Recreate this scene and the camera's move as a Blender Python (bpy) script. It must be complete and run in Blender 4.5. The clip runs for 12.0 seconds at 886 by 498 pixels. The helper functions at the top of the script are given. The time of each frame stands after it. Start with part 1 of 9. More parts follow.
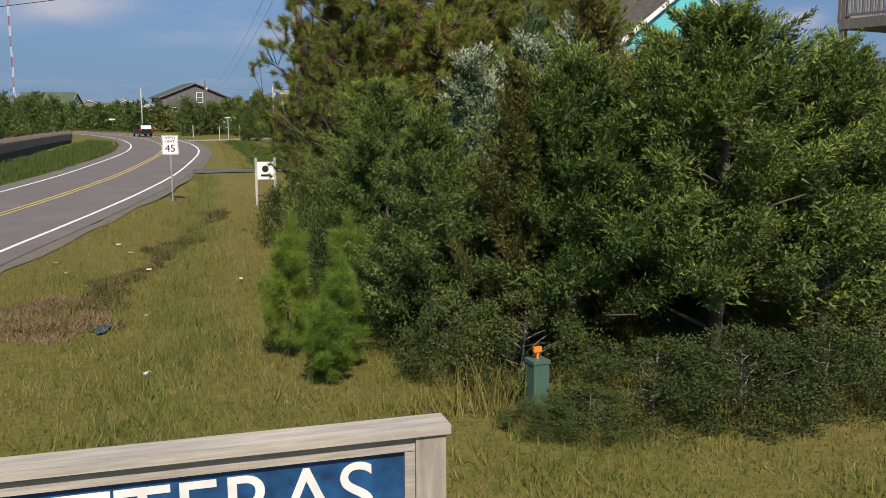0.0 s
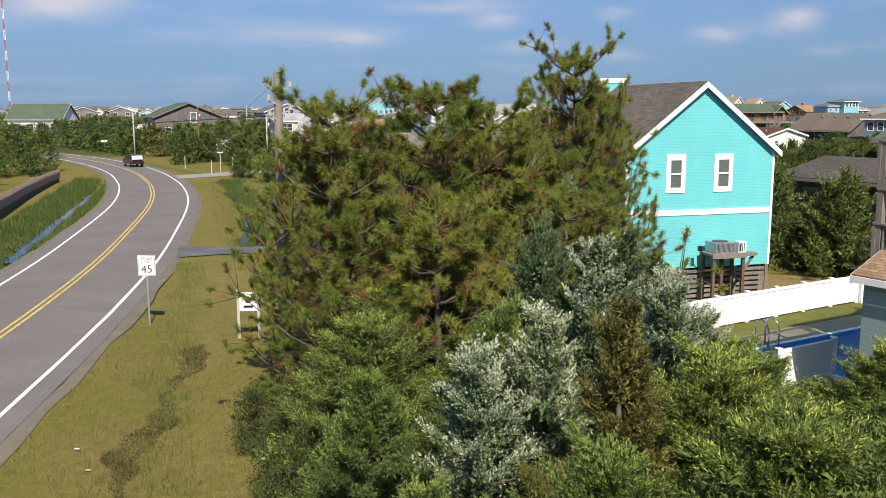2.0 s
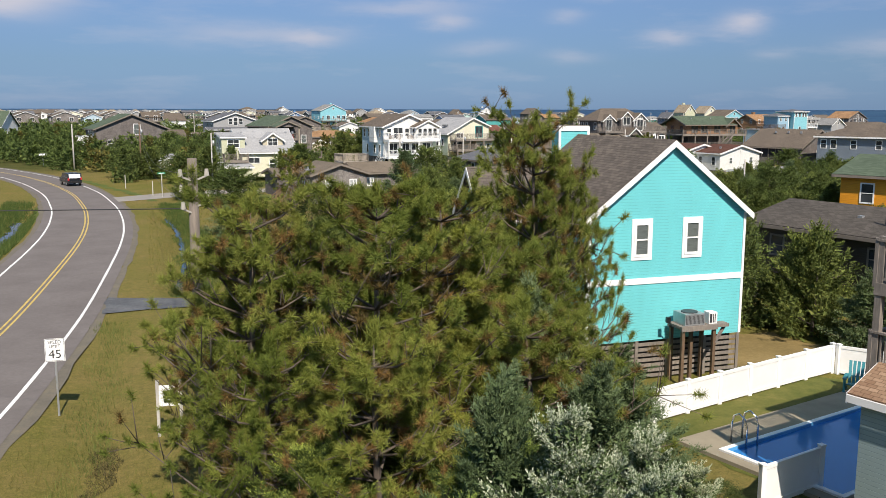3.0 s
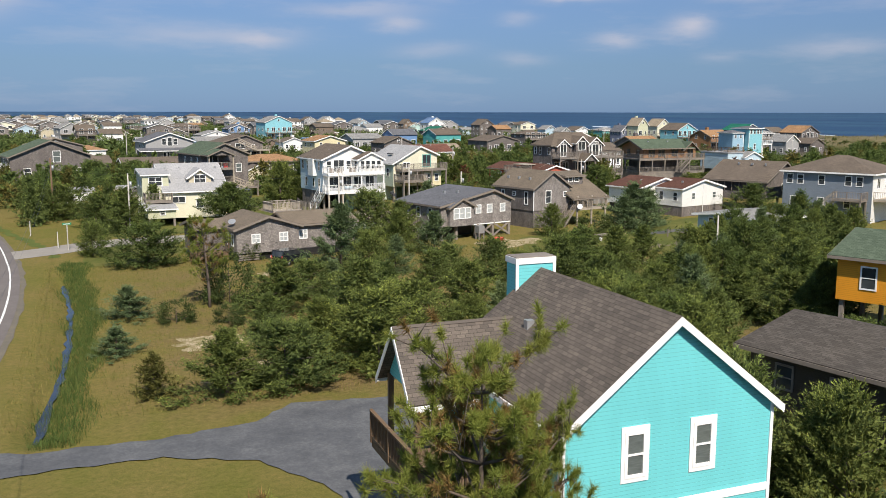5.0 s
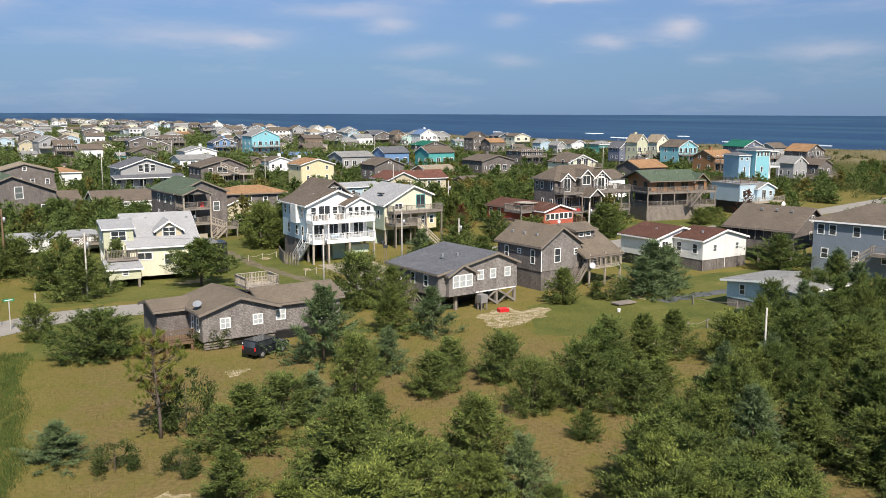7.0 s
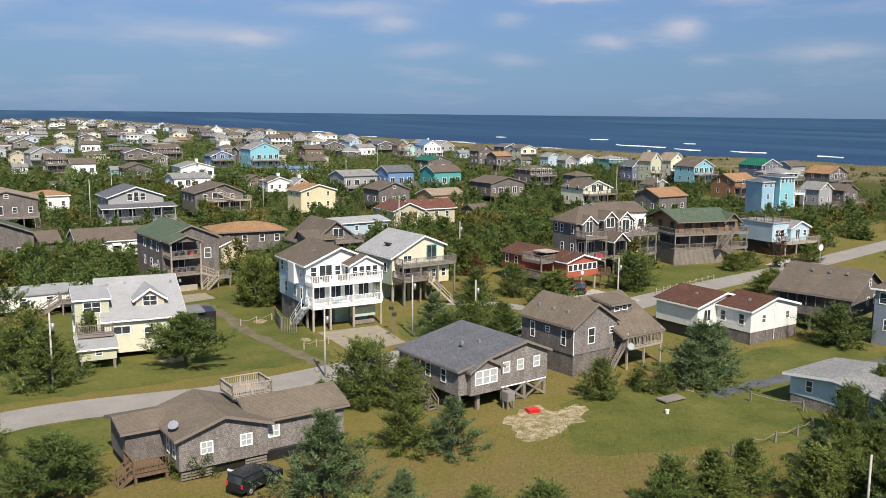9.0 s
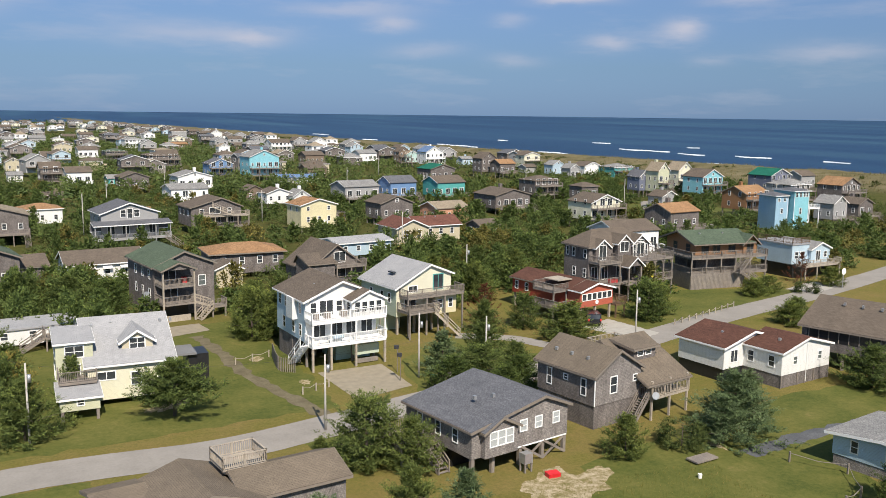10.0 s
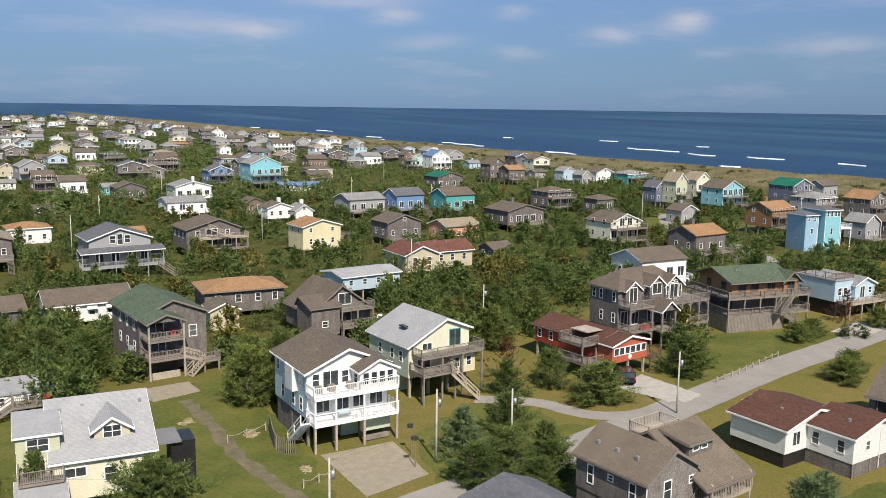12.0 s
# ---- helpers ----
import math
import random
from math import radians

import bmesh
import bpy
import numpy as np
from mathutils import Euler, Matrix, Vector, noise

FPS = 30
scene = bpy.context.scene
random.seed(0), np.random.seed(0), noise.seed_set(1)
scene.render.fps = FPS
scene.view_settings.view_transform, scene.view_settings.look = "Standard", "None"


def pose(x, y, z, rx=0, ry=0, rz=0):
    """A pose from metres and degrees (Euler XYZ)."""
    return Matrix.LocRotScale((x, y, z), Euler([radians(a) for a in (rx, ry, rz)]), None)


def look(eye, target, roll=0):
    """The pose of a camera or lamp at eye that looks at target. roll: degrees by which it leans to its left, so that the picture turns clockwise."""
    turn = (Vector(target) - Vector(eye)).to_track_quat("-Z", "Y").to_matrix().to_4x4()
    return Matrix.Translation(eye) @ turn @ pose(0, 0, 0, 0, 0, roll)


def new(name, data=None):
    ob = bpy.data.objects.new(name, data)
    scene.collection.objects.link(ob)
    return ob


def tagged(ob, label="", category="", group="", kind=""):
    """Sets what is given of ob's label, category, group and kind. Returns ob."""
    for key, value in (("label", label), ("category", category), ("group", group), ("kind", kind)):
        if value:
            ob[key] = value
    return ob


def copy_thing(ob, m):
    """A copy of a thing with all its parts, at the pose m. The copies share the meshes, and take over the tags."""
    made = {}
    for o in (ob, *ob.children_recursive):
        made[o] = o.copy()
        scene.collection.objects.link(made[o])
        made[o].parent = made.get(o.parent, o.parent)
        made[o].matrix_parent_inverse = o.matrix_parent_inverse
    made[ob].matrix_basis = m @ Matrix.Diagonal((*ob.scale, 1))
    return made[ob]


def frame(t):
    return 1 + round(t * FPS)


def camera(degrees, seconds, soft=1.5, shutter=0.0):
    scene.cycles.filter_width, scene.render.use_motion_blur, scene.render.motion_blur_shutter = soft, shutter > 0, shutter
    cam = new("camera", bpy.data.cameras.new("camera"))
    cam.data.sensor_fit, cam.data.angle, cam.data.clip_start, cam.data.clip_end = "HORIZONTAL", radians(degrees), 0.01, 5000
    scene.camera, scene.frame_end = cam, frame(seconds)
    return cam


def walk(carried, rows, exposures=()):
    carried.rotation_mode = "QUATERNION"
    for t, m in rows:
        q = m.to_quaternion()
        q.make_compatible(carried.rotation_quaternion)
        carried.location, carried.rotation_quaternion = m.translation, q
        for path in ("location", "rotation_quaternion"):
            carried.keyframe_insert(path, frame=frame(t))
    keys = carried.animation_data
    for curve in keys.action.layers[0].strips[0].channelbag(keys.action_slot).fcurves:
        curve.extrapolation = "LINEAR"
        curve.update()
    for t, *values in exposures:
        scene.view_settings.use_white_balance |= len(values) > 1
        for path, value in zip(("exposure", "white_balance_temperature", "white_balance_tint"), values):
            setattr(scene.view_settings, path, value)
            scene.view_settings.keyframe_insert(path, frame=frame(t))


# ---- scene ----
cam = camera(53.1, 12.0, 0.6)
PATH = [
    (0, (-0.236, -3.206, 3.43), (0.284, -1.299, 3.123), -0.1),
    (0.5, (-0.085, -2.696, 4.421), (0.435, -0.79, 4.113), -0.1),
    (1, (0.042, -2.116, 5.496), (0.564, -0.21, 5.187), -0.1),
    (1.5, (0.259, -1.274, 6.618), (0.782, 0.631, 6.308), -0.1),
    (2, (0.613, -0.188, 7.782), (1.138, 1.717, 7.469), -0.1),
    (2.5, (1.166, 1.298, 8.811), (1.751, 3.185, 8.5), 0.0),
    (3, (1.791, 3.013, 9.85), (2.414, 4.888, 9.54), 0.1),
    (3.5, (2.557, 4.941, 10.943), (3.211, 6.805, 10.633), 0.1),
    (5.5, (7.193, 15.191, 15.043), (7.926, 17.027, 14.739), 0.1),
    (6, (8.184, 18.035, 16.336), (8.92, 19.87, 16.033), 0.1),
    (6.5, (9.097, 20.901, 17.554), (9.835, 22.735, 17.252), 0.1),
    (7, (9.847, 23.996, 18.992), (10.59, 25.828, 18.689), 0.2),
    (9, (13.038, 36.641, 24.677), (13.781, 38.473, 24.372), 0.6),
    (9.5, (13.977, 39.967, 26.005), (14.718, 41.8, 25.701), 0.6),
    (10, (14.772, 43.355, 27.299), (15.514, 45.187, 26.995), 0.7),
    (10.5, (15.581, 46.481, 28.527), (16.321, 48.314, 28.223), 0.7),
    (11, (16.336, 49.642, 29.76), (17.076, 51.475, 29.455), 0.7),
    (11.5, (17.142, 52.714, 30.826), (17.881, 54.548, 30.523), 0.7),
    (12, (17.851, 55.594, 32.172), (18.586, 57.426, 31.851), 0.8),
]
walk(cam, [(t, look(eye, target, roll)) for t, eye, target, roll in PATH], [(0, 0.1), (1.5, 0.45), (2.0, 0.45), (3.0, 0.32), (5.5, 0.32), (7.0, 0.44), (9.0, 0.36), (12, 0.32)])

# ---- world, sun, exposure ----
SUN_AZ, SUN_EL = radians(184.0), radians(47.0)   # where the sun stands: azimuth from +y, clockwise
world = bpy.data.worlds.new("sky")
scene.world = world
world.use_nodes = True
wn, wl = world.node_tree.nodes, world.node_tree.links
wn.clear()
w_out = wn.new("ShaderNodeOutputWorld")
w_bg = wn.new("ShaderNodeBackground")
w_sky = wn.new("ShaderNodeTexSky")
w_sky.sky_type = "NISHITA"
w_sky.sun_disc = False
w_sky.sun_elevation, w_sky.sun_rotation = SUN_EL, SUN_AZ
w_sky.air_density, w_sky.dust_density, w_sky.ozone_density = 1.0, 0.0, 3.0
w_bg.inputs["Strength"].default_value = 0.14
# thin fair-weather clouds low over the sea: small puffs by bearing and height in degrees, with ragged edges
w_tc = wn.new("ShaderNodeTexCoord")


def sky_math(op, a, b=0.0):
    n = wn.new("ShaderNodeMath")
    n.operation = op
    for i, v in enumerate((a, b)):
        if isinstance(v, (int, float)):
            n.inputs[i].default_value = v
        else:
            wl.new(v, n.inputs[i])
    return n.outputs[0]


def sky_noise(scale, detail, stretch):
    mp = wn.new("ShaderNodeMapping")
    mp.inputs["Scale"].default_value = stretch
    n = wn.new("ShaderNodeTexNoise")
    n.inputs["Scale"].default_value, n.inputs["Detail"].default_value, n.inputs["Roughness"].default_value = scale, detail, 0.6
    wl.new(w_tc.outputs["Generated"], mp.inputs["Vector"])
    wl.new(mp.outputs["Vector"], n.inputs["Vector"])
    return n.outputs["Fac"]


w_sep = wn.new("ShaderNodeSeparateXYZ")
wl.new(w_tc.outputs["Generated"], w_sep.inputs[0])
w_wisp, w_fine = sky_noise(9.0, 6.0, (1, 1, 4)), sky_noise(4.0, 5.0, (1.6, 1.6, 9))
w_az = sky_math("ADD", sky_math("MULTIPLY", sky_math("ARCTAN2", w_sep.outputs["X"], w_sep.outputs["Y"]), 57.2958), sky_math("MULTIPLY", sky_math("SUBTRACT", w_wisp, 0.5), 2.6))
w_elev = sky_math("ADD", sky_math("MULTIPLY", w_sep.outputs["Z"], 57.2958), sky_math("MULTIPLY", sky_math("SUBTRACT", w_wisp, 0.5), 1.5))
w_cloud = sky_math("MULTIPLY", sky_math("MAXIMUM", sky_math("SUBTRACT", w_fine, 0.54), 0.0), 0.9)
for bearing, height, wide, tall, dense in [(6.3, 4.6, 4.6, 0.62, 0.42), (10.3, 4.5, 1.7, 0.45, 0.5), (16.0, 6.2, 3.6, 0.42, 0.45), (18.6, 5.4, 1.5, 0.4, 0.55), (20.8, 3.9, 2.0, 0.4, 0.3), (25.9, 5.7, 1.0, 0.4, 0.32), (26.4, 3.3, 1.6, 0.4, 0.3), (32.3, 4.4, 1.4, 0.45, 0.52), (36.5, 5.1, 1.1, 0.65, 0.75), (38.2, 3.2, 1.1, 0.35, 0.25), (45.4, 3.8, 2.8, 0.5, 0.38), (30.1, 7.1, 2.2, 0.35, 0.8), (-7.4, 6.1, 2.9, 0.85, 0.95), (-13.0, 5.0, 3.0, 0.6, 0.4), (40.0, 6.9, 2.0, 0.4, 0.4), (55.0, 6.0, 4.0, 0.8, 0.5), (90.0, 8.0, 7.0, 1.5, 0.5), (140.0, 9.0, 8.0, 1.5, 0.5), (-60.0, 8.0, 7.0, 1.5, 0.5), (-120.0, 10.0, 9.0, 1.6, 0.5)]:
    du, dv = sky_math("MULTIPLY", sky_math("SUBTRACT", w_az, bearing), 1 / wide), sky_math("MULTIPLY", sky_math("SUBTRACT", w_elev, height), 1 / tall)
    puff = sky_math("POWER", 2.71828, sky_math("MULTIPLY", sky_math("ADD", sky_math("MULTIPLY", du, du), sky_math("MULTIPLY", dv, dv)), -1.0))
    w_cloud = sky_math("ADD", w_cloud, sky_math("MULTIPLY", puff, dense * 0.95))
w_mix = wn.new("ShaderNodeMixRGB")
w_mix.use_clamp = False
w_mix.inputs[2].default_value = (3.6, 3.5, 3.9, 1)
w_deep = wn.new("ShaderNodeValToRGB")   # clear dry air: the sky stays blue down to the sea
w_deep.color_ramp.elements[0].position, w_deep.color_ramp.elements[0].color = 0.0, (0.105, 0.180, 0.405, 1)
w_deep.color_ramp.elements[1].position, w_deep.color_ramp.elements[1].color = 0.5, (1.1, 1.0, 0.84, 1)
w_el = w_deep.color_ramp.elements.new(0.13)
w_el.color = (0.315, 0.350, 0.455, 1)
w_el = w_deep.color_ramp.elements.new(0.05)
w_el.color = (0.182, 0.240, 0.375, 1)
w_hue = wn.new("ShaderNodeMixRGB")
w_hue.blend_type = "MULTIPLY"
w_hue.inputs[0].default_value = 1.0
wl.new(w_sep.outputs["Z"], w_deep.inputs["Fac"])
wl.new(w_deep.outputs["Color"], w_hue.inputs[2])
wl.new(w_sky.outputs["Color"], w_hue.inputs[1])
wl.new(w_hue.outputs["Color"], w_mix.inputs[1])
wl.new(sky_math("MINIMUM", w_cloud, 0.85), w_mix.inputs[0])
wl.new(w_mix.outputs["Color"], w_bg.inputs["Color"])
wl.new(w_bg.outputs["Background"], w_out.inputs["Surface"])

sun_data = bpy.data.lights.new("sun", "SUN")
sun_data.energy, sun_data.angle, sun_data.color = 5.2, radians(0.53), (1.0, 0.895, 0.765)
sun = new("sun", sun_data)
to_sun = Vector((math.sin(SUN_AZ) * math.cos(SUN_EL), math.cos(SUN_AZ) * math.cos(SUN_EL), math.sin(SUN_EL)))
sun.matrix_world = look(to_sun * 300, (0, 0, 0))

# ---- materials ----
MATS = {}


def material(name):
    m = bpy.data.materials.new(name)
    m.use_nodes = True
    MATS[name] = m
    nt = m.node_tree
    return m, nt, nt.nodes["Principled BSDF"]


def ramp(nt, stops, fac=None):
    r = nt.nodes.new("ShaderNodeValToRGB")
    e = r.color_ramp.elements
    while len(e) < len(stops):
        e.new(0.5)
    for el, (pos, col) in zip(e, stops):
        el.position, el.color = pos, (*col, 1)
    if fac is not None:
        nt.links.new(fac, r.inputs["Fac"])
    return r.outputs["Color"]


def coords(nt, scale=(1, 1, 1), kind="Object"):
    tc = nt.nodes.new("ShaderNodeTexCoord")
    mp = nt.nodes.new("ShaderNodeMapping")
    mp.inputs["Scale"].default_value = scale
    nt.links.new(tc.outputs[kind], mp.inputs["Vector"])
    return mp.outputs["Vector"]


def world_pos(nt, scale=(1, 1, 1)):
    g = nt.nodes.new("ShaderNodeNewGeometry")
    mp = nt.nodes.new("ShaderNodeMapping")
    mp.inputs["Scale"].default_value = scale
    nt.links.new(g.outputs["Position"], mp.inputs["Vector"])
    return mp.outputs["Vector"]


def noise_tex(nt, vec, scale, detail=4.0, rough=0.6):
    n = nt.nodes.new("ShaderNodeTexNoise")
    n.inputs["Scale"].default_value, n.inputs["Detail"].default_value, n.inputs["Roughness"].default_value = scale, detail, rough
    nt.links.new(vec, n.inputs["Vector"])
    return n.outputs["Fac"]


def mixc(nt, a, b, fac, mode="MIX"):
    x = nt.nodes.new("ShaderNodeMixRGB")
    x.blend_type = mode
    for i, v in ((0, fac), (1, a), (2, b)):
        if isinstance(v, (int, float)):
            x.inputs[i].default_value = v
        elif isinstance(v, tuple):
            x.inputs[i].default_value = (*v, 1)
        else:
            nt.links.new(v, x.inputs[i])
    return x.outputs["Color"]


def mathn(nt, op, a, b=0.0):
    x = nt.nodes.new("ShaderNodeMath")
    x.operation = op
    for i, v in ((0, a), (1, b)):
        if isinstance(v, (int, float)):
            x.inputs[i].default_value = v
        else:
            nt.links.new(v, x.inputs[i])
    return x.outputs["Value"]


def bump(nt, bsdf, height, strength, dist):
    b = nt.nodes.new("ShaderNodeBump")
    b.inputs["Strength"].default_value, b.inputs["Distance"].default_value = strength, dist
    nt.links.new(height, b.inputs["Height"])
    nt.links.new(b.outputs["Normal"], bsdf.inputs["Normal"])


def brick_tex(nt, vec, w, h, c1, c2, mortar, msize=0.02, offset=0.5, bias=0.0):
    b = nt.nodes.new("ShaderNodeTexBrick")
    b.inputs["Scale"].default_value = 1.0
    b.inputs["Brick Width"].default_value, b.inputs["Row Height"].default_value = w, h
    b.inputs["Mortar Size"].default_value, b.inputs["Bias"].default_value = msize, bias
    b.inputs["Color1"].default_value, b.inputs["Color2"].default_value, b.inputs["Mortar"].default_value = (*c1, 1), (*c2, 1), (*mortar, 1)
    b.offset = offset
    nt.links.new(vec, b.inputs["Vector"])
    return b


def wall_vec(nt):
    """Object coordinates turned so that x runs along a wall, whichever way it faces, and y up."""
    tc = nt.nodes.new("ShaderNodeTexCoord")
    s = nt.nodes.new("ShaderNodeSeparateXYZ")
    c = nt.nodes.new("ShaderNodeCombineXYZ")
    nt.links.new(tc.outputs["Object"], s.inputs[0])
    nt.links.new(mathn(nt, "ADD", s.outputs["X"], s.outputs["Y"]), c.inputs["X"])
    nt.links.new(s.outputs["Z"], c.inputs["Y"])
    return c.outputs["Vector"]


def plain(name, col, rough=0.6, metal=0.0, var=0.12, scale=2.5, grain=0.0):
    m, nt, b = material(name)
    v = coords(nt)
    n = noise_tex(nt, v, scale, 5)
    lo, hi = tuple(c * (1 - var) for c in col), tuple(min(1.0, c * (1 + var)) for c in col)
    nt.links.new(ramp(nt, [(0.3, lo), (0.7, hi)], n), b.inputs["Base Color"])
    b.inputs["Roughness"].default_value, b.inputs["Metallic"].default_value = rough, metal
    if grain:
        bump(nt, b, noise_tex(nt, v, scale * 12, 3), grain, 0.01)
    return m


def siding(name, col, rough=0.55):
    """Painted lap siding: board courses 0.11 m high with weather stains."""
    m, nt, b = material(name)
    v = wall_vec(nt)
    w = nt.nodes.new("ShaderNodeTexWave")
    w.bands_direction, w.wave_profile = "Y", "SAW"
    w.inputs["Scale"].default_value, w.inputs["Distortion"].default_value = 0.314 / 0.11, 0.0
    nt.links.new(v, w.inputs["Vector"])
    n = noise_tex(nt, coords(nt, (0.6, 0.6, 0.25)), 1.0, 5)
    base = ramp(nt, [(0.25, tuple(c * 0.86 for c in col)), (0.7, col)], n)
    line = ramp(nt, [(0.0, (0.55, 0.55, 0.56)), (0.16, (1, 1, 1))], w.outputs["Fac"])
    nt.links.new(mixc(nt, base, line, 1.0, "MULTIPLY"), b.inputs["Base Color"])
    b.inputs["Roughness"].default_value = rough
    bump(nt, b, w.outputs["Fac"], 0.5, 0.02)
    return m


def shakes(name, dark, light, w=0.12, h=0.135):
    """Weathered cedar shakes."""
    m, nt, b = material(name)
    t = brick_tex(nt, wall_vec(nt), w, h, dark, light, tuple(c * 0.6 for c in dark), 0.009)
    n = noise_tex(nt, coords(nt, (1, 1, 0.35)), 1.1, 6, 0.65)
    patch = ramp(nt, [(0.32, (0.62, 0.60, 0.60)), (0.6, (1.0, 1.0, 1.0)), (0.78, (1.35, 1.3, 1.25))], n)
    nt.links.new(mixc(nt, t.outputs["Color"], patch, 1.0, "MULTIPLY"), b.inputs["Base Color"])
    b.inputs["Roughness"].default_value = 0.85
    bump(nt, b, t.outputs["Fac"], -0.4, 0.02)
    return m


def roofing(name, dark, light, w=0.33, h=0.145, var=0.82):
    """Asphalt roof shingles in courses across the slope, tabs of mixed shades."""
    m, nt, b = material(name)
    tc = nt.nodes.new("ShaderNodeTexCoord")
    s = nt.nodes.new("ShaderNodeSeparateXYZ")
    c = nt.nodes.new("ShaderNodeCombineXYZ")
    nt.links.new(tc.outputs["UV"], s.inputs[0])
    nt.links.new(s.outputs["X"], c.inputs["X"])
    nt.links.new(s.outputs["Y"], c.inputs["Y"])
    t = brick_tex(nt, c.outputs["Vector"], w, h, dark, light, tuple(k * 0.6 for k in dark), 0.008)
    n = noise_tex(nt, coords(nt), 0.45, 6, 0.65)
    patch = ramp(nt, [(0.3, (var, var, var)), (0.72, (1.12, 1.1, 1.08))], n)
    g = noise_tex(nt, coords(nt), 30.0, 2)
    col = mixc(nt, mixc(nt, t.outputs["Color"], patch, 1.0, "MULTIPLY"), ramp(nt, [(0.3, (0.85, 0.85, 0.85)), (0.7, (1.15, 1.15, 1.15))], g), 1.0, "MULTIPLY")
    nt.links.new(col, b.inputs["Base Color"])
    b.inputs["Roughness"].default_value = 0.95
    b.inputs["Specular IOR Level"].default_value = 0.2
    bump(nt, b, t.outputs["Fac"], -0.3, 0.01)
    return m


def timber(name, col, rough=0.85, grain=(9, 9, 1.2)):
    m, nt, b = material(name)
    n = noise_tex(nt, coords(nt, grain), 2.0, 6, 0.7)
    n2 = noise_tex(nt, coords(nt), 0.9, 3)
    c = mixc(nt, ramp(nt, [(0.25, tuple(k * 0.55 for k in col)), (0.7, tuple(k * 1.15 for k in col))], n), ramp(nt, [(0.3, (0.75, 0.75, 0.78)), (0.7, (1.1, 1.08, 1.05))], n2), 1.0, "MULTIPLY")
    nt.links.new(c, b.inputs["Base Color"])
    b.inputs["Roughness"].default_value = rough
    bump(nt, b, n, 0.4, 0.01)
    return m


def leafy(name, stops, rough=0.7, trans=0.08, obvar=0.3, own=0.5):
    """Foliage: each leaf or spray takes its own shade, each plant its own tint."""
    m, nt, b = material(name)
    g = nt.nodes.new("ShaderNodeNewGeometry")
    o = nt.nodes.new("ShaderNodeObjectInfo")
    n = noise_tex(nt, world_pos(nt), 0.8, 3)
    f = mathn(nt, "ADD", mathn(nt, "MULTIPLY", g.outputs["Random Per Island"], own), mathn(nt, "MULTIPLY", n, 1 - own))
    c = ramp(nt, stops, f)
    tint = ramp(nt, [(0.0, (1 - obvar, 1 - obvar * 0.8, 1 - obvar)), (0.5, (1, 1, 1)), (1.0, (1 + obvar * 0.9, 1 + obvar * 0.6, 1 + obvar * 0.1))], o.outputs["Random"])
    c = mixc(nt, c, tint, 1.0, "MULTIPLY")
    nt.links.new(c, b.inputs["Base Color"])
    b.inputs["Roughness"].default_value = rough
    b.inputs["Specular IOR Level"].default_value = 0.12
    tr = nt.nodes.new("ShaderNodeBsdfTranslucent")
    mx = nt.nodes.new("ShaderNodeMixShader")
    mx.inputs["Fac"].default_value = trans
    nt.links.new(c, tr.inputs["Color"])
    nt.links.new(b.outputs["BSDF"], mx.inputs[1])
    nt.links.new(tr.outputs["BSDF"], mx.inputs[2])
    nt.links.new(mx.outputs["Shader"], nt.nodes["Material Output"].inputs["Surface"])
    return m


# walls
siding("turquoise", (0.17, 0.63, 0.67))
siding("white", (0.80, 0.80, 0.78))
siding("cream", (0.74, 0.72, 0.56))
siding("yellow", (0.73, 0.66, 0.42))
siding("yellowgreen", (0.58, 0.59, 0.42))
siding("palegreen", (0.52, 0.60, 0.48))
siding("paleaqua", (0.48, 0.66, 0.62))
siding("poolsiding", (0.33, 0.43, 0.45))
siding("paleblue", (0.46, 0.59, 0.68))
siding("skyblue", (0.32, 0.50, 0.64))
siding("blue", (0.15, 0.27, 0.48))
siding("aqua", (0.25, 0.56, 0.64))
siding("teal", (0.09, 0.38, 0.36))
siding("beige", (0.56, 0.50, 0.36))
siding("peach", (0.66, 0.34, 0.22))
siding("orange", (0.80, 0.33, 0.02))
siding("red", (0.33, 0.055, 0.035))
siding("brightred", (0.46, 0.115, 0.07))
siding("brown", (0.20, 0.15, 0.11))
siding("darkbrown", (0.055, 0.045, 0.038))
siding("grey", (0.36, 0.36, 0.36))
siding("bluegrey", (0.21, 0.25, 0.30))
siding("slate", (0.15, 0.17, 0.24))
siding("navy", (0.03, 0.06, 0.30))
siding("orangewood", (0.30, 0.155, 0.07))
shakes("shingle", (0.14, 0.125, 0.118), (0.225, 0.20, 0.187))
shakes("shingle_pale", (0.19, 0.175, 0.165), (0.33, 0.30, 0.28))
# roofs
roofing("brownroof", (0.118, 0.097, 0.078), (0.152, 0.125, 0.101))
roofing("cottageroof", (0.150, 0.124, 0.096), (0.172, 0.143, 0.111))
roofing("mixroof", (0.098, 0.085, 0.075), (0.158, 0.134, 0.114), w=0.28, h=0.13)
roofing("tanroof", (0.24, 0.20, 0.145), (0.33, 0.28, 0.21))
roofing("shedroof", (0.22, 0.135, 0.085), (0.36, 0.25, 0.17), w=0.22, h=0.12)
roofing("orangeroof", (0.25, 0.145, 0.075), (0.36, 0.22, 0.12))
roofing("redroof", (0.12, 0.055, 0.042), (0.17, 0.08, 0.06))
roofing("darkredroof", (0.085, 0.042, 0.03), (0.125, 0.06, 0.045))
roofing("greyroof", (0.20, 0.20, 0.20), (0.29, 0.29, 0.28))
roofing("palegreyroof", (0.30, 0.305, 0.315), (0.345, 0.35, 0.36), var=0.9)
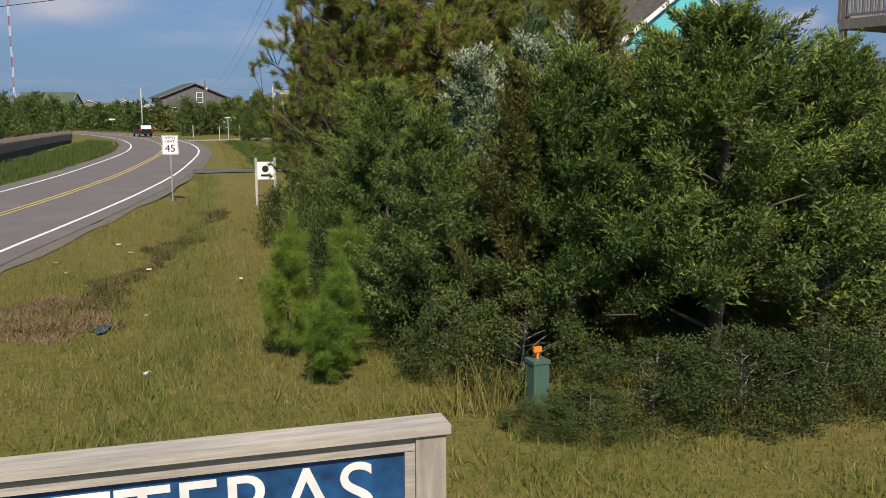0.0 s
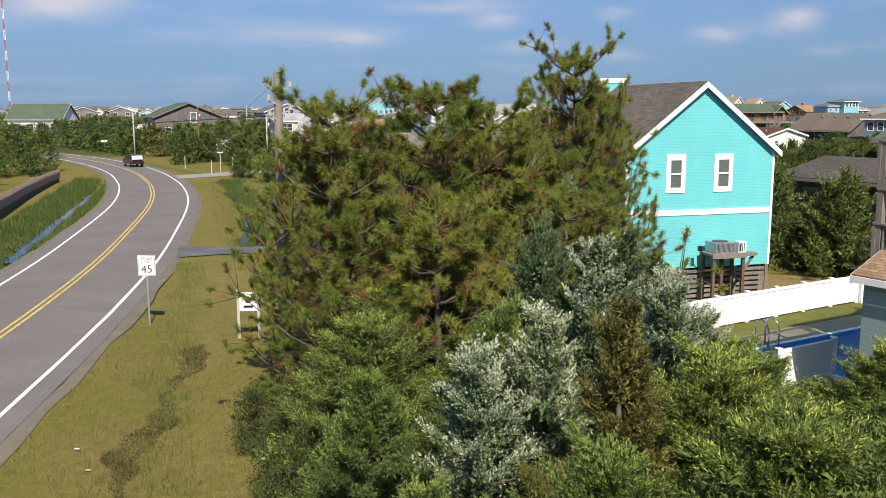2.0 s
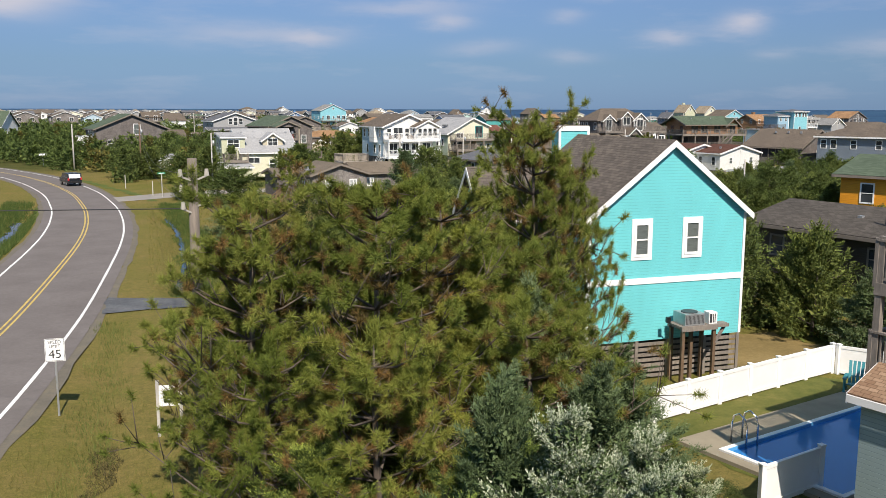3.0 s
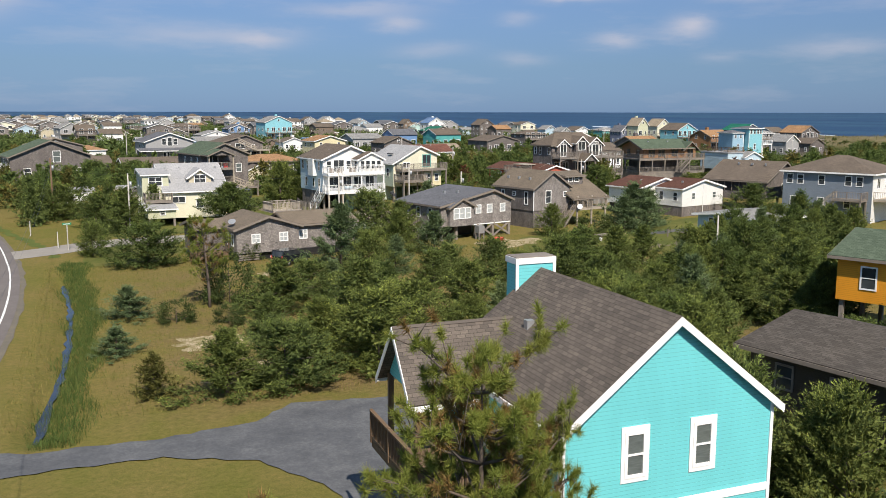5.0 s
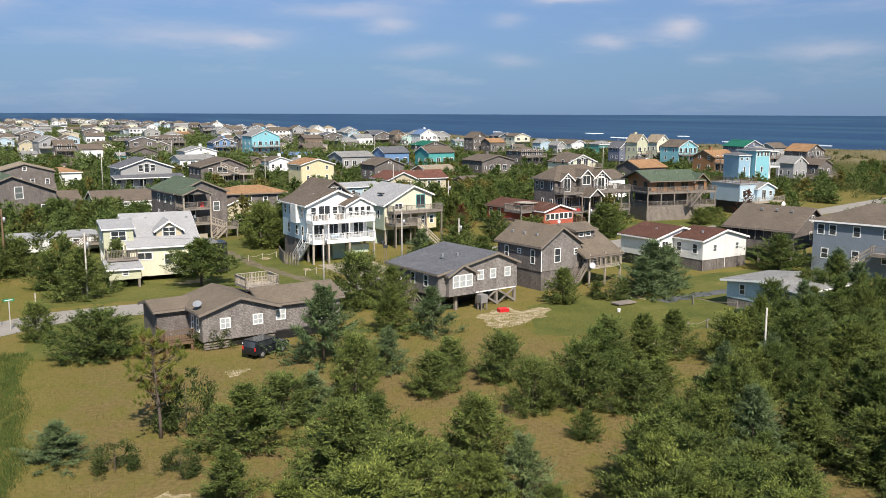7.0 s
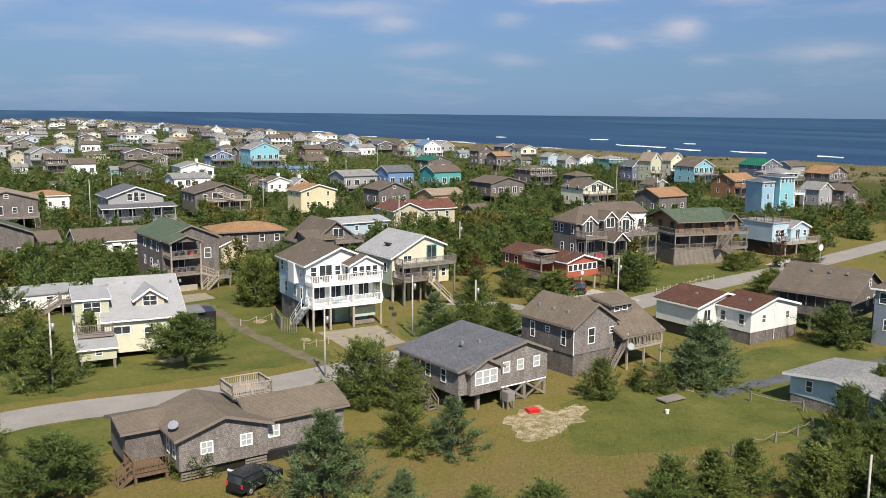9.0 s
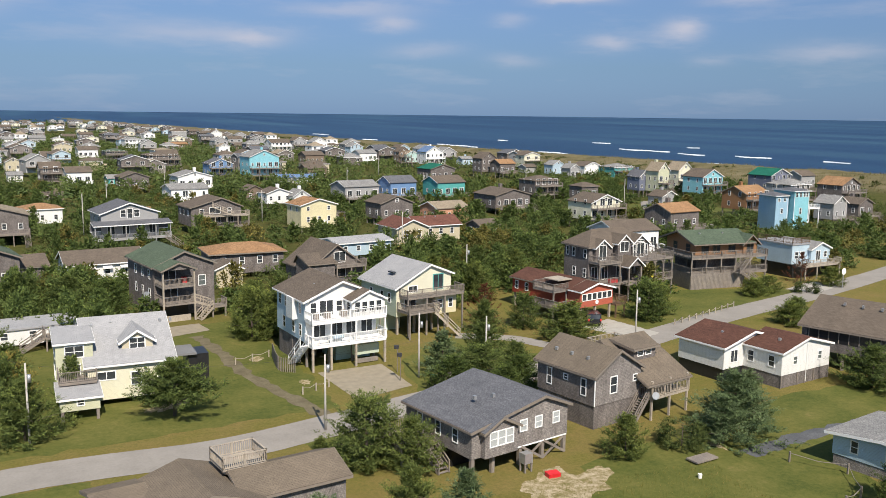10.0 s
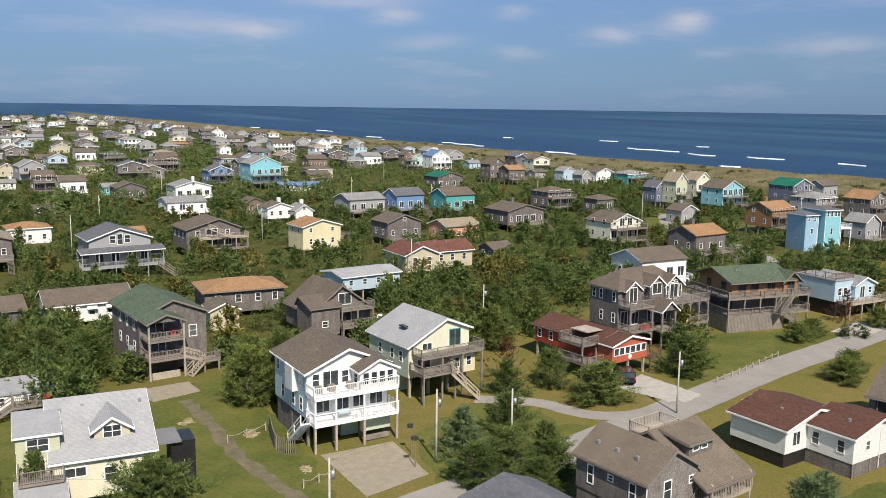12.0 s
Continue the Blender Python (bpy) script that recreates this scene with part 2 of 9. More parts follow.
roofing("slateroof", (0.105, 0.11, 0.125), (0.145, 0.15, 0.165))
roofing("darkroof", (0.062, 0.055, 0.048), (0.10, 0.09, 0.08))
roofing("greenroof", (0.070, 0.098, 0.066), (0.105, 0.138, 0.098))
roofing("tealroof", (0.012, 0.11, 0.075), (0.02, 0.16, 0.11))
roofing("blueroof", (0.10, 0.17, 0.30), (0.15, 0.23, 0.38))
# trim, timber, metal, glass
plain("trim_white", (0.80, 0.80, 0.79), 0.45, var=0.05)
plain("vinyl_white", (0.82, 0.82, 0.82), 0.3, var=0.03)
plain("trim_brown", (0.20, 0.17, 0.14), 0.7)
timber("old_wood", (0.25, 0.22, 0.19))
timber("pale_wood", (0.42, 0.37, 0.30))
timber("brown_wood", (0.17, 0.11, 0.065))
timber("pole_wood", (0.20, 0.17, 0.14))
timber("pole_pale", (0.52, 0.50, 0.46))
timber("beam_wood", (0.46, 0.42, 0.36), 0.85, (1.0, 16, 16))
timber("bulkhead_wood", (0.36, 0.27, 0.22))
timber("dark_wood", (0.075, 0.060, 0.05))
timber("bark", (0.13, 0.105, 0.085), 0.95)
timber("grey_twig", (0.30, 0.27, 0.24), 0.95)
plain("metal_grey", (0.42, 0.43, 0.44), 0.4, 0.6)
plain("metal_pale", (0.62, 0.63, 0.62), 0.5, 0.2)
plain("metal_dark", (0.05, 0.05, 0.055), 0.5, 0.3)
plain("steel", (0.75, 0.75, 0.76), 0.18, 1.0, var=0.03)
plain("concrete", (0.26, 0.225, 0.165), 0.9, var=0.15, scale=1.2, grain=0.3)
plain("concrete_pale", (0.36, 0.34, 0.30), 0.9, var=0.12, scale=1.2, grain=0.3)
plain("plastic_red", (0.62, 0.02, 0.03), 0.4)
plain("plastic_green", (0.015, 0.06, 0.035), 0.5)
plain("plastic_black", (0.012, 0.012, 0.013), 0.4)
plain("plastic_yellow", (0.75, 0.60, 0.05), 0.5)
plain("pool_liner", (0.10, 0.34, 0.62), 0.4, var=0.06)
plain("pool_dark", (0.02, 0.13, 0.36), 0.4, var=0.1)
plain("chair_teal", (0.03, 0.20, 0.24), 0.5)
plain("sign_white", (0.82, 0.82, 0.82), 0.4, var=0.03)
plain("sign_black", (0.012, 0.012, 0.013), 0.5)
plain("sign_green", (0.02, 0.22, 0.10), 0.4)
# for real screens, and near-black blocks standing in for shade under floors
plain("screen_shade_dark", (0.018, 0.018, 0.02), 0.35, var=0.3)
plain("paint_white", (0.72, 0.72, 0.70), 0.7, var=0.18, scale=3)
plain("paint_yellow", (0.50, 0.37, 0.10), 0.7, var=0.25, scale=3)
plain("car_dark", (0.02, 0.024, 0.03), 0.22, 0.2)
plain("car_white", (0.70, 0.71, 0.72), 0.25)
plain("rubber", (0.016, 0.016, 0.016), 0.8)
plain("mast_red", (0.45, 0.08, 0.05), 0.6)

m, nt, b = material("glass")
v = coords(nt)
nt.links.new(ramp(nt, [(0.3, (0.022, 0.026, 0.03)), (0.7, (0.06, 0.068, 0.075))], noise_tex(nt, v, 0.7, 2)), b.inputs["Base Color"])
b.inputs["Roughness"].default_value, b.inputs["Specular IOR Level"].default_value = 0.06, 0.5
m, nt, b = material("curtain")
nt.links.new(ramp(nt, [(0.3, (0.30, 0.33, 0.34)), (0.7, (0.48, 0.50, 0.50))], noise_tex(nt, coords(nt, (1, 1, 5)), 2.5, 2)), b.inputs["Base Color"])
b.inputs["Roughness"].default_value, b.inputs["Coat Weight"].default_value, b.inputs["Coat Roughness"].default_value = 0.6, 1.0, 0.05
m, nt, b = material("blind")
nt.links.new(ramp(nt, [(0.3, (0.075, 0.09, 0.088)), (0.7, (0.12, 0.14, 0.135))], noise_tex(nt, coords(nt, (1, 1, 8)), 3.0, 2)), b.inputs["Base Color"])
b.inputs["Roughness"].default_value, b.inputs["Coat Weight"].default_value, b.inputs["Coat Roughness"].default_value = 0.6, 1.0, 0.05

# land
m, nt, b = material("land")
p = world_pos(nt)
big, mid, fine = noise_tex(nt, p, 0.045, 4, 0.6), noise_tex(nt, p, 0.33, 5, 0.65), noise_tex(nt, p, 3.2, 5, 0.75)
tiny = noise_tex(nt, p, 16.0, 4, 0.8)
green = ramp(nt, [(0.3, (0.085, 0.10, 0.022)), (0.5, (0.125, 0.128, 0.030)), (0.72, (0.165, 0.145, 0.042))], fine)
dry = ramp(nt, [(0.3, (0.165, 0.125, 0.048)), (0.6, (0.225, 0.165, 0.068)), (0.8, (0.29, 0.225, 0.11))], fine)
turf = mixc(nt, green, dry, ramp(nt, [(0.36, (0.0, 0.0, 0.0)), (0.66, (0.9, 0.9, 0.9))], mathn(nt, "ADD", mathn(nt, "MULTIPLY", big, 0.55), mathn(nt, "MULTIPLY", mid, 0.45))))
turf = mixc(nt, turf, ramp(nt, [(0.25, (0.62, 0.62, 0.62)), (0.75, (1.3, 1.3, 1.25))], tiny), 1.0, "MULTIPLY")
at = nt.nodes.new("ShaderNodeAttribute")
at.attribute_name = "dune"
dune = ramp(nt, [(0.30, (0.055, 0.056, 0.028)), (0.46, (0.125, 0.110, 0.058)), (0.62, (0.190, 0.163, 0.098)), (0.8, (0.33, 0.285, 0.20))], mathn(nt, "ADD", mathn(nt, "MULTIPLY", noise_tex(nt, p, 0.09, 5, 0.7), 0.7), mathn(nt, "MULTIPLY", fine, 0.3)))
aw = nt.nodes.new("ShaderNodeAttribute")
aw.attribute_name = "scrubland"
floor = ramp(nt, [(0.3, (0.026, 0.036, 0.011)), (0.55, (0.050, 0.060, 0.019)), (0.8, (0.105, 0.098, 0.038))], mid)
ad = nt.nodes.new("ShaderNodeAttribute")
ad.attribute_name = "dryfield"
brown = ramp(nt, [(0.3, (0.105, 0.080, 0.034)), (0.55, (0.175, 0.130, 0.060)), (0.8, (0.26, 0.20, 0.105))], fine)
turf = mixc(nt, turf, brown, mathn(nt, "MULTIPLY", ad.outputs["Fac"], ramp(nt, [(0.38, (0.15, 0.15, 0.15)), (0.58, (0.95, 0.95, 0.95))], mid)))
turf = mixc(nt, turf, floor, aw.outputs["Fac"])
nt.links.new(mixc(nt, turf, dune, at.outputs["Fac"]), b.inputs["Base Color"])
b.inputs["Roughness"].default_value, b.inputs["Specular IOR Level"].default_value = 1.0, 0.05
bump(nt, b, mathn(nt, "ADD", fine, mathn(nt, "MULTIPLY", tiny, 0.6)), 0.7, 0.08)


def soil(name, stops, scale, strength=0.5, rough=0.95):
    m, nt, b = material(name)
    p = world_pos(nt)
    f = mathn(nt, "ADD", mathn(nt, "MULTIPLY", noise_tex(nt, p, scale, 6, 0.7), 0.6), mathn(nt, "MULTIPLY", noise_tex(nt, p, scale * 14, 4, 0.8), 0.4))
    nt.links.new(ramp(nt, stops, f), b.inputs["Base Color"])
    b.inputs["Roughness"].default_value, b.inputs["Specular IOR Level"].default_value = rough, 0.15
    bump(nt, b, f, strength, 0.03)
    return m


soil("asphalt", [(0.3, (0.122, 0.108, 0.103)), (0.55, (0.158, 0.142, 0.136)), (0.75, (0.195, 0.177, 0.170))], 0.35, 0.3)
soil("shoulder", [(0.3, (0.11, 0.100, 0.080)), (0.5, (0.145, 0.130, 0.105)), (0.7, (0.19, 0.165, 0.11))], 0.9, 0.4)
soil("lane", [(0.3, (0.21, 0.195, 0.175)), (0.6, (0.29, 0.27, 0.245)), (0.8, (0.33, 0.31, 0.28))], 0.3, 0.3)
soil("gravel", [(0.3, (0.058, 0.062, 0.070)), (0.5, (0.098, 0.103, 0.112)), (0.72, (0.17, 0.175, 0.18))], 0.5, 0.8)
soil("sand", [(0.38, (0.115, 0.112, 0.034)), (0.46, (0.20, 0.165, 0.075)), (0.54, (0.36, 0.30, 0.20)), (0.66, (0.52, 0.45, 0.34))], 1.3, 0.5)
soil("lawn", [(0.34, (0.046, 0.064, 0.015)), (0.47, (0.086, 0.098, 0.023)), (0.58, (0.124, 0.122, 0.033)), (0.70, (0.195, 0.160, 0.064))], 0.16, 0.6)
soil("lush", [(0.3, (0.060, 0.082, 0.020)), (0.55, (0.095, 0.118, 0.028)), (0.75, (0.130, 0.140, 0.038))], 0.5, 0.7)
soil("rut", [(0.3, (0.085, 0.072, 0.045)), (0.5, (0.14, 0.12, 0.075)), (0.72, (0.21, 0.185, 0.125))], 0.7, 0.6)

m, nt, b = material("creek_water")
nt.links.new(ramp(nt, [(0.3, (0.012, 0.016, 0.022)), (0.7, (0.03, 0.035, 0.05))], noise_tex(nt, world_pos(nt), 0.6, 3)), b.inputs["Base Color"])
b.inputs["Roughness"].default_value = 0.08
bump(nt, b, noise_tex(nt, world_pos(nt), 5.0, 3), 0.05, 0.02)

m, nt, b = material("sea_water")
p = world_pos(nt, (1.0, 0.28, 1.0))
swell, chop = noise_tex(nt, p, 0.02, 4, 0.6), noise_tex(nt, p, 0.25, 5, 0.7)
nt.links.new(ramp(nt, [(0.32, (0.006, 0.026, 0.070)), (0.5, (0.011, 0.040, 0.092)), (0.66, (0.028, 0.074, 0.120))], noise_tex(nt, world_pos(nt, (1.0, 0.12, 1.0)), 0.006, 4, 0.6)), b.inputs["Base Color"])
b.inputs["Roughness"].default_value, b.inputs["Specular IOR Level"].default_value = 0.45, 0.14
bump(nt, b, mathn(nt, "ADD", swell, mathn(nt, "MULTIPLY", chop, 0.5)), 0.6, 1.2)

m, nt, b = material("foam")
nt.links.new(ramp(nt, [(0.35, (0.42, 0.50, 0.55)), (0.6, (0.85, 0.88, 0.9))], noise_tex(nt, world_pos(nt), 0.35, 5)), b.inputs["Base Color"])
b.inputs["Roughness"].default_value = 0.8

# plants
leafy("cedar", [(0.15, (0.044, 0.068, 0.021)), (0.42, (0.084, 0.122, 0.036)), (0.62, (0.128, 0.174, 0.052)), (0.85, (0.185, 0.222, 0.076))], trans=0.24, own=0.35)
# tip colours: lighter young growth, with the sunlit look of crown tops added
leafy("cedar_lit_tip", [(0.15, (0.215, 0.275, 0.054)), (0.5, (0.315, 0.395, 0.082)), (0.85, (0.410, 0.460, 0.122))], trans=0.24, own=0.4)
leafy("field_cedar", [(0.15, (0.042, 0.060, 0.019)), (0.42, (0.074, 0.102, 0.030)), (0.62, (0.112, 0.144, 0.042)), (0.85, (0.160, 0.184, 0.060))], trans=0.14, own=0.35)
leafy("field_lit_tip", [(0.15, (0.130, 0.178, 0.042)), (0.5, (0.200, 0.258, 0.062)), (0.85, (0.275, 0.315, 0.092))], trans=0.14, own=0.4)
leafy("scrub_leaf", [(0.15, (0.034, 0.052, 0.019)), (0.45, (0.068, 0.098, 0.031)), (0.62, (0.100, 0.138, 0.042)), (0.85, (0.155, 0.186, 0.064))], own=0.25)
leafy("scrub_olive", [(0.15, (0.030, 0.041, 0.014)), (0.45, (0.060, 0.076, 0.023)), (0.65, (0.094, 0.110, 0.033)), (0.85, (0.155, 0.148, 0.056))], own=0.22)
leafy("cedar_brown", [(0.15, (0.050, 0.052, 0.014)), (0.45, (0.115, 0.112, 0.030)), (0.65, (0.180, 0.160, 0.046)), (0.88, (0.26, 0.205, 0.072))])
leafy("myrtle", [(0.15, (0.022, 0.032, 0.012)), (0.45, (0.048, 0.068, 0.020)), (0.65, (0.080, 0.104, 0.032)), (0.85, (0.150, 0.150, 0.055))], own=0.4)
leafy("silver_tip", [(0.2, (0.27, 0.33, 0.20)), (0.5, (0.46, 0.50, 0.36)), (0.8, (0.70, 0.72, 0.57))], obvar=0.15, own=0.35)
leafy("blue_cedar", [(0.15, (0.050, 0.076, 0.032)), (0.45, (0.090, 0.130, 0.055)), (0.7, (0.140, 0.185, 0.085)), (0.88, (0.20, 0.24, 0.125))], obvar=0.2, own=0.35)
leafy("blue_lit_tip", [(0.15, (0.095, 0.140, 0.066)), (0.5, (0.165, 0.215, 0.112)), (0.88, (0.27, 0.32, 0.19))], obvar=0.25)
leafy("pine_needle", [(0.15, (0.080, 0.104, 0.020)), (0.4, (0.160, 0.195, 0.038)), (0.62, (0.240, 0.262, 0.056)), (0.82, (0.32, 0.275, 0.078)), (0.95, (0.38, 0.24, 0.085))], rough=0.6, trans=0.22, obvar=0.3, own=0.3)
leafy("pine_rust", [(0.15, (0.075, 0.060, 0.022)), (0.5, (0.17, 0.115, 0.040)), (0.85, (0.30, 0.165, 0.060))], rough=0.5, trans=0.12, obvar=0.25)
leafy("young_pine", [(0.2, (0.080, 0.140, 0.020)), (0.6, (0.170, 0.250, 0.042)), (0.85, (0.26, 0.30, 0.065))], rough=0.45, trans=0.2)
leafy("dead_leaf", [(0.2, (0.06, 0.022, 0.012)), (0.6, (0.13, 0.05, 0.028)), (0.85, (0.2, 0.085, 0.05))], obvar=0.2)
leafy("thatch", [(0.15, (0.075, 0.049, 0.027)), (0.5, (0.180, 0.121, 0.072)), (0.85, (0.352, 0.243, 0.158))], rough=0.8, obvar=0.0)
leafy("thatch_dark", [(0.15, (0.035, 0.034, 0.014)), (0.5, (0.075, 0.068, 0.030)), (0.85, (0.15, 0.125, 0.062))], rough=0.8, obvar=0.0)
leafy("grass_blade", [(0.15, (0.086, 0.098, 0.021)), (0.45, (0.144, 0.144, 0.033)), (0.68, (0.218, 0.178, 0.057)), (0.9, (0.310, 0.241, 0.103))], rough=0.7, obvar=0.0)
leafy("verge_blade", [(0.15, (0.050, 0.080, 0.018)), (0.4, (0.100, 0.132, 0.032)), (0.62, (0.175, 0.165, 0.052)), (0.85, (0.34, 0.27, 0.14))], rough=0.7, obvar=0.0)
leafy("dune_grass", [(0.2, (0.10, 0.095, 0.035)), (0.6, (0.20, 0.17, 0.075)), (0.85, (0.28, 0.23, 0.11))], rough=0.7, obvar=0.0)
soil("sand_dry", [(0.3, (0.13, 0.10, 0.04)), (0.5, (0.21, 0.155, 0.065)), (0.7, (0.29, 0.22, 0.10))], 0.4, 0.5)
plain("sign_blue", (0.012, 0.06, 0.16), 0.45, var=0.5, scale=9)
plain("pedestal_green", (0.07, 0.13, 0.10), 0.5, var=0.15)
plain("marker_orange", (0.75, 0.22, 0.03), 0.5)
m, nt, b = material("pool_surface")
b.inputs["Base Color"].default_value = (0.03, 0.19, 0.50, 1)
b.inputs["Roughness"].default_value, b.inputs["Specular IOR Level"].default_value = 0.04, 0.5
bump(nt, b, noise_tex(nt, world_pos(nt), 2.0, 3), 0.08, 0.04)
leafy("ditch_blade", [(0.2, (0.036, 0.066, 0.016)), (0.5, (0.070, 0.105, 0.026)), (0.8, (0.120, 0.145, 0.042))], rough=0.7, obvar=0.0)
leafy("swale_blade", [(0.2, (0.068, 0.095, 0.024)), (0.5, (0.121, 0.149, 0.038)), (0.8, (0.203, 0.203, 0.068))], rough=0.7, obvar=0.0)

# ---- mesh kit ----
class Shape:
    """Collects plain solids into one mesh."""

    def __init__(self):
        self.v, self.f, self.uv = [], [], {}

    def face(self, pts, uv=None):
        i = len(self.v)
        self.v += [tuple(p) for p in pts]
        self.f.append(tuple(range(i, i + len(pts))))
        if uv:
            self.uv[len(self.f) - 1] = uv

    def box(self, x0, y0, z0, x1, y1, z1):
        i = len(self.v)
        self.v += [(x0, y0, z0), (x1, y0, z0), (x1, y1, z0), (x0, y1, z0), (x0, y0, z1), (x1, y0, z1), (x1, y1, z1), (x0, y1, z1)]
        self.f += [(i, i + 3, i + 2, i + 1), (i + 4, i + 5, i + 6, i + 7), (i, i + 1, i + 5, i + 4), (i + 1, i + 2, i + 6, i + 5), (i + 2, i + 3, i + 7, i + 6), (i + 3, i, i + 4, i + 7)]
        return self

    def bar(self, a, b, w, h=None):
        """A straight bar of section w x h from a to b."""
        a, b, h = Vector(a), Vector(b), h or w
        d = (b - a).normalized()
        s = d.cross(Vector((0, 0, 1)))
        s = (Vector((1, 0, 0)) if s.length < 1e-3 else s.normalized()) * (w / 2)
        u = s.cross(d).normalized() * (h / 2)
        i = len(self.v)
        for p in (a, b):
            self.v += [tuple(p - s - u), tuple(p + s - u), tuple(p + s + u), tuple(p - s + u)]
        self.f += [(i, i + 1, i + 2, i + 3), (i + 7, i + 6, i + 5, i + 4), (i, i + 4, i + 5, i + 1), (i + 1, i + 5, i + 6, i + 2), (i + 2, i + 6, i + 7, i + 3), (i + 3, i + 7, i + 4, i)]
        return self

    def tube(self, pts, radii, n=8):
        """A round limb through pts."""
        rings = []
        for k, (p, r) in enumerate(zip(pts, radii)):
            a, b = Vector(pts[max(k - 1, 0)]), Vector(pts[min(k + 1, len(pts) - 1)])
            d = (b - a).normalized()
            s = d.cross(Vector((0.13, 0.05, 1.0)) if abs(d.z) < 0.95 else Vector((1, 0, 0))).normalized()
            u = s.cross(d)
            i = len(self.v)
            self.v += [tuple(Vector(p) + r * (math.cos(2 * math.pi * j / n) * s + math.sin(2 * math.pi * j / n) * u)) for j in range(n)]
            rings.append(i)
        for a, b in zip(rings, rings[1:]):
            self.f += [(a + j, a + (j + 1) % n, b + (j + 1) % n, b + j) for j in range(n)]
        self.f.append(tuple(rings[0] + j for j in reversed(range(n))))
        self.f.append(tuple(rings[-1] + j for j in range(n)))
        return self

    def prism(self, poly, axis, a, b):
        """A polygon (u, z) drawn along 'x' or 'y' from a to b."""
        put = (lambda u, z, t: (t, u, z)) if axis == "x" else (lambda u, z, t: (u, t, z))
        i, n = len(self.v), len(poly)
        self.v += [put(u, z, a) for u, z in poly] + [put(u, z, b) for u, z in poly]
        self.f += [tuple(range(i, i + n)), tuple(range(i + 2 * n - 1, i + n - 1, -1))]
        self.f += [(i + k, i + n + k, i + n + (k + 1) % n, i + (k + 1) % n) for k in range(n)]
        return self

    def mesh(self, name, mat, smooth=False):
        me = bpy.data.meshes.new(name)
        me.from_pydata(self.v, [], self.f)
        if self.uv:
            layer = me.uv_layers.new(name="UVMap")
            for k, uvs in self.uv.items():
                for loop, uv in zip(me.polygons[k].loop_indices, uvs):
                    layer.data[loop].uv = uv
        if not self.uv:
            bm = bmesh.new()
            bm.from_mesh(me)
            bmesh.ops.recalc_face_normals(bm, faces=bm.faces)
            bm.to_mesh(me)
            bm.free()
        if smooth:
            me.polygons.foreach_set("use_smooth", [True] * len(me.polygons))
        me.materials.append(MATS[mat])
        me.update()
        return me


def part(name, shape, mat, parent, label="", smooth=False):
    ob = new(name, shape if isinstance(shape, bpy.types.Mesh) else shape.mesh(name, mat, smooth))
    ob.parent = parent
    if label:
        ob["label"] = label
    return ob


def thing(name, label, category, m=None, group="", kind=""):
    ob = new(name)
    ob.empty_display_size = 0.3
    if m is not None:
        ob.matrix_basis = m
    return tagged(ob, label, category, group, kind)


def single(name, shape, mat, label, category, m=None, group="", kind="", smooth=False):
    ob = new(name, shape if isinstance(shape, bpy.types.Mesh) else shape.mesh(name, mat, smooth))
    if m is not None:
        ob.matrix_basis = m
    return tagged(ob, label, category, group, kind)


def catmull(pts, step):
    """A smooth line through pts, a point every step metres or so."""
    P = [Vector(p) for p in pts]
    P = [2 * P[0] - P[1]] + P + [2 * P[-1] - P[-2]]
    out = []
    for a, b, c, d in zip(P, P[1:], P[2:], P[3:]):
        n = max(1, int((c - b).length / step))
        for k in range(n):
            t = k / n
            out.append(0.5 * ((2 * b) + (c - a) * t + (2 * a - 5 * b + 4 * c - d) * t * t + (3 * b - a - 3 * c + d) * t ** 3))
    return out + [P[-2]]


def ribbon(line, left, right, z, wob=0.0, seed=1):
    """A flat strip along a line of (x, y), from left to right of it, at height z."""
    s, rnd = Shape(), random.Random(seed)
    rows = []
    for k, p in enumerate(line):
        d = (line[min(k + 1, len(line) - 1)] - line[max(k - 1, 0)]).normalized()
        n = Vector((-d.y, d.x))
        a, b = p + n * (left + rnd.uniform(-wob, wob)), p + n * (right + rnd.uniform(-wob, wob))
        rows.append(((a.x, a.y, z), (b.x, b.y, z)))
    for (a, b), (c, d) in zip(rows, rows[1:]):
        s.face([b, d, c, a])
    return s


def patch(points, z, seed=1, wob=0.25, step=0.6):
    """A flat piece of ground with an uneven outline through points."""
    rnd = random.Random(seed)
    loop = [Vector(p) for p in points]
    line = []
    for a, b in zip(loop, loop[1:] + loop[:1]):
        n = max(1, int((b - a).length / step))
        line += [a + (b - a) * (k / n) + Vector((rnd.uniform(-wob, wob), rnd.uniform(-wob, wob))) for k in range(n)]
    s = Shape()
    s.face([(p.x, p.y, z) for p in line])
    return s


def blob(x, y, rx, ry, rot=0.0, n=22, wob=0.25, seed=3):
    rnd = random.Random(seed)
    out = []
    for k in range(n):
        a, r = 2 * math.pi * k / n, 1 + rnd.uniform(-wob, wob)
        u, v = rx * r * math.cos(a), ry * r * math.sin(a)
        out.append((x + u * math.cos(rot) - v * math.sin(rot), y + u * math.sin(rot) + v * math.cos(rot)))
    return out

# ---- land, sea, roads ----
CREST = [(-800.0, 640.0), (0.0, 440.0), (345.0, 343.0), (416.0, 322.0), (498.0, 303.0), (621.0, 272.0), (815.0, 240.0), (1203.0, 182.0), (4900.0, -420.0)]


def crest_x(y):
    """x of the foredune's crest."""
    return np.interp(y, [c[0] for c in CREST], [c[1] for c in CREST])


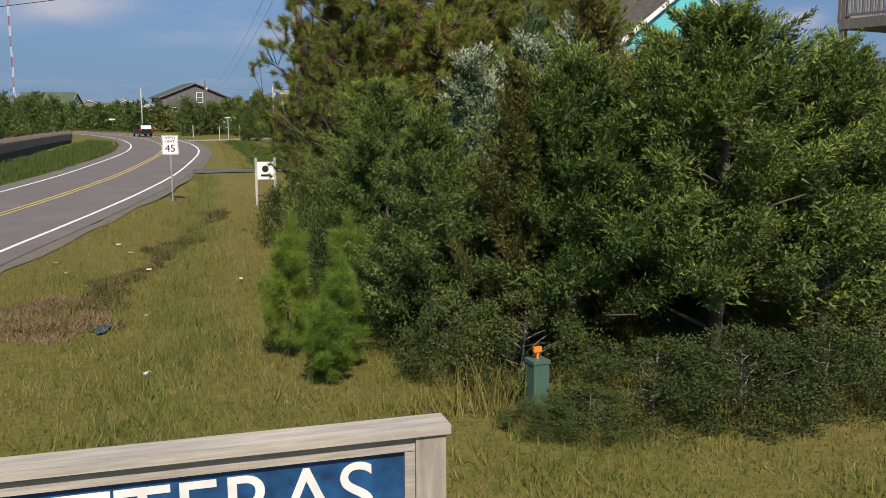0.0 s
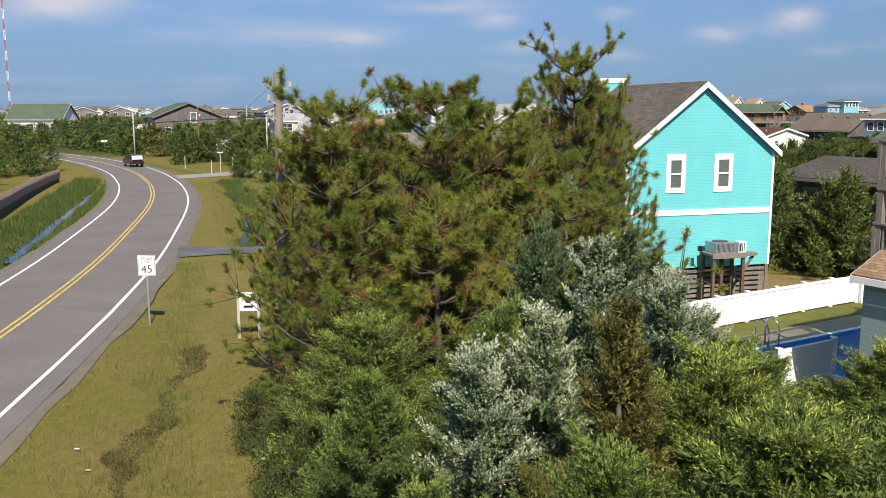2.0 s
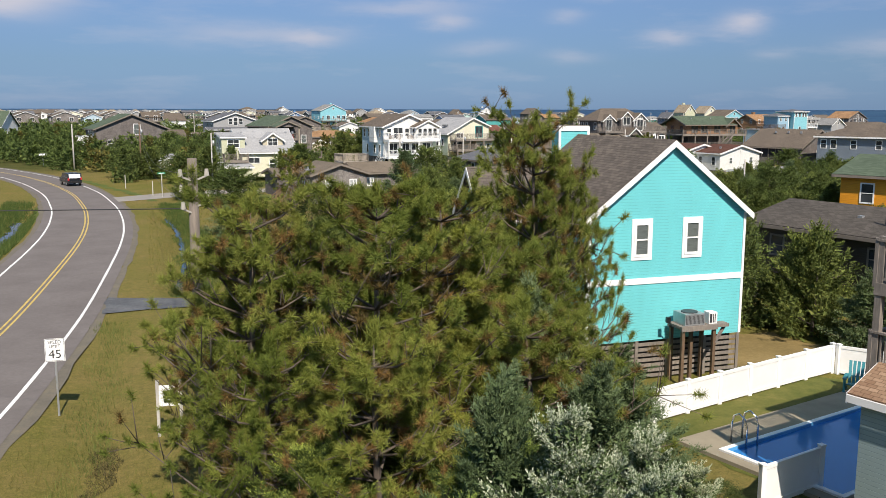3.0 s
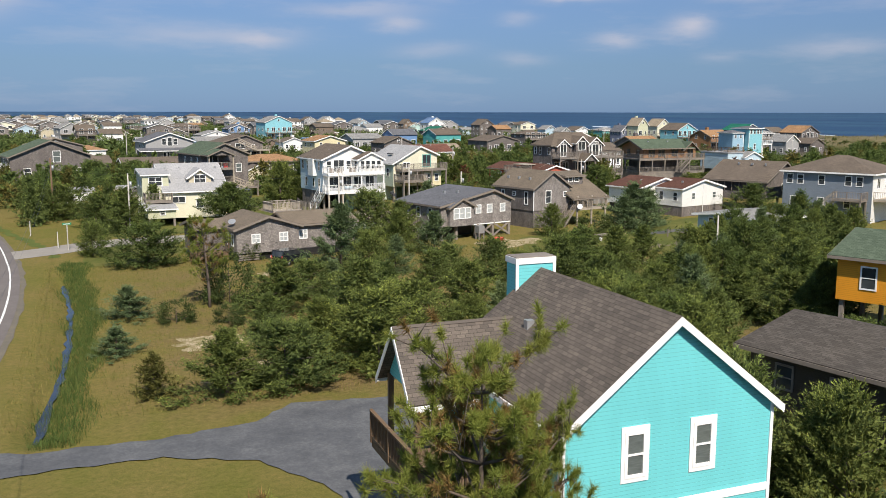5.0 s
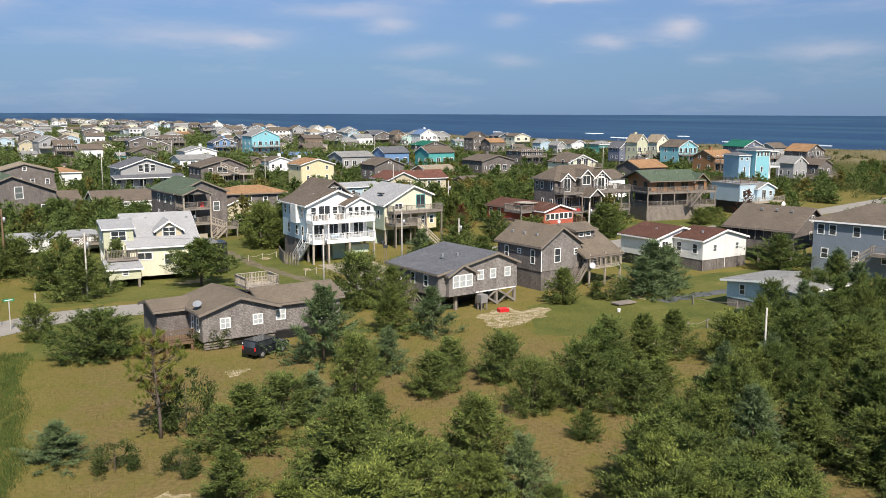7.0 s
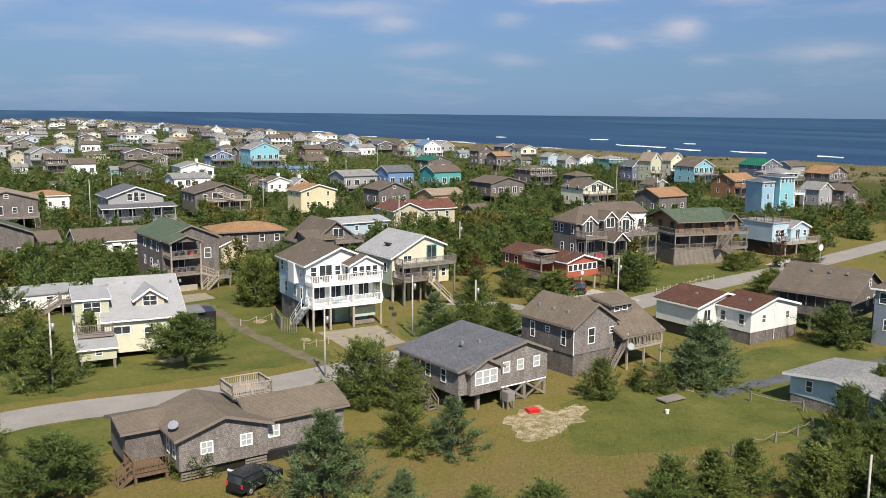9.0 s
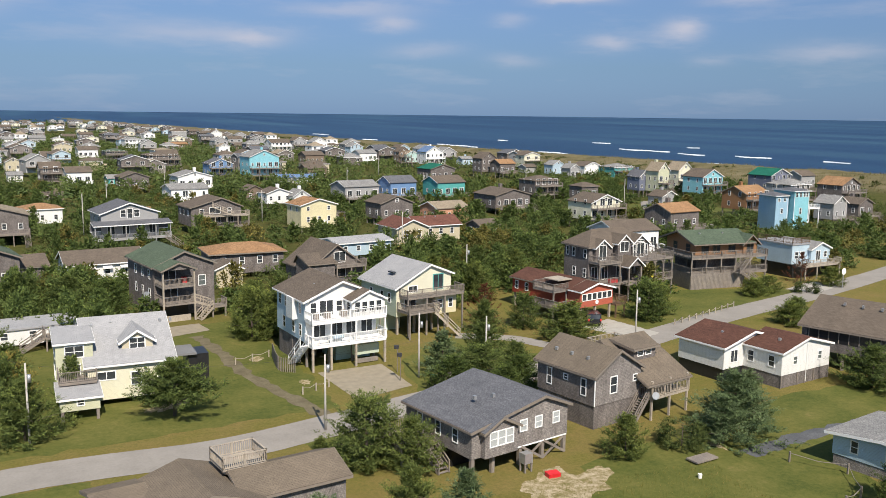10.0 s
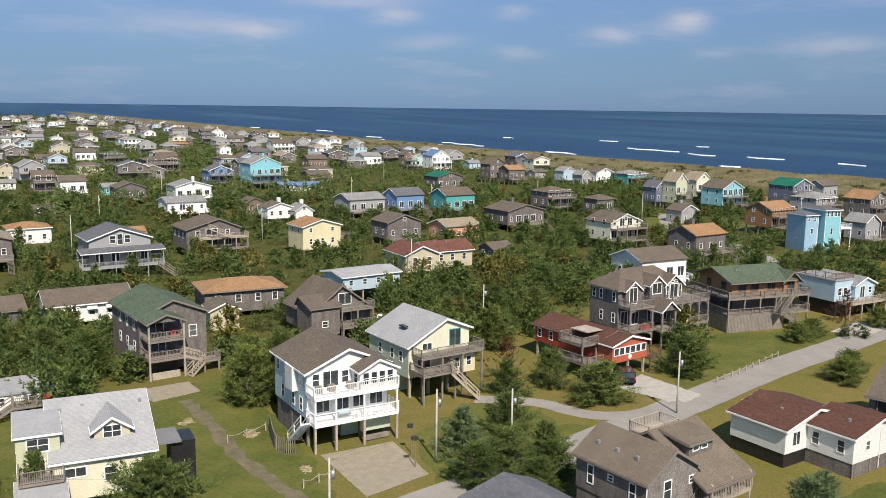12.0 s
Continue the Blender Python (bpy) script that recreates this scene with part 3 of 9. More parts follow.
def creek_x(y):
    return np.interp(y, [48, 55, 60, 64, 72, 82, 88, 95], [2.8, 3.2, 3.4, 3.8, 4.0, 3.9, 3.3, 3.0])


def land_z(x, y):
    x, y = np.asarray(x, float), np.asarray(y, float)
    d = crest_x(y) - x
    bumps = np.sin(x * 0.11 + 1.3 * np.sin(y * 0.043)) * np.sin(y * 0.083 + 0.6) + 0.6 * np.sin(x * 0.27 + y * 0.19)
    z = 2.7 * np.exp(-(d / 15.0) ** 2) * (1 + 0.12 * bumps) + np.clip((70 - d) / 20, 0, 1) * np.clip((d + 5) / 20, 0, 1) * (0.7 + 0.55 * bumps)
    z = z - np.clip(-d * 0.09, 0, 6)
    z = z - 0.6 * np.exp(-((x - creek_x(y)) / 0.8) ** 2) * np.clip((y - 51.5) / 2, 0, 1) * np.clip((96 - y) / 6, 0, 1)
    z = z - 0.75 * np.exp(-((x + 9.6) / 1.3) ** 2) * np.clip((y - 40) / 10, 0, 1) * np.clip((108 - y) / 10, 0, 1)
    z = z - 0.22 * np.exp(-((x + 0.9 - 0.02 * y) / 1.1) ** 2) * np.clip((y - 6) / 5, 0, 1) * np.clip((44 - y) / 5, 0, 1)
    return z


gx = np.concatenate([np.linspace(-2600, -120, 26), np.linspace(-110, -30, 17), np.arange(-26, 8, 0.4), np.arange(8, 60, 2.0), np.arange(60, 130, 7.0), np.arange(130, 470, 4.0), np.linspace(475, 900, 18)])
gy = np.concatenate([np.linspace(-700, -40, 20), np.arange(-34, 0, 3.0), np.arange(0, 118, 1.0), np.arange(118, 240, 5.0), np.arange(240, 900, 6.0), np.linspace(905, 1500, 50), np.linspace(1540, 4900, 40)])
GX, GY = np.meshgrid(gx, gy)
GZ = land_z(GX, GY)
me = bpy.data.meshes.new("ground")
nx, ny = len(gx), len(gy)
idx = np.arange(nx * ny).reshape(ny, nx)
quads = np.stack([idx[:-1, :-1], idx[:-1, 1:], idx[1:, 1:], idx[1:, :-1]], -1).reshape(-1, 4)
me.from_pydata(np.stack([GX, GY, GZ], -1).reshape(-1, 3).tolist(), [], quads.tolist())
me.polygons.foreach_set("use_smooth", [True] * len(me.polygons))
att = me.attributes.new("dune", "FLOAT", "POINT")
att.data.foreach_set("value", np.clip((78 - (crest_x(GY) - GX)) / 22, 0, 1).reshape(-1))
att = me.attributes.new("scrubland", "FLOAT", "POINT")
att.data.foreach_set("value", (0.75 * np.clip((GY - 146 - 0.25 * GX) / 25, 0, 1)).reshape(-1))
att = me.attributes.new("dryfield", "FLOAT", "POINT")
att.data.foreach_set("value", (np.clip((GX - 5.5) / 5, 0, 1) * np.clip((66 - GX) / 12, 0, 1) * np.clip((GY - 51) / 4, 0, 1) * np.clip((102 - 0.12 * GX - GY) / 12, 0, 1)).reshape(-1))
me.materials.append(MATS["land"])
tagged(new("ground", me), "grassy sandy coastal land with dunes along the sea", "ground", kind="structure")

s = Shape()
rings = [(-1.6, 0), (-1.6, 1500), (12.5, 4960)]
SEA = (18.0, 55.0)
for (za, ra), (zb, rb) in zip(rings, rings[1:]):
    n = 48
    for k in range(n):
        a, b = 2 * math.pi * k / n, 2 * math.pi * (k + 1) / n
        q = [(SEA[0] + r * math.cos(t), SEA[1] + r * math.sin(t), z) for r, t, z in ((ra, a, za), (rb, a, zb), (rb, b, zb), (ra, b, za))]
        s.face(q if ra else [q[0], q[1], q[2]])
single("sea", s, "sea_water", "deep blue ocean with small waves", "sea", kind="structure")


def breaker(x, y, length, width, ang, seed):
    """A strip of white foam on the sea, ragged at both edges."""
    rnd, s = random.Random(seed), Shape()
    n = max(6, int(length / 4))
    d = Vector((math.sin(radians(ang)), math.cos(radians(ang))))
    c = Vector((d.y, -d.x))
    rows = []
    for k in range(n + 1):
        p = Vector((x, y)) + d * (length * (k / n - 0.5)) + c * (2.5 * math.sin(k * 0.7 + seed))
        w = width * (0.25 + math.sin(math.pi * k / n)) * rnd.uniform(0.35, 1.0)
        a, b = p - c * w * 0.5, p + c * w * rnd.uniform(0.2, 0.6)
        rows.append(((a.x, a.y, -1.45), (p.x, p.y, -0.75), (b.x, b.y, -1.45)))
    for r, q in zip(rows, rows[1:]):
        s.face([r[0], q[0], q[1], r[1]])
        s.face([r[1], q[1], q[2], r[2]])
    single("breaking_wave", s, "foam", "white foam crest of a breaking wave", "wave", group="breaking waves", smooth=True)


rnd = random.Random(5)
for x, y, l, w in [(436, 660, 66, 9), (441, 634, 20, 5), (432, 588, 38, 5), (450, 543, 40, 7), (459, 474, 26, 3), (320, 765, 90, 7), (339, 624, 46, 6), (186, 1373, 110, 10), (228, 1262, 40, 5), (290, 1128, 60, 7), (290, 930, 46, 6), (367, 478, 20, 5), (500, 820, 30, 3), (520, 700, 18, 2), (430, 900, 24, 3)]:
    breaker(x, y, l * 0.8, w * 0.62, -9 + rnd.uniform(-4, 4), rnd.randint(0, 999))
# the line of surf along the beach
for k in range(26):
    y = 430 + 36 * k + rnd.uniform(-8, 8)
    breaker(float(crest_x(y)) + rnd.uniform(34, 44), y, rnd.uniform(16, 34), rnd.uniform(1.5, 4.0), -11 + rnd.uniform(-4, 4), rnd.randint(0, 999))

HIGHWAY = catmull([(-60, -140), (-34, -80), (-19, -35), (-12.5, -8), (-9.6, 10), (-8.2, 20), (-6.8, 29), (-5.6, 38), (-4.6, 48), (-3.9, 60), (-3.4, 72), (-3.4, 82), (-3.9, 92), (-4.9, 102), (-7.4, 118), (-12.6, 138), (-20, 157), (-31, 177), (-55, 208), (-110, 255), (-260, 345), (-520, 470)], 2.0)
road = single("road", ribbon(HIGHWAY, 3.75, -3.75, 0.035), "asphalt", "worn grey two-lane asphalt road curving away", "road", kind="structure")
single("road_shoulder", ribbon(HIGHWAY, -3.7, -4.15, 0.022, 0.12, 4), "shoulder", "narrow crumbled gravel shoulder of the road", "road", kind="structure")
single("road_shoulder", ribbon(HIGHWAY, 4.15, 3.7, 0.022, 0.12, 5), "shoulder", "narrow crumbled gravel shoulder of the road", "road", kind="structure")
for off in (3.02, -3.02):
    single("edge_line", ribbon(HIGHWAY, off + 0.07, off - 0.07, 0.043, 0.008), "paint_white", "white painted edge line of the road", "road marking", kind="structure")
for off in (0.13, -0.13):
    single("centre_line", ribbon(HIGHWAY, off + 0.055, off - 0.055, 0.043, 0.006), "paint_yellow", "yellow painted centre line of the road", "road marking", kind="structure")
LANE = catmull([(-3.5, 106.0), (1.5, 108.6), (7, 112.4), (15.4, 113.4), (24, 113.6), (35, 116.6), (55, 123.6), (76, 131.8), (96, 139.8), (127, 150.5), (190, 176)], 2.0)
single("side_street", ribbon(LANE, 2.5, -2.5, 0.028, 0.06, 2), "lane", "pale worn asphalt side street", "road", kind="structure")

single("driveway", patch([(-0.6, 48.2), (2.7, 48.5), (8, 48.4), (11.5, 46.6), (13.5, 43.5), (14.3, 38.5), (19, 38.6), (19, 52.5), (14.2, 53.2), (12.3, 51.2), (8, 50.6), (2.7, 50.8), (-0.6, 52)], 0.05, 4, 0.12), "gravel", "blue-grey gravel driveway", "driveway", kind="structure")
single("driveway", patch([(38, 122.0), (44.5, 124.6), (44.0, 133), (36.6, 132)], 0.03, 5, 0.03), "concrete", "pale concrete parking slab under the white house", "driveway", kind="structure")
single("driveway", patch([(73.5, 140.5), (79.5, 143.5), (81.5, 134.5), (77.0, 132.5)], 0.03, 6, 0.1), "concrete_pale", "concrete driveway of the red house", "driveway", kind="structure")
single("driveway", patch([(21.6, 157.2), (27.5, 158.6), (28.5, 154.5), (23.2, 152.4)], 0.03, 7, 0.05), "concrete", "concrete parking pad in front of the tall shingled house", "driveway", kind="structure")
single("driveway", patch([(118, 152), (127, 156), (129, 151.5), (121, 148)], 0.03, 17, 0.1), "concrete_pale", "concrete driveway off the side street", "driveway", kind="structure")
single("driveway", ribbon(catmull([(78, 132.6), (70, 131.5), (65.5, 133.5), (62.5, 138.3), (56.5, 141.8)], 1.0), 1.3, -1.3, 0.034, 0.08), "lane", "curved pale gravel driveway", "driveway", kind="structure")
single("dirt_track", ribbon(catmull([(34.5, 117), (32.5, 124), (29.5, 134), (28, 144), (26.5, 152)], 1.0), 0.75, -0.75, 0.018, 0.3, 9), "rut", "rutted brown dirt track across the lawn", "track", kind="structure")
single("dirt_track", ribbon(catmull([(64, 98), (71, 99.5), (80, 100.5), (90, 101)], 1.0), 0.8, -0.8, 0.018, 0.3, 10), "gravel", "short grey gravel track beside the white cottage", "track", kind="structure")

single("creek", ribbon(catmull([(2.85, 52), (3.2, 55.5), (3.45, 60), (3.8, 64), (4.0, 72), (3.9, 80), (3.45, 87), (3.2, 91)], 1.0), 0.20, -0.20, -0.42, 0.14, 8), "creek_water", "narrow dark drainage creek in the grass", "creek", kind="structure")
single("creek", ribbon(catmull([(-9.6, 52), (-9.5, 64), (-9.5, 74), (-9.2, 84), (-9.8, 92)], 1.0), 0.48, -0.48, -0.5, 0.3, 3), "creek_water", "roadside ditch with standing water", "creek", kind="structure")
single("puddle", patch(blob(-1.95, 11.8, 0.2, 0.42, 0.3, 14, 0.3, 4), -0.028, 2, 0.05), "creek_water", "small puddle in the roadside swale", "puddle", kind="structure")
for k, (x, y, rx, ry) in enumerate([(12.5, 66.5, 2.4, 1.7), (13.2, 60.5, 1.6, 1.0), (46.8, 97.4, 4.0, 2.9), (21.0, 126.5, 2.2, 1.0), (19.5, 88.5, 1.2, 0.6), (26, 145, 1.0, 0.7), (31.5, 139.5, 1.0, 0.7), (34.6, 129.4, 1.0, 0.5), (63, 101.5, 2.0, 0.6), (53.5, 84, 2.5, 0.7), (41, 72, 2.0, 0.7)]):
    single("sand_patch", patch(blob(x, y, rx, ry, 0.2 * k, 26, 0.35, k), 0.012, k, 0.15, 0.3), "sand", "bare patch of pale sand in thin grass", "ground", kind="structure")
for k, pts in enumerate([[(5, 116.5), (36, 121), (34, 160), (22, 156), (5, 150)], [(33, 105), (60, 116), (74, 127), (60, 132), (30, 114)], [(45, 90), (66, 86), (78, 100), (92, 99), (90, 110), (78, 109), (60, 104), (50, 101)], [(80, 133), (100, 141.5), (123, 149), (118, 153), (103, 157), (84, 150)], [(44, 120), (60, 127), (62, 136), (55, 141), (46, 133)], [(5, 97), (16, 104), (14, 111), (5, 110)]]):
    single("lawn", patch(pts, 0.006 + 0.0015 * k, 20 + k, 0.5, 1.5), "lawn", "mown green lawn", "lawn", kind="structure")
single("ditch_grass", ribbon(catmull([(2.2, 104), (0.5, 112), (-3.5, 125), (-9, 142)], 1.0), 0.5, -0.5, 0.016, 0.4, 6), "lush", "lush green grass along the ditch", "grass", kind="structure")
single("ditch_grass", ribbon(catmull([(-8.2, 50), (-8.0, 70), (-7.9, 90), (-9, 104)], 1.0), 0.5, -0.2, -0.2, 0.2, 6), "lush", "lush green grass along the ditch", "grass", kind="structure")

# ---- house kit: local x along the front, y into the depth, z up from the ground ----
WINDOWS = {}


def slab(s, a, b, c, d, thick):
    """A roof slope: a-b along the eave, c-d along the ridge (d above a), with shingle courses in its uv."""
    a, b, c, d = map(Vector, (a, b, c, d))
    n = (b - a).cross(d - a).normalized()
    e = (b - a).normalized()
    up = n.cross(e)
    uv = [((p - a).dot(e), (p - a).dot(up)) for p in (a, b, c, d)]
    lo = [p - n * thick for p in (a, b, c, d)]
    s.face([a, b, c, d], uv)
    s.face(lo[::-1], uv[::-1])
    for p, q, r, t in ((a, b, lo[1], lo[0]), (b, c, lo[2], lo[1]), (c, d, lo[3], lo[2]), (d, a, lo[0], lo[3])):
        s.face([p, t, r, q], [(0, 0), (0, 0.1), (0.1, 0.1), (0.1, 0)])


def grid_frame(xs, zs, y0, y1):
    """A window frame in one piece: every other cell of the grid is open."""
    f = Shape()
    solid = lambda i, k: 0 <= i < len(xs) - 1 and 0 <= k < len(zs) - 1 and not (i % 2 and k % 2)
    index = {}

    def vert(*p):
        if p not in index:
            index[p] = len(f.v)
            f.v.append(p)
        return index[p]

    for i in range(len(xs) - 1):
        for k in range(len(zs) - 1):
            if not solid(i, k):
                continue
            a, b, c, d = xs[i], xs[i + 1], zs[k], zs[k + 1]
            quads = [((a, y0, c), (b, y0, c), (b, y0, d), (a, y0, d))]
            for other, p, q in (((i - 1, k), (a, d), (a, c)), ((i + 1, k), (b, c), (b, d)), ((i, k - 1), (a, c), (b, c)), ((i, k + 1), (b, d), (a, d))):
                if not solid(*other):
                    quads.append(((p[0], y0, p[1]), (p[0], y1, p[1]), (q[0], y1, q[1]), (q[0], y0, q[1])))
            for q in quads:
                f.f.append(tuple(vert(*v) for v in q))
    return f


def window_meshes(w, h, trim, pane, bars):
    key = (round(w, 2), round(h, 2), trim, pane, bars)
    if key not in WINDOWS:
        t = 0.09 if w < 1.3 else 0.10
        xs, zs = [-w / 2, -w / 2 + t, w / 2 - t, w / 2], [-h / 2, -h / 2 + t, h / 2 - t, h / 2]
        if bars & 1:
            zs[2:2] = [-0.025, 0.025]
        if bars & 2:
            xs[2:2] = [-0.03, 0.03]
        f = grid_frame(xs, zs, -0.05, 0.0)
        p = Shape()
        p.box(-w / 2 + t, -0.02, -h / 2 + t, w / 2 - t, -0.003, h / 2 - t)
        WINDOWS[key] = (f.mesh("window", trim), p.mesh("pane", pane))
    return WINDOWS[key]


def rail_shape(a, b, z, h=0.95, gap=0.16, thick=0.05):
    """A railing from a to b (x, y) with its foot at z: posts, two rails, upright balusters."""
    s = Shape()
    a, b = Vector((*a, z)), Vector((*b, z))
    length = (b - a).length
    up = Vector((0, 0, 1))
    s.bar(a + up * h, b + up * h, 0.12, 0.05)
    s.bar(a + up * 0.1, b + up * 0.1, 0.05, 0.07)
    n = max(1, round(length / 2.0))
    for k in range(n + 1):
        p = a + (b - a) * (k / n)
        s.bar(p - up * 0.1, p + up * (h + 0.05), 0.09)
    m = max(2, int(length / gap))
    for k in range(1, m):
        p = a + (b - a) * (k / m)
        s.bar(p + up * 0.12, p + up * h, thick * 0.8, thick * 0.6)
    return s


class House:
    def __init__(self, label, x, y, yaw, category="house", name="house", group="town houses", far=False):
        self.far = far
        self.ob = thing(name, label, category, pose(x, y, 0, 0, 0, yaw), group)

    def part(self, name, shape, mat, label="", parent=None):
        return part(name, shape, mat, parent or self.ob, label)

    def body(self, x0, x1, y0, y1, z0, z1, rise, wall, roof, axis="y", ridge=0.5, drop=0.0, over=0.35, trim="trim_white", form="gable", thick=0.14, front=0.0, walls=True):
        """Walls with their roof. axis: the way the ridge runs; ridge: its place across; drop: by how much the second eave lies higher; front: how much deeper the front eave hangs over."""
        s, r = Shape(), Shape()
        zr = z1 + rise
        if form == "hip":
            s.box(x0, y0, z0, x1, y1, z1)
            X0, X1, Y0, Y1, zo = x0 - over, x1 + over, y0 - over, y1 + over, z1
            if axis == "y":
                k = min((X1 - X0) / 2, (Y1 - Y0) / 2 * 0.9)
                a, b = ((X0 + X1) / 2, Y0 + k, zr), ((X0 + X1) / 2, Y1 - k, zr)
                q = [[(X0, Y1, zo), (X0, Y0, zo), a, b], [(X1, Y0, zo), (X1, Y1, zo), b, a], [(X0, Y0, zo), (X1, Y0, zo), a, a], [(X1, Y1, zo), (X0, Y1, zo), b, b]]
            else:
                k = min((Y1 - Y0) / 2, (X1 - X0) / 2 * 0.9)
                a, b = (X0 + k, (Y0 + Y1) / 2, zr), (X1 - k, (Y0 + Y1) / 2, zr)
                q = [[(X0, Y0, zo), (X1, Y0, zo), b, a], [(X1, Y1, zo), (X0, Y1, zo), a, b], [(X0, Y1, zo), (X0, Y0, zo), a, a], [(X1, Y0, zo), (X1, Y1, zo), b, b]]
            for f in q:
                slab(r, *f, thick)
            self.part("fascia", Shape().box(X0 - 0.02, Y0 - 0.02, zo - 0.22, X1 + 0.02, Y0 + 0.03, zo - 0.02), trim)
            if not self.far:
                self.part("fascia", Shape().box(X0 - 0.02, Y0 + 0.03, zo - 0.22, X0 + 0.03, Y1, zo - 0.02), trim)
        elif form == "flat":
            s.box(x0, y0, z0, x1, y1, z1)
            X0, X1, Y0, Y1 = x0 - over, x1 + over, y0 - over, y1 + over
            slab(r, (X0, Y0, z1 + 0.05), (X1, Y0, z1 + 0.05), (X1, Y1, zr), (X0, Y1, zr), 0.18)
            s.prism([(y0, z1 - 0.01), (y1, z1 - 0.01), (y1, zr - 0.12)], "x", x0, x1)
        else:
            u0, u1, e0, e1 = (x0, x1, y0, y1) if axis == "y" else (y0, y1, x0, x1)
            ur, za, zb = u0 + (u1 - u0) * ridge, z1, z1 + drop
            s.prism([(u0, z0), (u1, z0), (u1, zb), (ur, zr), (u0, za)], axis, e0, e1)
            sa, sb = (zr - za) / (ur - u0), (zr - zb) / (u1 - ur)
            ua, ub = u0 - over - front, u1 + over
            pa, pb = za - sa * (over + front), zb - sb * over
            lift = 0.05
            A, B = e0 - over, e1 + over
            P = (lambda u, e, z: (u, e, z + lift)) if axis == "y" else (lambda u, e, z: (e, u, z + lift))
            if axis == "y":
                slab(r, P(ua, B, pa), P(ua, A, pa), P(ur, A, zr), P(ur, B, zr), thick)
                slab(r, P(ub, A, pb), P(ub, B, pb), P(ur, B, zr), P(ur, A, zr), thick)
            else:
                slab(r, P(ua, A, pa), P(ua, B, pa), P(ur, B, zr), P(ur, A, zr), thick)
                slab(r, P(ub, B, pb), P(ub, A, pb), P(ur, A, zr), P(ur, B, zr), thick)
            chev = [(ua, pa + 0.03), (ur, zr + 0.03), (ub, pb + 0.03), (ub, pb - 0.2), (ur, zr - 0.2), (ua, pa - 0.2)]
            if trim:
                for e in ((A - 0.03, A - 0.002), (B + 0.002, B + 0.03)) if not self.far else ((A - 0.03, A - 0.002),):
                    self.part("rake_board", Shape().prism(chev, axis, *e), trim)
                if not self.far:
                    self.part("fascia", Shape().bar(P(ua - 0.02, A, pa - 0.12), P(ua - 0.02, B, pa - 0.12), 0.05, 0.17), trim)
                    self.part("fascia", Shape().bar(P(ub + 0.02, A, pb - 0.12), P(ub + 0.02, B, pb - 0.12), 0.05, 0.17), trim)
        if walls:
            self.part("wall", s, wall)
        self.part("roof", r, roof)
        return self

    def win(self, side, u, z, w=0.9, h=1.3, at=0.0, trim="trim_white", pane="glass", bars=1):
        """A window whose middle lies at u along its wall and z up; at: the wall's plane."""
        f, p = window_meshes(w, h, trim, pane, bars)
        m = {"f": pose(u, at, z), "b": pose(u, at, z, 0, 0, 180), "l": pose(at, u, z, 0, 0, -90), "r": pose(at, u, z, 0, 0, 90)}[side]
        ob = part("window", f, trim, self.ob)
        ob.matrix_basis = m
        part("pane", p, pane, ob)
        return self

    def wins(self, side, us, z, w=0.9, h=1.3, at=0.0, **k):
        for u in us:
            self.win(side, u, z, w, h, at, **k)
        return self

    def box(self, name, mat, x0, y0, z0, x1, y1, z1, label=""):
        self.part(name, Shape().box(x0, y0, z0, x1, y1, z1), mat, label)
        return self

    def piles(self, xs, ys, z, mat="old_wood", r=0.13):
        key = ("pile", round(z, 2), mat, r)
        if key not in WINDOWS:
            WINDOWS[key] = Shape().box(-r, -r, -0.3, r, r, z).mesh("pile", mat)
        for x in xs:
            for y in ys:
                part("stilt", WINDOWS[key], mat, self.ob).location = (x, y, 0)
        return self

    def rail(self, a, b, z, mat="old_wood", h=0.95, gap=0.16):
        self.part("railing", rail_shape(a, b, z, h, gap), mat)
        return self

    def deck(self, x0, x1, y0, y1, z, rails="flr", mat="old_wood", railmat=None, posts=True, gap=0.18, top=None, thick=0.24):
        """A raised deck with railings on the sides named; posts stand from the ground, up to top if given."""
        self.part("deck", Shape().box(x0, y0, z - thick, x1, y1, z), mat)
        m = railmat or mat
        for c, a, b in (("f", (x0, y0), (x1, y0)), ("l", (x0, y0 + 0.06), (x0, y1)), ("r", (x1, y0 + 0.06), (x1, y1)), ("b", (x0, y1), (x1, y1))):
            if c in rails:
                self.rail(a, b, z, m, 0.95, gap)
        if posts:
            n = max(1, round((x1 - x0) / 3.0))
            for k in range(n + 1):
                x = x0 + 0.12 + (x1 - x0 - 0.24) * k / n
                self.part("post", Shape().box(x - 0.09, y0 + 0.04, -0.3, x + 0.09, y0 + 0.22, top or z - thick - 0.004), m if top else mat)
        return self

    def stairs(self, a, b, w=1.0, mat="old_wood", rails=True):
        """Open stairs from a, at the top, down to b."""
        a, b, s = Vector(a), Vector(b), Shape()
        d = Vector((b.x - a.x, b.y - a.y, 0)).normalized()
        c = Vector((-d.y, d.x, 0)) * (w / 2)
        for k in (-1, 1):
            s.bar(a + c * k - Vector((0, 0, 0.12)), b + c * k, 0.05, 0.25)
            if rails:
                s.bar(a + c * k + Vector((0, 0, 0.9)), b + c * k + Vector((0, 0, 0.95)), 0.06, 0.1)
                s.bar(a + c * k + Vector((0, 0, 0.5)), b + c * k + Vector((0, 0, 0.55)), 0.04, 0.08)
                for t in (0.02, 0.5, 0.98):
                    p = a.lerp(b, t) + c * k
                    s.bar(p, p + Vector((0, 0, 0.95)), 0.09)
        n = max(3, int(abs(a.z - b.z) / 0.19))
        for k in range(n):
            p = a.lerp(b, (k + 0.5) / n)
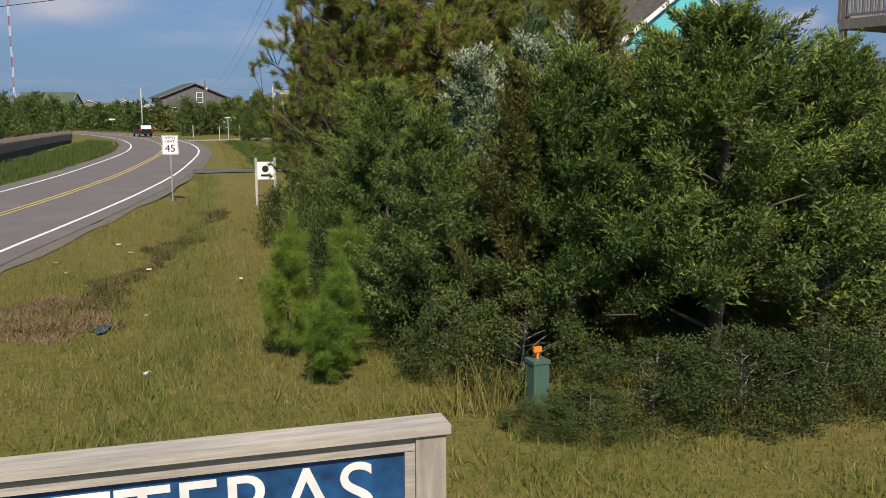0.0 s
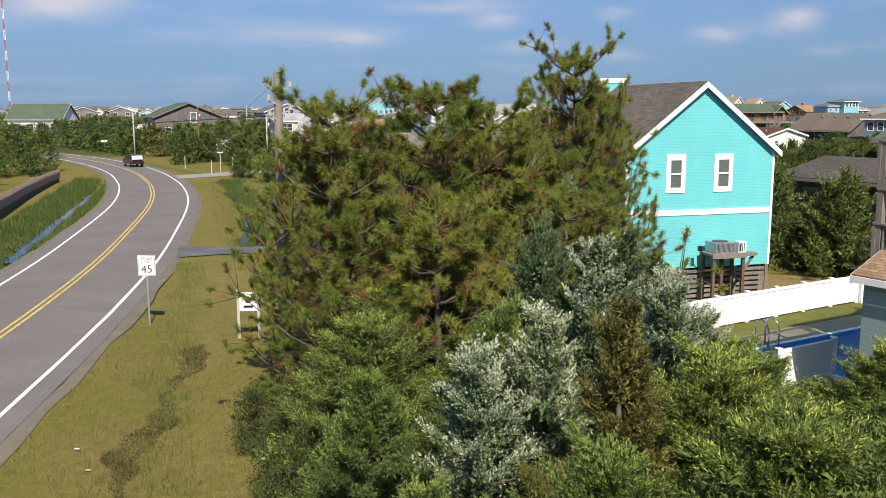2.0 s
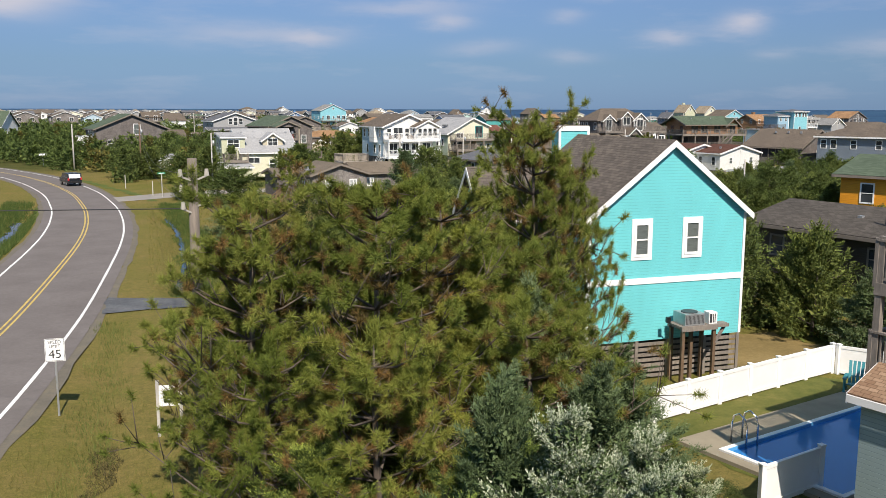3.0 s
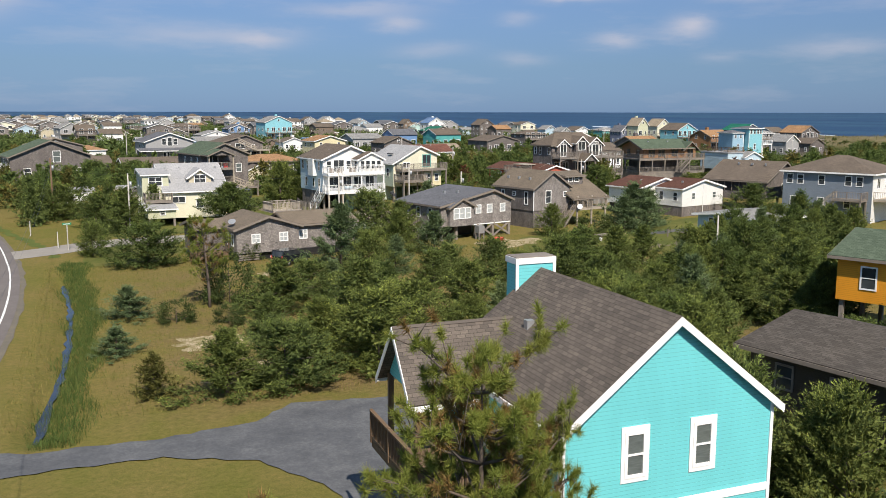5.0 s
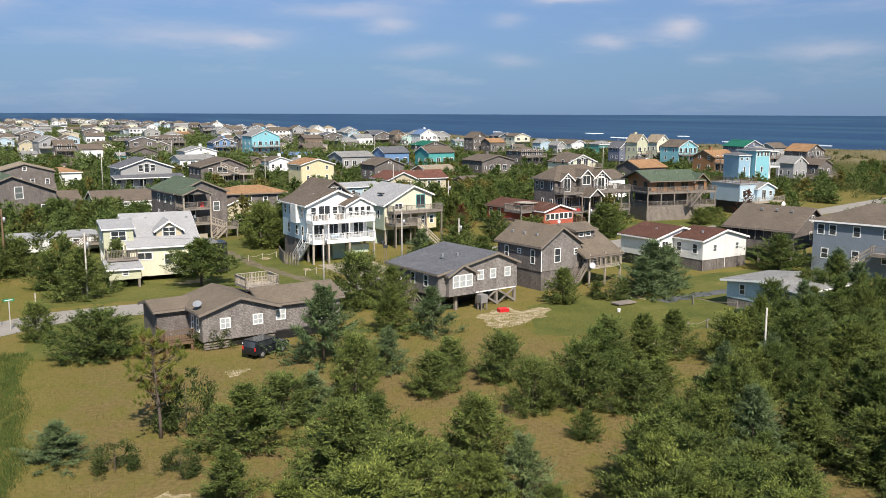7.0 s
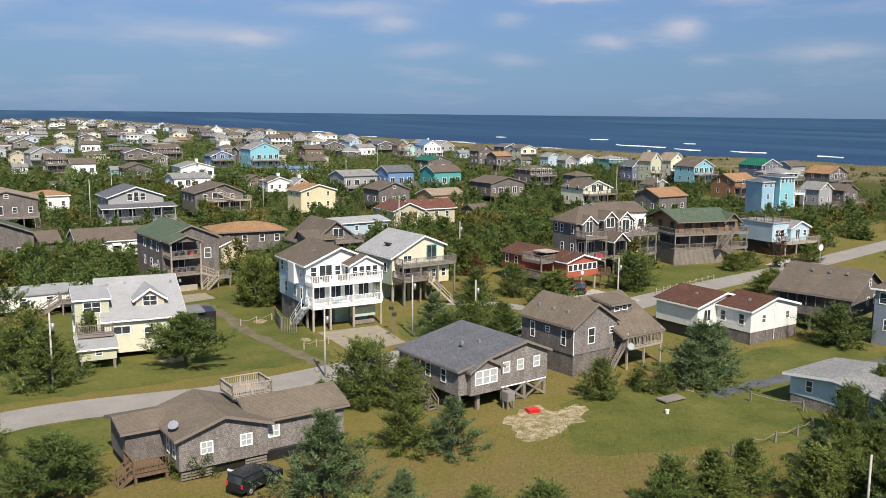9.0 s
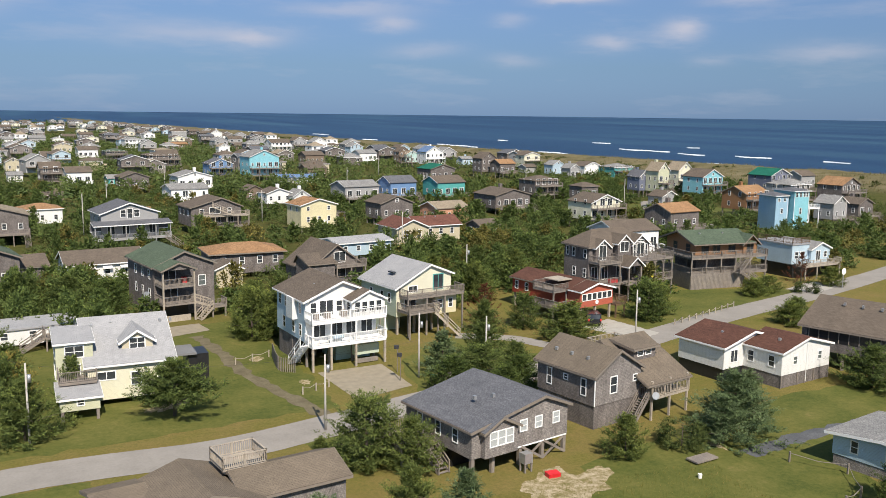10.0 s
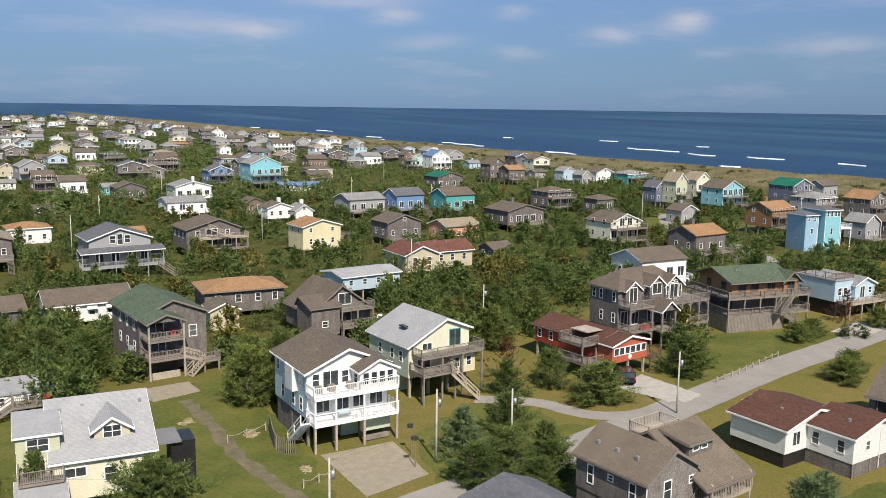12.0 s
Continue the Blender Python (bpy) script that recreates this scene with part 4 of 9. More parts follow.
            s.bar(p - c, p + c, 0.27, 0.04)
        self.part("stairs", s, mat)
        return self

    def vents(self, pts, z):
        for x, y in pts:
            self.box("roof_vent", "metal_grey", x - 0.12, y - 0.12, z - 0.15, x + 0.12, y + 0.12, z + 0.16)
        return self


COLOUR = dict(white="white", cream="cream", yellow="yellow", yellowgreen="yellow-green", paleaqua="pale aqua", paleblue="pale blue", skyblue="sky-blue", blue="blue", aqua="aqua", teal="teal", beige="beige", peach="peach", brown="brown", grey="grey", slate="slate-blue", orangewood="orange-brown wooden", shingle="weathered cedar-shingled", shingle_pale="pale cedar-shingled")
ROOFC = dict(brownroof="brown", tanroof="tan", orangeroof="rusty orange", redroof="dark red", greyroof="grey", slateroof="slate-grey", greenroof="green", tealroof="teal green", blueroof="blue")


def town(x, y, yaw, width, ztop, wall, roof, form, deck, seed=0):
    """A beach house farther off: piles under one or two storeys, windows on the seen sides, sometimes a deck."""
    rnd = random.Random(int(x * 31 + y * 17) + seed)
    w, d = max(5.0, width * 0.74), max(5.5, width * 0.62)
    on = ztop > 5.6
    h = House("%s beach house%s with a %s roof" % (COLOUR[wall], " on timber piles" if on else "", ROOFC[roof]), x, y, yaw, far=True)
    z0 = 0.0 if not on else (2.3 if ztop > 7.6 else 1.6)
    rise = min(2.6, max(0.9, (ztop - z0) * (0.30 if form != "h" else 0.24)))
    ze = ztop - rise
    two = ze - z0 > 4.2
    x0, x1, y0, y1 = -w / 2, w / 2, 0.0, d
    axis = {"g": "y", "s": "x", "h": "x"}[form]
    trim = "trim_white" if wall not in ("shingle", "brown", "orangewood") else "trim_brown"
    h.body(x0, x1, y0, y1, z0, ze, rise, wall, roof, axis, form="hip" if form == "h" else "gable", trim=trim)
    if on:
        h.piles([x0 + 0.3, 0, x1 - 0.3], [y0 + 0.3, (y0 + y1) / 2, y1 - 0.3], z0 - 0.004)
    levels = [z0 + 1.5] + ([z0 + 4.2] if two else [])
    n = max(2, int(w / 2.4))
    for zl in levels:
        for k in range(n):
            u = x0 + w * (k + 0.5) / n
            big = deck and rnd.random() < 0.6
            h.win("f", u, zl - (0.05 if big else 0), 1.6 if big else 0.9, 1.9 if big else 1.25, y0, pane="glass", bars=2 if big else 1)
        for k in range(2):
            h.win("l", y0 + d * (k + 0.6) / 2.3, zl, 0.85, 1.25, x0)
    if form == "g" and rise > 1.6:
        h.win("f", 0, ze + rise * 0.32, 0.9, 0.9, y0)
    if deck:
        dd = 2.2
        for k, zl in enumerate(levels):
            h.deck(x0, x1, y0 - dd, y0 - 0.01, zl - 1.4, "flr", "old_wood" if wall != "white" else "trim_white", gap=0.32, posts=(k == 0), top=(levels[-1] - 0.5 if two else None))
        if z0 > 1:
            h.stairs((x1 - 0.6, y0 - dd, levels[0] - 1.4), (x1 - 0.6, y0 - dd - 2.4, 0), 1.0)
    if rnd.random() < 0.35:
        h.box("chimney", wall, x1 * 0.4, y1 - 0.9, ze, x1 * 0.4 + 0.9, y1 - 0.1, ztop + 0.7)
    return h.ob

# ---- the turquoise house ----
h = House("bright turquoise two-storey beach house on a slatted timber base", 16.4, 30.7, 0, group="")
h.body(0, 6.5, 0, 7.4, 1.5, 6.22, 2.55, "turquoise", "mixroof", "y", over=0.2, thick=0.12)
h.box("trim_board", "trim_white", 0, -0.03, 3.62, 6.5, 0.02, 3.84)
for x in (-0.02, 6.42):
    h.box("corner_board", "trim_white", x, -0.035, 1.5, x + 0.1, 0.03, 6.1)
h.box("corner_board", "trim_white", -0.035, 0.03, 1.5, 0.03, 0.13, 6.1)
for x in (2.12, 4.22):
    h.win("f", x, 5.25, 0.64, 1.24, 0.0, pane="blind")
    s = Shape()
    for x0, z0, x1, z1 in ((-0.42, -0.74, -0.31, 0.76), (0.31, -0.74, 0.42, 0.76), (-0.31, 0.61, 0.31, 0.76), (-0.31, -0.74, 0.31, -0.61)):
        s.box(x + x0, -0.032, 5.25 + z0, x + x1, -0.004, 5.25 + z1)
    h.part("casing", s, "trim_white")
h.win("l", 2.6, 5.1, 0.95, 1.5, 0.0, pane="blind").win("l", 5.2, 5.1, 1.7, 2.0, 0.0, bars=2)
# near-black core stands in for the shade behind the slats
h.box("base_core", "screen_shade_dark", 0.25, 0.25, 0.0, 6.25, 7.1, 1.48)
for k in range(7):
    z = 0.08 + k * 0.2
    h.part("slat", Shape().box(0.08, 0.02, z, 6.42, 0.06, z + 0.12), "old_wood")
    h.part("slat", Shape().box(0.02, 0.1, z, 0.06, 7.3, z + 0.12), "old_wood")
for x in (0.02, 2.0, 3.3, 4.9, 6.36):
    h.part("base_post", Shape().box(x, -0.03, -0.2, x + 0.12, 0.015, 1.5), "old_wood")
# chimney chase behind the far gable
h.part("chimney", Shape().box(2.35, 7.42, 0, 3.75, 8.15, 9.16), "turquoise")
h.part("chimney_trim", Shape().box(2.31, 7.38, 8.96, 3.79, 8.19, 9.16).box(2.31, 7.38, 0, 2.42, 7.42, 8.96).box(3.68, 7.38, 0, 3.79, 7.42, 8.96), "trim_white")
h.part("chimney_cap", Shape().box(2.34, 7.41, 9.16, 3.76, 8.16, 9.19), "old_wood")
# porch wing
h.body(-2.0, 1.4, 4.95, 7.5, 5.72, 5.98, 1.55, "turquoise", "mixroof", "x", over=0.35, thick=0.12)
h.deck(-2.6, -0.02, 2.2, 7.6, 3.6, "fl", "brown_wood", gap=0.14)
for x, y in ((-2.0, 5.0), (-2.0, 7.45), (-0.4, 5.0)):
    h.part("post", Shape().box(x - 0.08, y - 0.08, 3.6, x + 0.08, y + 0.08, 5.75), "brown_wood")
h.stairs((-1.5, 2.2, 3.6), (-1.5, -1.6, 0), 1.1, "brown_wood")
h.part("meter_box", Shape().box(0.1, -0.16, 1.75, 0.38, -0.035, 2.25).box(0.2, -0.1, 0.2, 0.26, -0.04, 1.75), "metal_grey")
h.vents([(1.6, 5.0)], 7.55)
# air conditioner on its stand
ac = thing("air_conditioner", "grey air-conditioning unit on a tall timber stand by the wall", "air conditioner", pose(19.6, 29.55, 0))
part("platform", Shape().box(0, 0, 2.02, 1.5, 0.08, 2.2).box(0, 0.87, 2.02, 1.5, 0.95, 2.2).box(0.0, 0.08, 2.1, 1.5, 0.87, 2.19).box(1.5, 0.1, 2.06, 2.05, 0.5, 2.18), "old_wood", ac)
for x, y in ((0.06, 0.06), (1.36, 0.06), (0.06, 0.8), (1.36, 0.8), (0.7, 0.5)):
    part("leg", Shape().box(x, y, -0.2, x + 0.12, y + 0.12, 2.01), "brown_wood", ac)
part("brace", Shape().bar((1.45, 0.1, 1.5), (2.0, 0.3, 2.06), 0.09), "old_wood", ac)
unit = part("condenser", Shape().box(0.2, 0.12, 2.2, 1.02, 0.9, 2.62), "metal_grey", ac)
part("fan_grille", Shape().tube([(0.61, 0.51, 2.62), (0.61, 0.51, 2.65)], [0.3, 0.3], 20), "metal_dark", unit)
g = Shape()
for k in range(14):
    g.box(0.24 + k * 0.055, 0.105, 2.25, 0.252 + k * 0.055, 0.118, 2.57)
part("fin_grille", g, "metal_dark", unit)
part("small_unit", Shape().box(1.22, 0.15, 2.2, 1.56, 0.5, 2.62), "trim_white", ac)
part("small_grille", Shape().box(1.25, 0.135, 2.25, 1.34, 0.148, 2.57).box(1.38, 0.135, 2.25, 1.41, 0.148, 2.57).box(1.45, 0.135, 2.25, 1.48, 0.148, 2.57), "metal_dark", ac)
part("flood_lamp", Shape().box(-0.3, 0.5, 2.27, -0.15, 0.62, 2.47).bar((-0.22, 0.56, 2.32), (0.02, 0.6, 2.04), 0.03), "plastic_black", ac)

# ---- neighbours in the trees ----
h = House("low dark-brown timber house with a long dark shingle roof", 34.6, 29.0, 12)
h.body(0, 7.2, 0, 13.2, 1.6, 4.2, 0.85, "darkbrown", "darkroof", "y", over=0.5, trim="trim_brown")
h.piles([0.3, 3.6, 6.9], [0.3, 4.5, 9.0, 12.9], 1.59)
h.wins("l", (2.5, 6.0, 9.0, 11.5), 3.05, 0.9, 1.1, 0.0, trim="trim_brown")
h.vents([(1.5, 3.0), (1.7, 5.6), (1.9, 8.2)], 4.62)
h.part("vent_pipe", Shape().tube([(1.2, 6.4, 4.3), (1.2, 6.4, 5.4)], [0.06, 0.06], 8), "metal_dark")
h.deck(-2.4, -0.02, 0.5, 4.0, 1.6, "fl", "old_wood")

h = House("bright orange beach house with a dark green roof", 50.7, 44.0, 25)
h.body(0, 8.0, 0, 9.0, 2.9, 5.65, 1.1, "orange", "greenroof", "y", over=0.45, trim="trim_brown")
h.piles([0.3, 4.0, 7.7], [0.3, 4.5, 8.7], 2.89)
h.wins("l", (1.6, 4.4, 7.2), 4.35, 0.95, 1.4, 0.0).wins("f", (2.0, 5.8), 4.35, 0.95, 1.4, 0.0)
h.vents([(2.2, 5.5)], 6.25)

h = House("weathered grey timber house with stacked open decks", 19.2, 12.0, 15, group="")
h.body(3.4, 9.5, -1.0, 6.4, 0.0, 8.0, 1.6, "shingle", "darkroof", "x", over=0.3, trim="trim_brown")
for z in (3.85, 5.98):
    h.part("deck", Shape().box(0, 0, z - 0.28, 3.4, 7.0, z), "old_wood")
    h.rail((0.05, 0.05), (3.4, 0.05), z, "old_wood", 0.98, 0.12)
    h.rail((0.05, 0.12), (0.05, 7.0), z, "old_wood", 0.98, 0.12)
    h.rail((0.12, 6.95), (3.4, 6.95), z, "old_wood", 0.98, 0.12)
for x, y in ((0.02, 0.02), (0.02, 3.5), (0.02, 6.82), (3.1, 6.82)):
    h.part("post", Shape().box(x, y, -0.2, x + 0.16, y + 0.16, 7.05), "old_wood")
h.wins("l", (2.0, 5.0), 4.9, 1.6, 2.0, 3.4, bars=2)
h.wins("l", (2.0, 5.0), 7.0, 1.2, 1.2, 3.4)

sh = House("small pool house with pale grey-blue siding and a tan shingle roof", 17.3, 15.2, 15, "shed", "pool_house", "")
sh.body(0, 1.9, 0, 2.9, 0.0, 3.72, 0.42, "poolsiding", "shedroof", "y", over=0.22, thick=0.1)

# ---- houses along the side street ----
h = House("three-storey white and pale-blue house on piles with two decks", 35.9, 134.3, 9)
h.body(0, 8.4, 0, 8.5, 2.75, 7.45, 1.75, "white", "brownroof", "y", over=0.4)
h.part("wall", Shape().box(-0.02, 0.02, 2.75, -0.003, 8.48, 7.3), "paleblue")
h.body(4.6, 8.5, -1.9, 0.3, 5.35, 7.35, 0.95, "white", "brownroof", "y", over=0.25)
h.box("bay", "white", -0.6, 2.3, 4.9, -0.02, 4.2, 7.3)
h.box("ground_room", "paleaqua", 4.0, 1.2, 0, 8.2, 8.2, 2.73)
h.box("ground_wall", "shingle", 0.1, 2.2, 0, 0.3, 8.2, 2.73)
# near-black block stands in for the shade under the house
h.box("dark_store", "screen_shade_dark", 0.3, 5.0, 0, 4.0, 8.2, 2.73)
for z in (2.85, 5.4):
    h.part("deck", Shape().box(-0.1, -2.1, z - 0.32, 8.6, -0.01, z), "trim_white")
    h.rail((-0.1, -2.1), (8.6, -2.1), z, "trim_white", 0.95, 0.2)
    h.rail((-0.1, -2.0), (-0.1, -0.05), z, "trim_white", 0.95, 0.2)
    h.rail((8.6, -2.0), (8.6, -0.05), z, "trim_white", 0.95, 0.2)
for x in (0.0, 2.1, 5.0, 8.5):
    h.part("post", Shape().box(x - 0.11, -2.05, -0.2, x + 0.11, -1.83, 2.5), "pale_wood")
    h.part("column", Shape().box(x - 0.08, -2.02, 2.85, x + 0.08, -1.86, 5.08), "trim_white")
h.piles([0.2, 2.8, 5.6, 8.2], [0.3, 4.2], 2.7, "old_wood")
h.wins("f", (0.9, 3.9), 6.45, 0.8, 1.3, 0.0).win("f", 2.4, 6.35, 1.7, 1.8, 0.0, bars=2)
h.wins("f", (5.2, 6.05, 6.9, 7.75), 6.5, 0.75, 1.25, -1.9)
h.win("l", -1.0, 6.5, 0.9, 1.25, 4.6)
for x in (1.6, 3.6, 5.4, 7.2):
    h.win("f", x, 4.0, 1.5, 1.7, 0.0, bars=2)
h.wins("l", (1.4, 5.6, 7.4), 6.3, 0.8, 1.3, -0.02).wins("l", (1.4, 3.4, 6.2), 3.9, 0.8, 1.4, -0.02)
h.box("bench_box", "palegreen", 5.3, -0.9, 0.9, 8.3, -0.3, 2.0).box("bench", "old_wood", 5.4, -1.3, 0.1, 8.0, -0.9, 0.5)
h.stairs((-0.65, -1.2, 2.85), (-0.65, 2.3, 0), 0.9, "trim_white")
h.vents([(2.4, 3.2), (3.1, 5.6)], 8.35)
for x in (0.9, 2.2, 4.1):
    h.box("deck_chair", "old_wood", x - 0.3, -1.0, 5.41, x + 0.3, -0.4, 6.05)
h.box("deck_table", "paleblue", 2.6, -1.6, 3.2, 3.8, -1.0, 3.55)

h = House("pale yellow-green cottage with a large pale grey roof and dormer", 14.2, 128.2, 4)
h.body(0.0, 7.6, 0.0, 9.0, 0.6, 4.1, 3.0, "cream", "palegreyroof", "x", ridge=0.72, over=0.35, trim="trim_white", drop=1.6)
h.body(3.2, 6.0, 1.6, 5.6, 4.3, 5.7, 0.95, "beige", "palegreyroof", "y", over=0.3)
h.win("f", 4.6, 5.35, 1.5, 1.15, 1.6, bars=3)
h.body(-2.6, 0.6, 1.0, 6.6, 0.6, 6.1, 0.5, "yellowgreen", "palegreyroof", "x", ridge=0.85, over=0.2, form="gable")
h.win("f", -1.0, 5.2, 1.7, 1.2, 1.0, bars=3).win("f", -1.0, 3.3, 1.0, 1.5, 1.0, bars=2)
h.wins("l", (2.4, 4.6), 5.0, 0.8, 1.2, -2.6).wins("l", (2.4, 4.6), 2.6, 0.8, 1.2, -2.6)
h.deck(-2.5, 0.7, -1.0, 0.98, 2.9, "flr", "old_wood", posts=False, gap=0.16)
h.body(-2.6, 0.7, -3.4, 0.9, 1.0, 2.2, 0.45, "yellowgreen", "palegreyroof", "x", ridge=0.9, over=0.25)
h.win("f", -0.9, 1.7, 0.7, 0.6, -3.4)
h.piles([-2.4, 0.5], [-3.2], 0.99)
h.box("flat_roof", "palegreyroof", 7.4, 1.0, 3.75, 10.0, 4.4, 3.95)
h.win("f", 1.6, 2.9, 1.7, 0.9, 0.0, bars=2).wins("f", (4.2, 6.6), 2.4, 1.0, 1.3, 0.0)
h.box("storage", "screen_shade_dark", 9.2, 1.4, 0.2, 11.2, 4.2, 3.7)
h.vents([(0.8, 4.9), (2.6, 5.4), (7.2, 5.0), (8.2, 5.0)], 6.55)

h = House("tall weathered shingled house with a green roof and three stacked porches", 22.5, 163.0, 14)
h.body(0.0, 8.2, 0.0, 11.0, 0.2, 7.0, 1.75, "shingle", "greenroof", "y", over=0.35, trim="trim_brown", ridge=0.5)
h.body(0.1, 4.3, -3.3, 0.2, 6.85, 7.0, 0.85, "shingle", "greenroof", "y", over=0.3, trim="trim_brown")
for z in (2.45, 4.75):
    h.part("deck", Shape().box(0.1, -3.3, z - 0.26, 4.3, -0.01, z), "old_wood")
    h.rail((0.15, -3.25), (4.25, -3.25), z, "old_wood")
    h.rail((0.15, -3.2), (0.15, -0.05), z, "old_wood")
    h.rail((4.25, -3.2), (4.25, -0.05), z, "old_wood")
for x in (0.15, 4.25):
    h.part("post", Shape().box(x - 0.1, -3.32, -0.2, x + 0.1, -3.12, 6.9), "pale_wood")
h.box("dark_store", "darkbrown", 0.4, -1.4, 0, 4.0, -0.02, 2.15).box("low_wall", "pale_wood", 0.5, -2.9, 0.0, 3.8, -2.7, 0.8)
h.win("f", 2.0, 5.9, 1.9, 1.95, 0.0, bars=2).win("f", 2.2, 3.5, 1.9, 1.9, 0.0, bars=2)
h.win("f", 6.5, 4.6, 1.05, 1.5, 0.0, pane="blind")
h.wins("l", (1.8, 4.6, 7.5), 5.7, 0.8, 1.3, 0.0).wins("l", (1.8, 4.6, 7.5), 3.2, 0.8, 1.3, 0.0)
h.stairs((4.4, -2.4, 2.45), (6.6, -2.4, 1.5), 1.0, "pale_wood").deck(6.6, 8.6, -3.2, -1.4, 1.5, "fr", "old_wood").stairs((6.5, -3.0, 1.5), (4.6, -3.6, 0.0), 1.0, "pale_wood")
h.part("satellite_dish", Shape().tube([(-0.6, 1.0, 3.2), (-0.75, 0.85, 3.25)], [0.05, 0.38], 14), "metal_grey")
h.box("deck_chair", "plastic_red", 3.3, -1.6, 4.76, 3.9, -1.0, 5.5)

h = House("pale cream gabled beach house on piles with stacked timber decks", 49.6, 144.4, 13)
h.body(0.0, 8.2, 0.0, 8.6, 2.3, 6.05, 2.5, "cream", "palegreyroof", "y", over=0.35, ridge=0.60, drop=1.2)
h.part("wall", Shape().box(-0.02, 0.02, 2.3, -0.003, 8.58, 5.9), "palegreen")
h.piles([0.3, 2.8, 5.4, 7.9], [0.3, 4.2, 8.2], 2.29, "pale_wood")
h.deck(0.4, 8.8, -2.0, -0.01, 4.95, "flr", "old_wood", gap=0.14)
h.deck(0.0, 4.4, -3.0, -0.3, 3.3, "flr", "old_wood", gap=0.14)
h.box("front_room", "yellow", 4.9, -1.2, 2.3, 8.2, 0.0, 4.6)
h.wins("f", (5.7, 7.3), 3.6, 0.75, 1.2, -1.2)
h.win("f", 6.2, 6.2, 1.6, 2.0, 0.0, bars=2, trim="teal").win("f", 2.0, 3.6, 1.8, 2.0, 0.0, bars=2)
h.win("f", 2.4, 5.6, 1.4, 0.9, 0.0, bars=2)
h.wins("l", (1.6, 3.4, 6.0), 4.5, 0.75, 1.3, -0.02)
h.stairs((3.6, -3.0, 3.3), (6.6, -4.2, 0.0), 1.0, "pale_wood")
h.box("lower_store", "palegreen", 0.2, 3.0, 0.0, 2.4, 8.0, 2.28)
h.box("skylight", "glass", 1.35, 3.0, 7.2, 1.85, 4.2, 7.36)

h = House("weathered shingled cottage on braced piles with a slate-grey roof", 40.7, 101.2, 15)
h.body(0.0, 10.0, 0.0, 8.6, 1.55, 3.85, 1.45, "shingle_pale", "slateroof", "y", ridge=0.73, drop=0.35, over=0.3, trim="trim_brown")
h.body(0.9, 4.2, -0.5, 3.0, 1.55, 3.75, 0.85, "shingle_pale", "slateroof", "y", over=0.25, trim="trim_brown")
for x in (1.75, 2.55, 3.35):
    h.win("f", x, 2.95, 0.82, 1.25, -0.5, pane="curtain")
h.wins("f", (5.2, 6.8, 8.7), 3.2, 0.8, 1.0, 0.0, pane="curtain")
h.wins("l", (2.0, 4.2, 6.6), 2.9, 0.75, 1.2, 0.0)
for x in (0.2, 2.2, 5.0, 7.4, 9.8):
    for y in (0.2, 4.3, 8.4):
        h.part("stilt", Shape().box(x - 0.15, y - 0.15, -0.3, x + 0.15, y + 0.15, 1.54), "old_wood")
for a, b in ((5.0, 7.4), (7.4, 9.8)):
    h.part("brace", Shape().bar((a, 0.03, 0.05), (b, 0.03, 1.5), 0.05, 0.2).bar((a, -0.03, 1.5), (b, -0.03, 0.05), 0.05, 0.2), "old_wood")
# dark block puts the shade between the piles into colour
h.box("under_floor", "screen_shade_dark", 0.3, 2.8, 0.02, 6.4, 8.3, 1.5)
h.part("white_band", Shape().box(4.4, -0.04, 1.45, 9.9, -0.005, 1.56), "trim_white")
h.part("heat_pump", Shape().box(4.1, -1.5, 0.7, 4.9, -0.8, 1.5), "metal_grey")
for x, y in ((4.1, -1.5), (4.75, -1.5), (4.1, -0.95), (4.75, -0.95)):
    h.part("stand_leg", Shape().box(x, y, -0.2, x + 0.12, y + 0.12, 0.69), "old_wood")
h.vents([(4.6, 3.0), (3.0, 3.4)], 4.95)
h.deck(-3.2, -0.02, 4.6, 8.6, 1.6, "flb", "old_wood").stairs((-1.0, 4.6, 1.6), (-1.0, 2.0, 0), 1.0)

h = House("weathered shingled house with a tan roof, dormer and screened porch", 55.0, 107.2, 15)
h.body(0.0, 6.0, 0.0, 7.2, 2.1, 4.95, 1.85, "shingle_pale", "cottageroof", "y", over=0.3, trim="trim_brown")
# left wall in a darker shingle, its shade put into the colour
h.part("wall", Shape().box(-0.02, 0.02, 2.1, -0.003, 7.18, 4.85), "shingle")
h.box("lower_wall", "shingle", 0.06, 0.06, 0.0, 5.94, 7.1, 2.09)
h.body(5.6, 11.2, 1.0, 7.4, 2.1, 4.6, 1.75, "shingle", "cottageroof", "x", over=0.3, ridge=0.55, trim="trim_brown", front=2.2)
h.body(6.6, 9.6, 1.4, 4.8, 4.6, 6.0, 0.35, "shingle", "cottageroof", "x", over=0.3, ridge=0.8, trim="trim_brown")
h.wins("f", (7.45, 8.55), 5.55, 0.85, 0.75, 1.4)
h.win("f", 2.4, 3.7, 0.95, 1.6, 0.0).win("f", 5.2, 3.9, 0.6, 0.7, 0.0)
h.wins("l", (1.3, 5.6), 3.6, 0.7, 1.6, -0.02).win("l", 3.5, 4.0, 0.6, 0.6, -0.02)
h.deck(6.0, 11.2, -1.4, 0.98, 2.15, "flr", "pale_wood", gap=0.2, top=3.65)
h.wins("f", (7.4, 9.6), 3.2, 1.6, 1.9, 1.0, bars=2)
h.stairs((5.9, -0.6, 2.15), (3.9, -0.8, 0.0), 0.9)
h.box("corner_board", "trim_white", -0.05, -0.05, 2.1, 0.06, 0.0, 4.9)
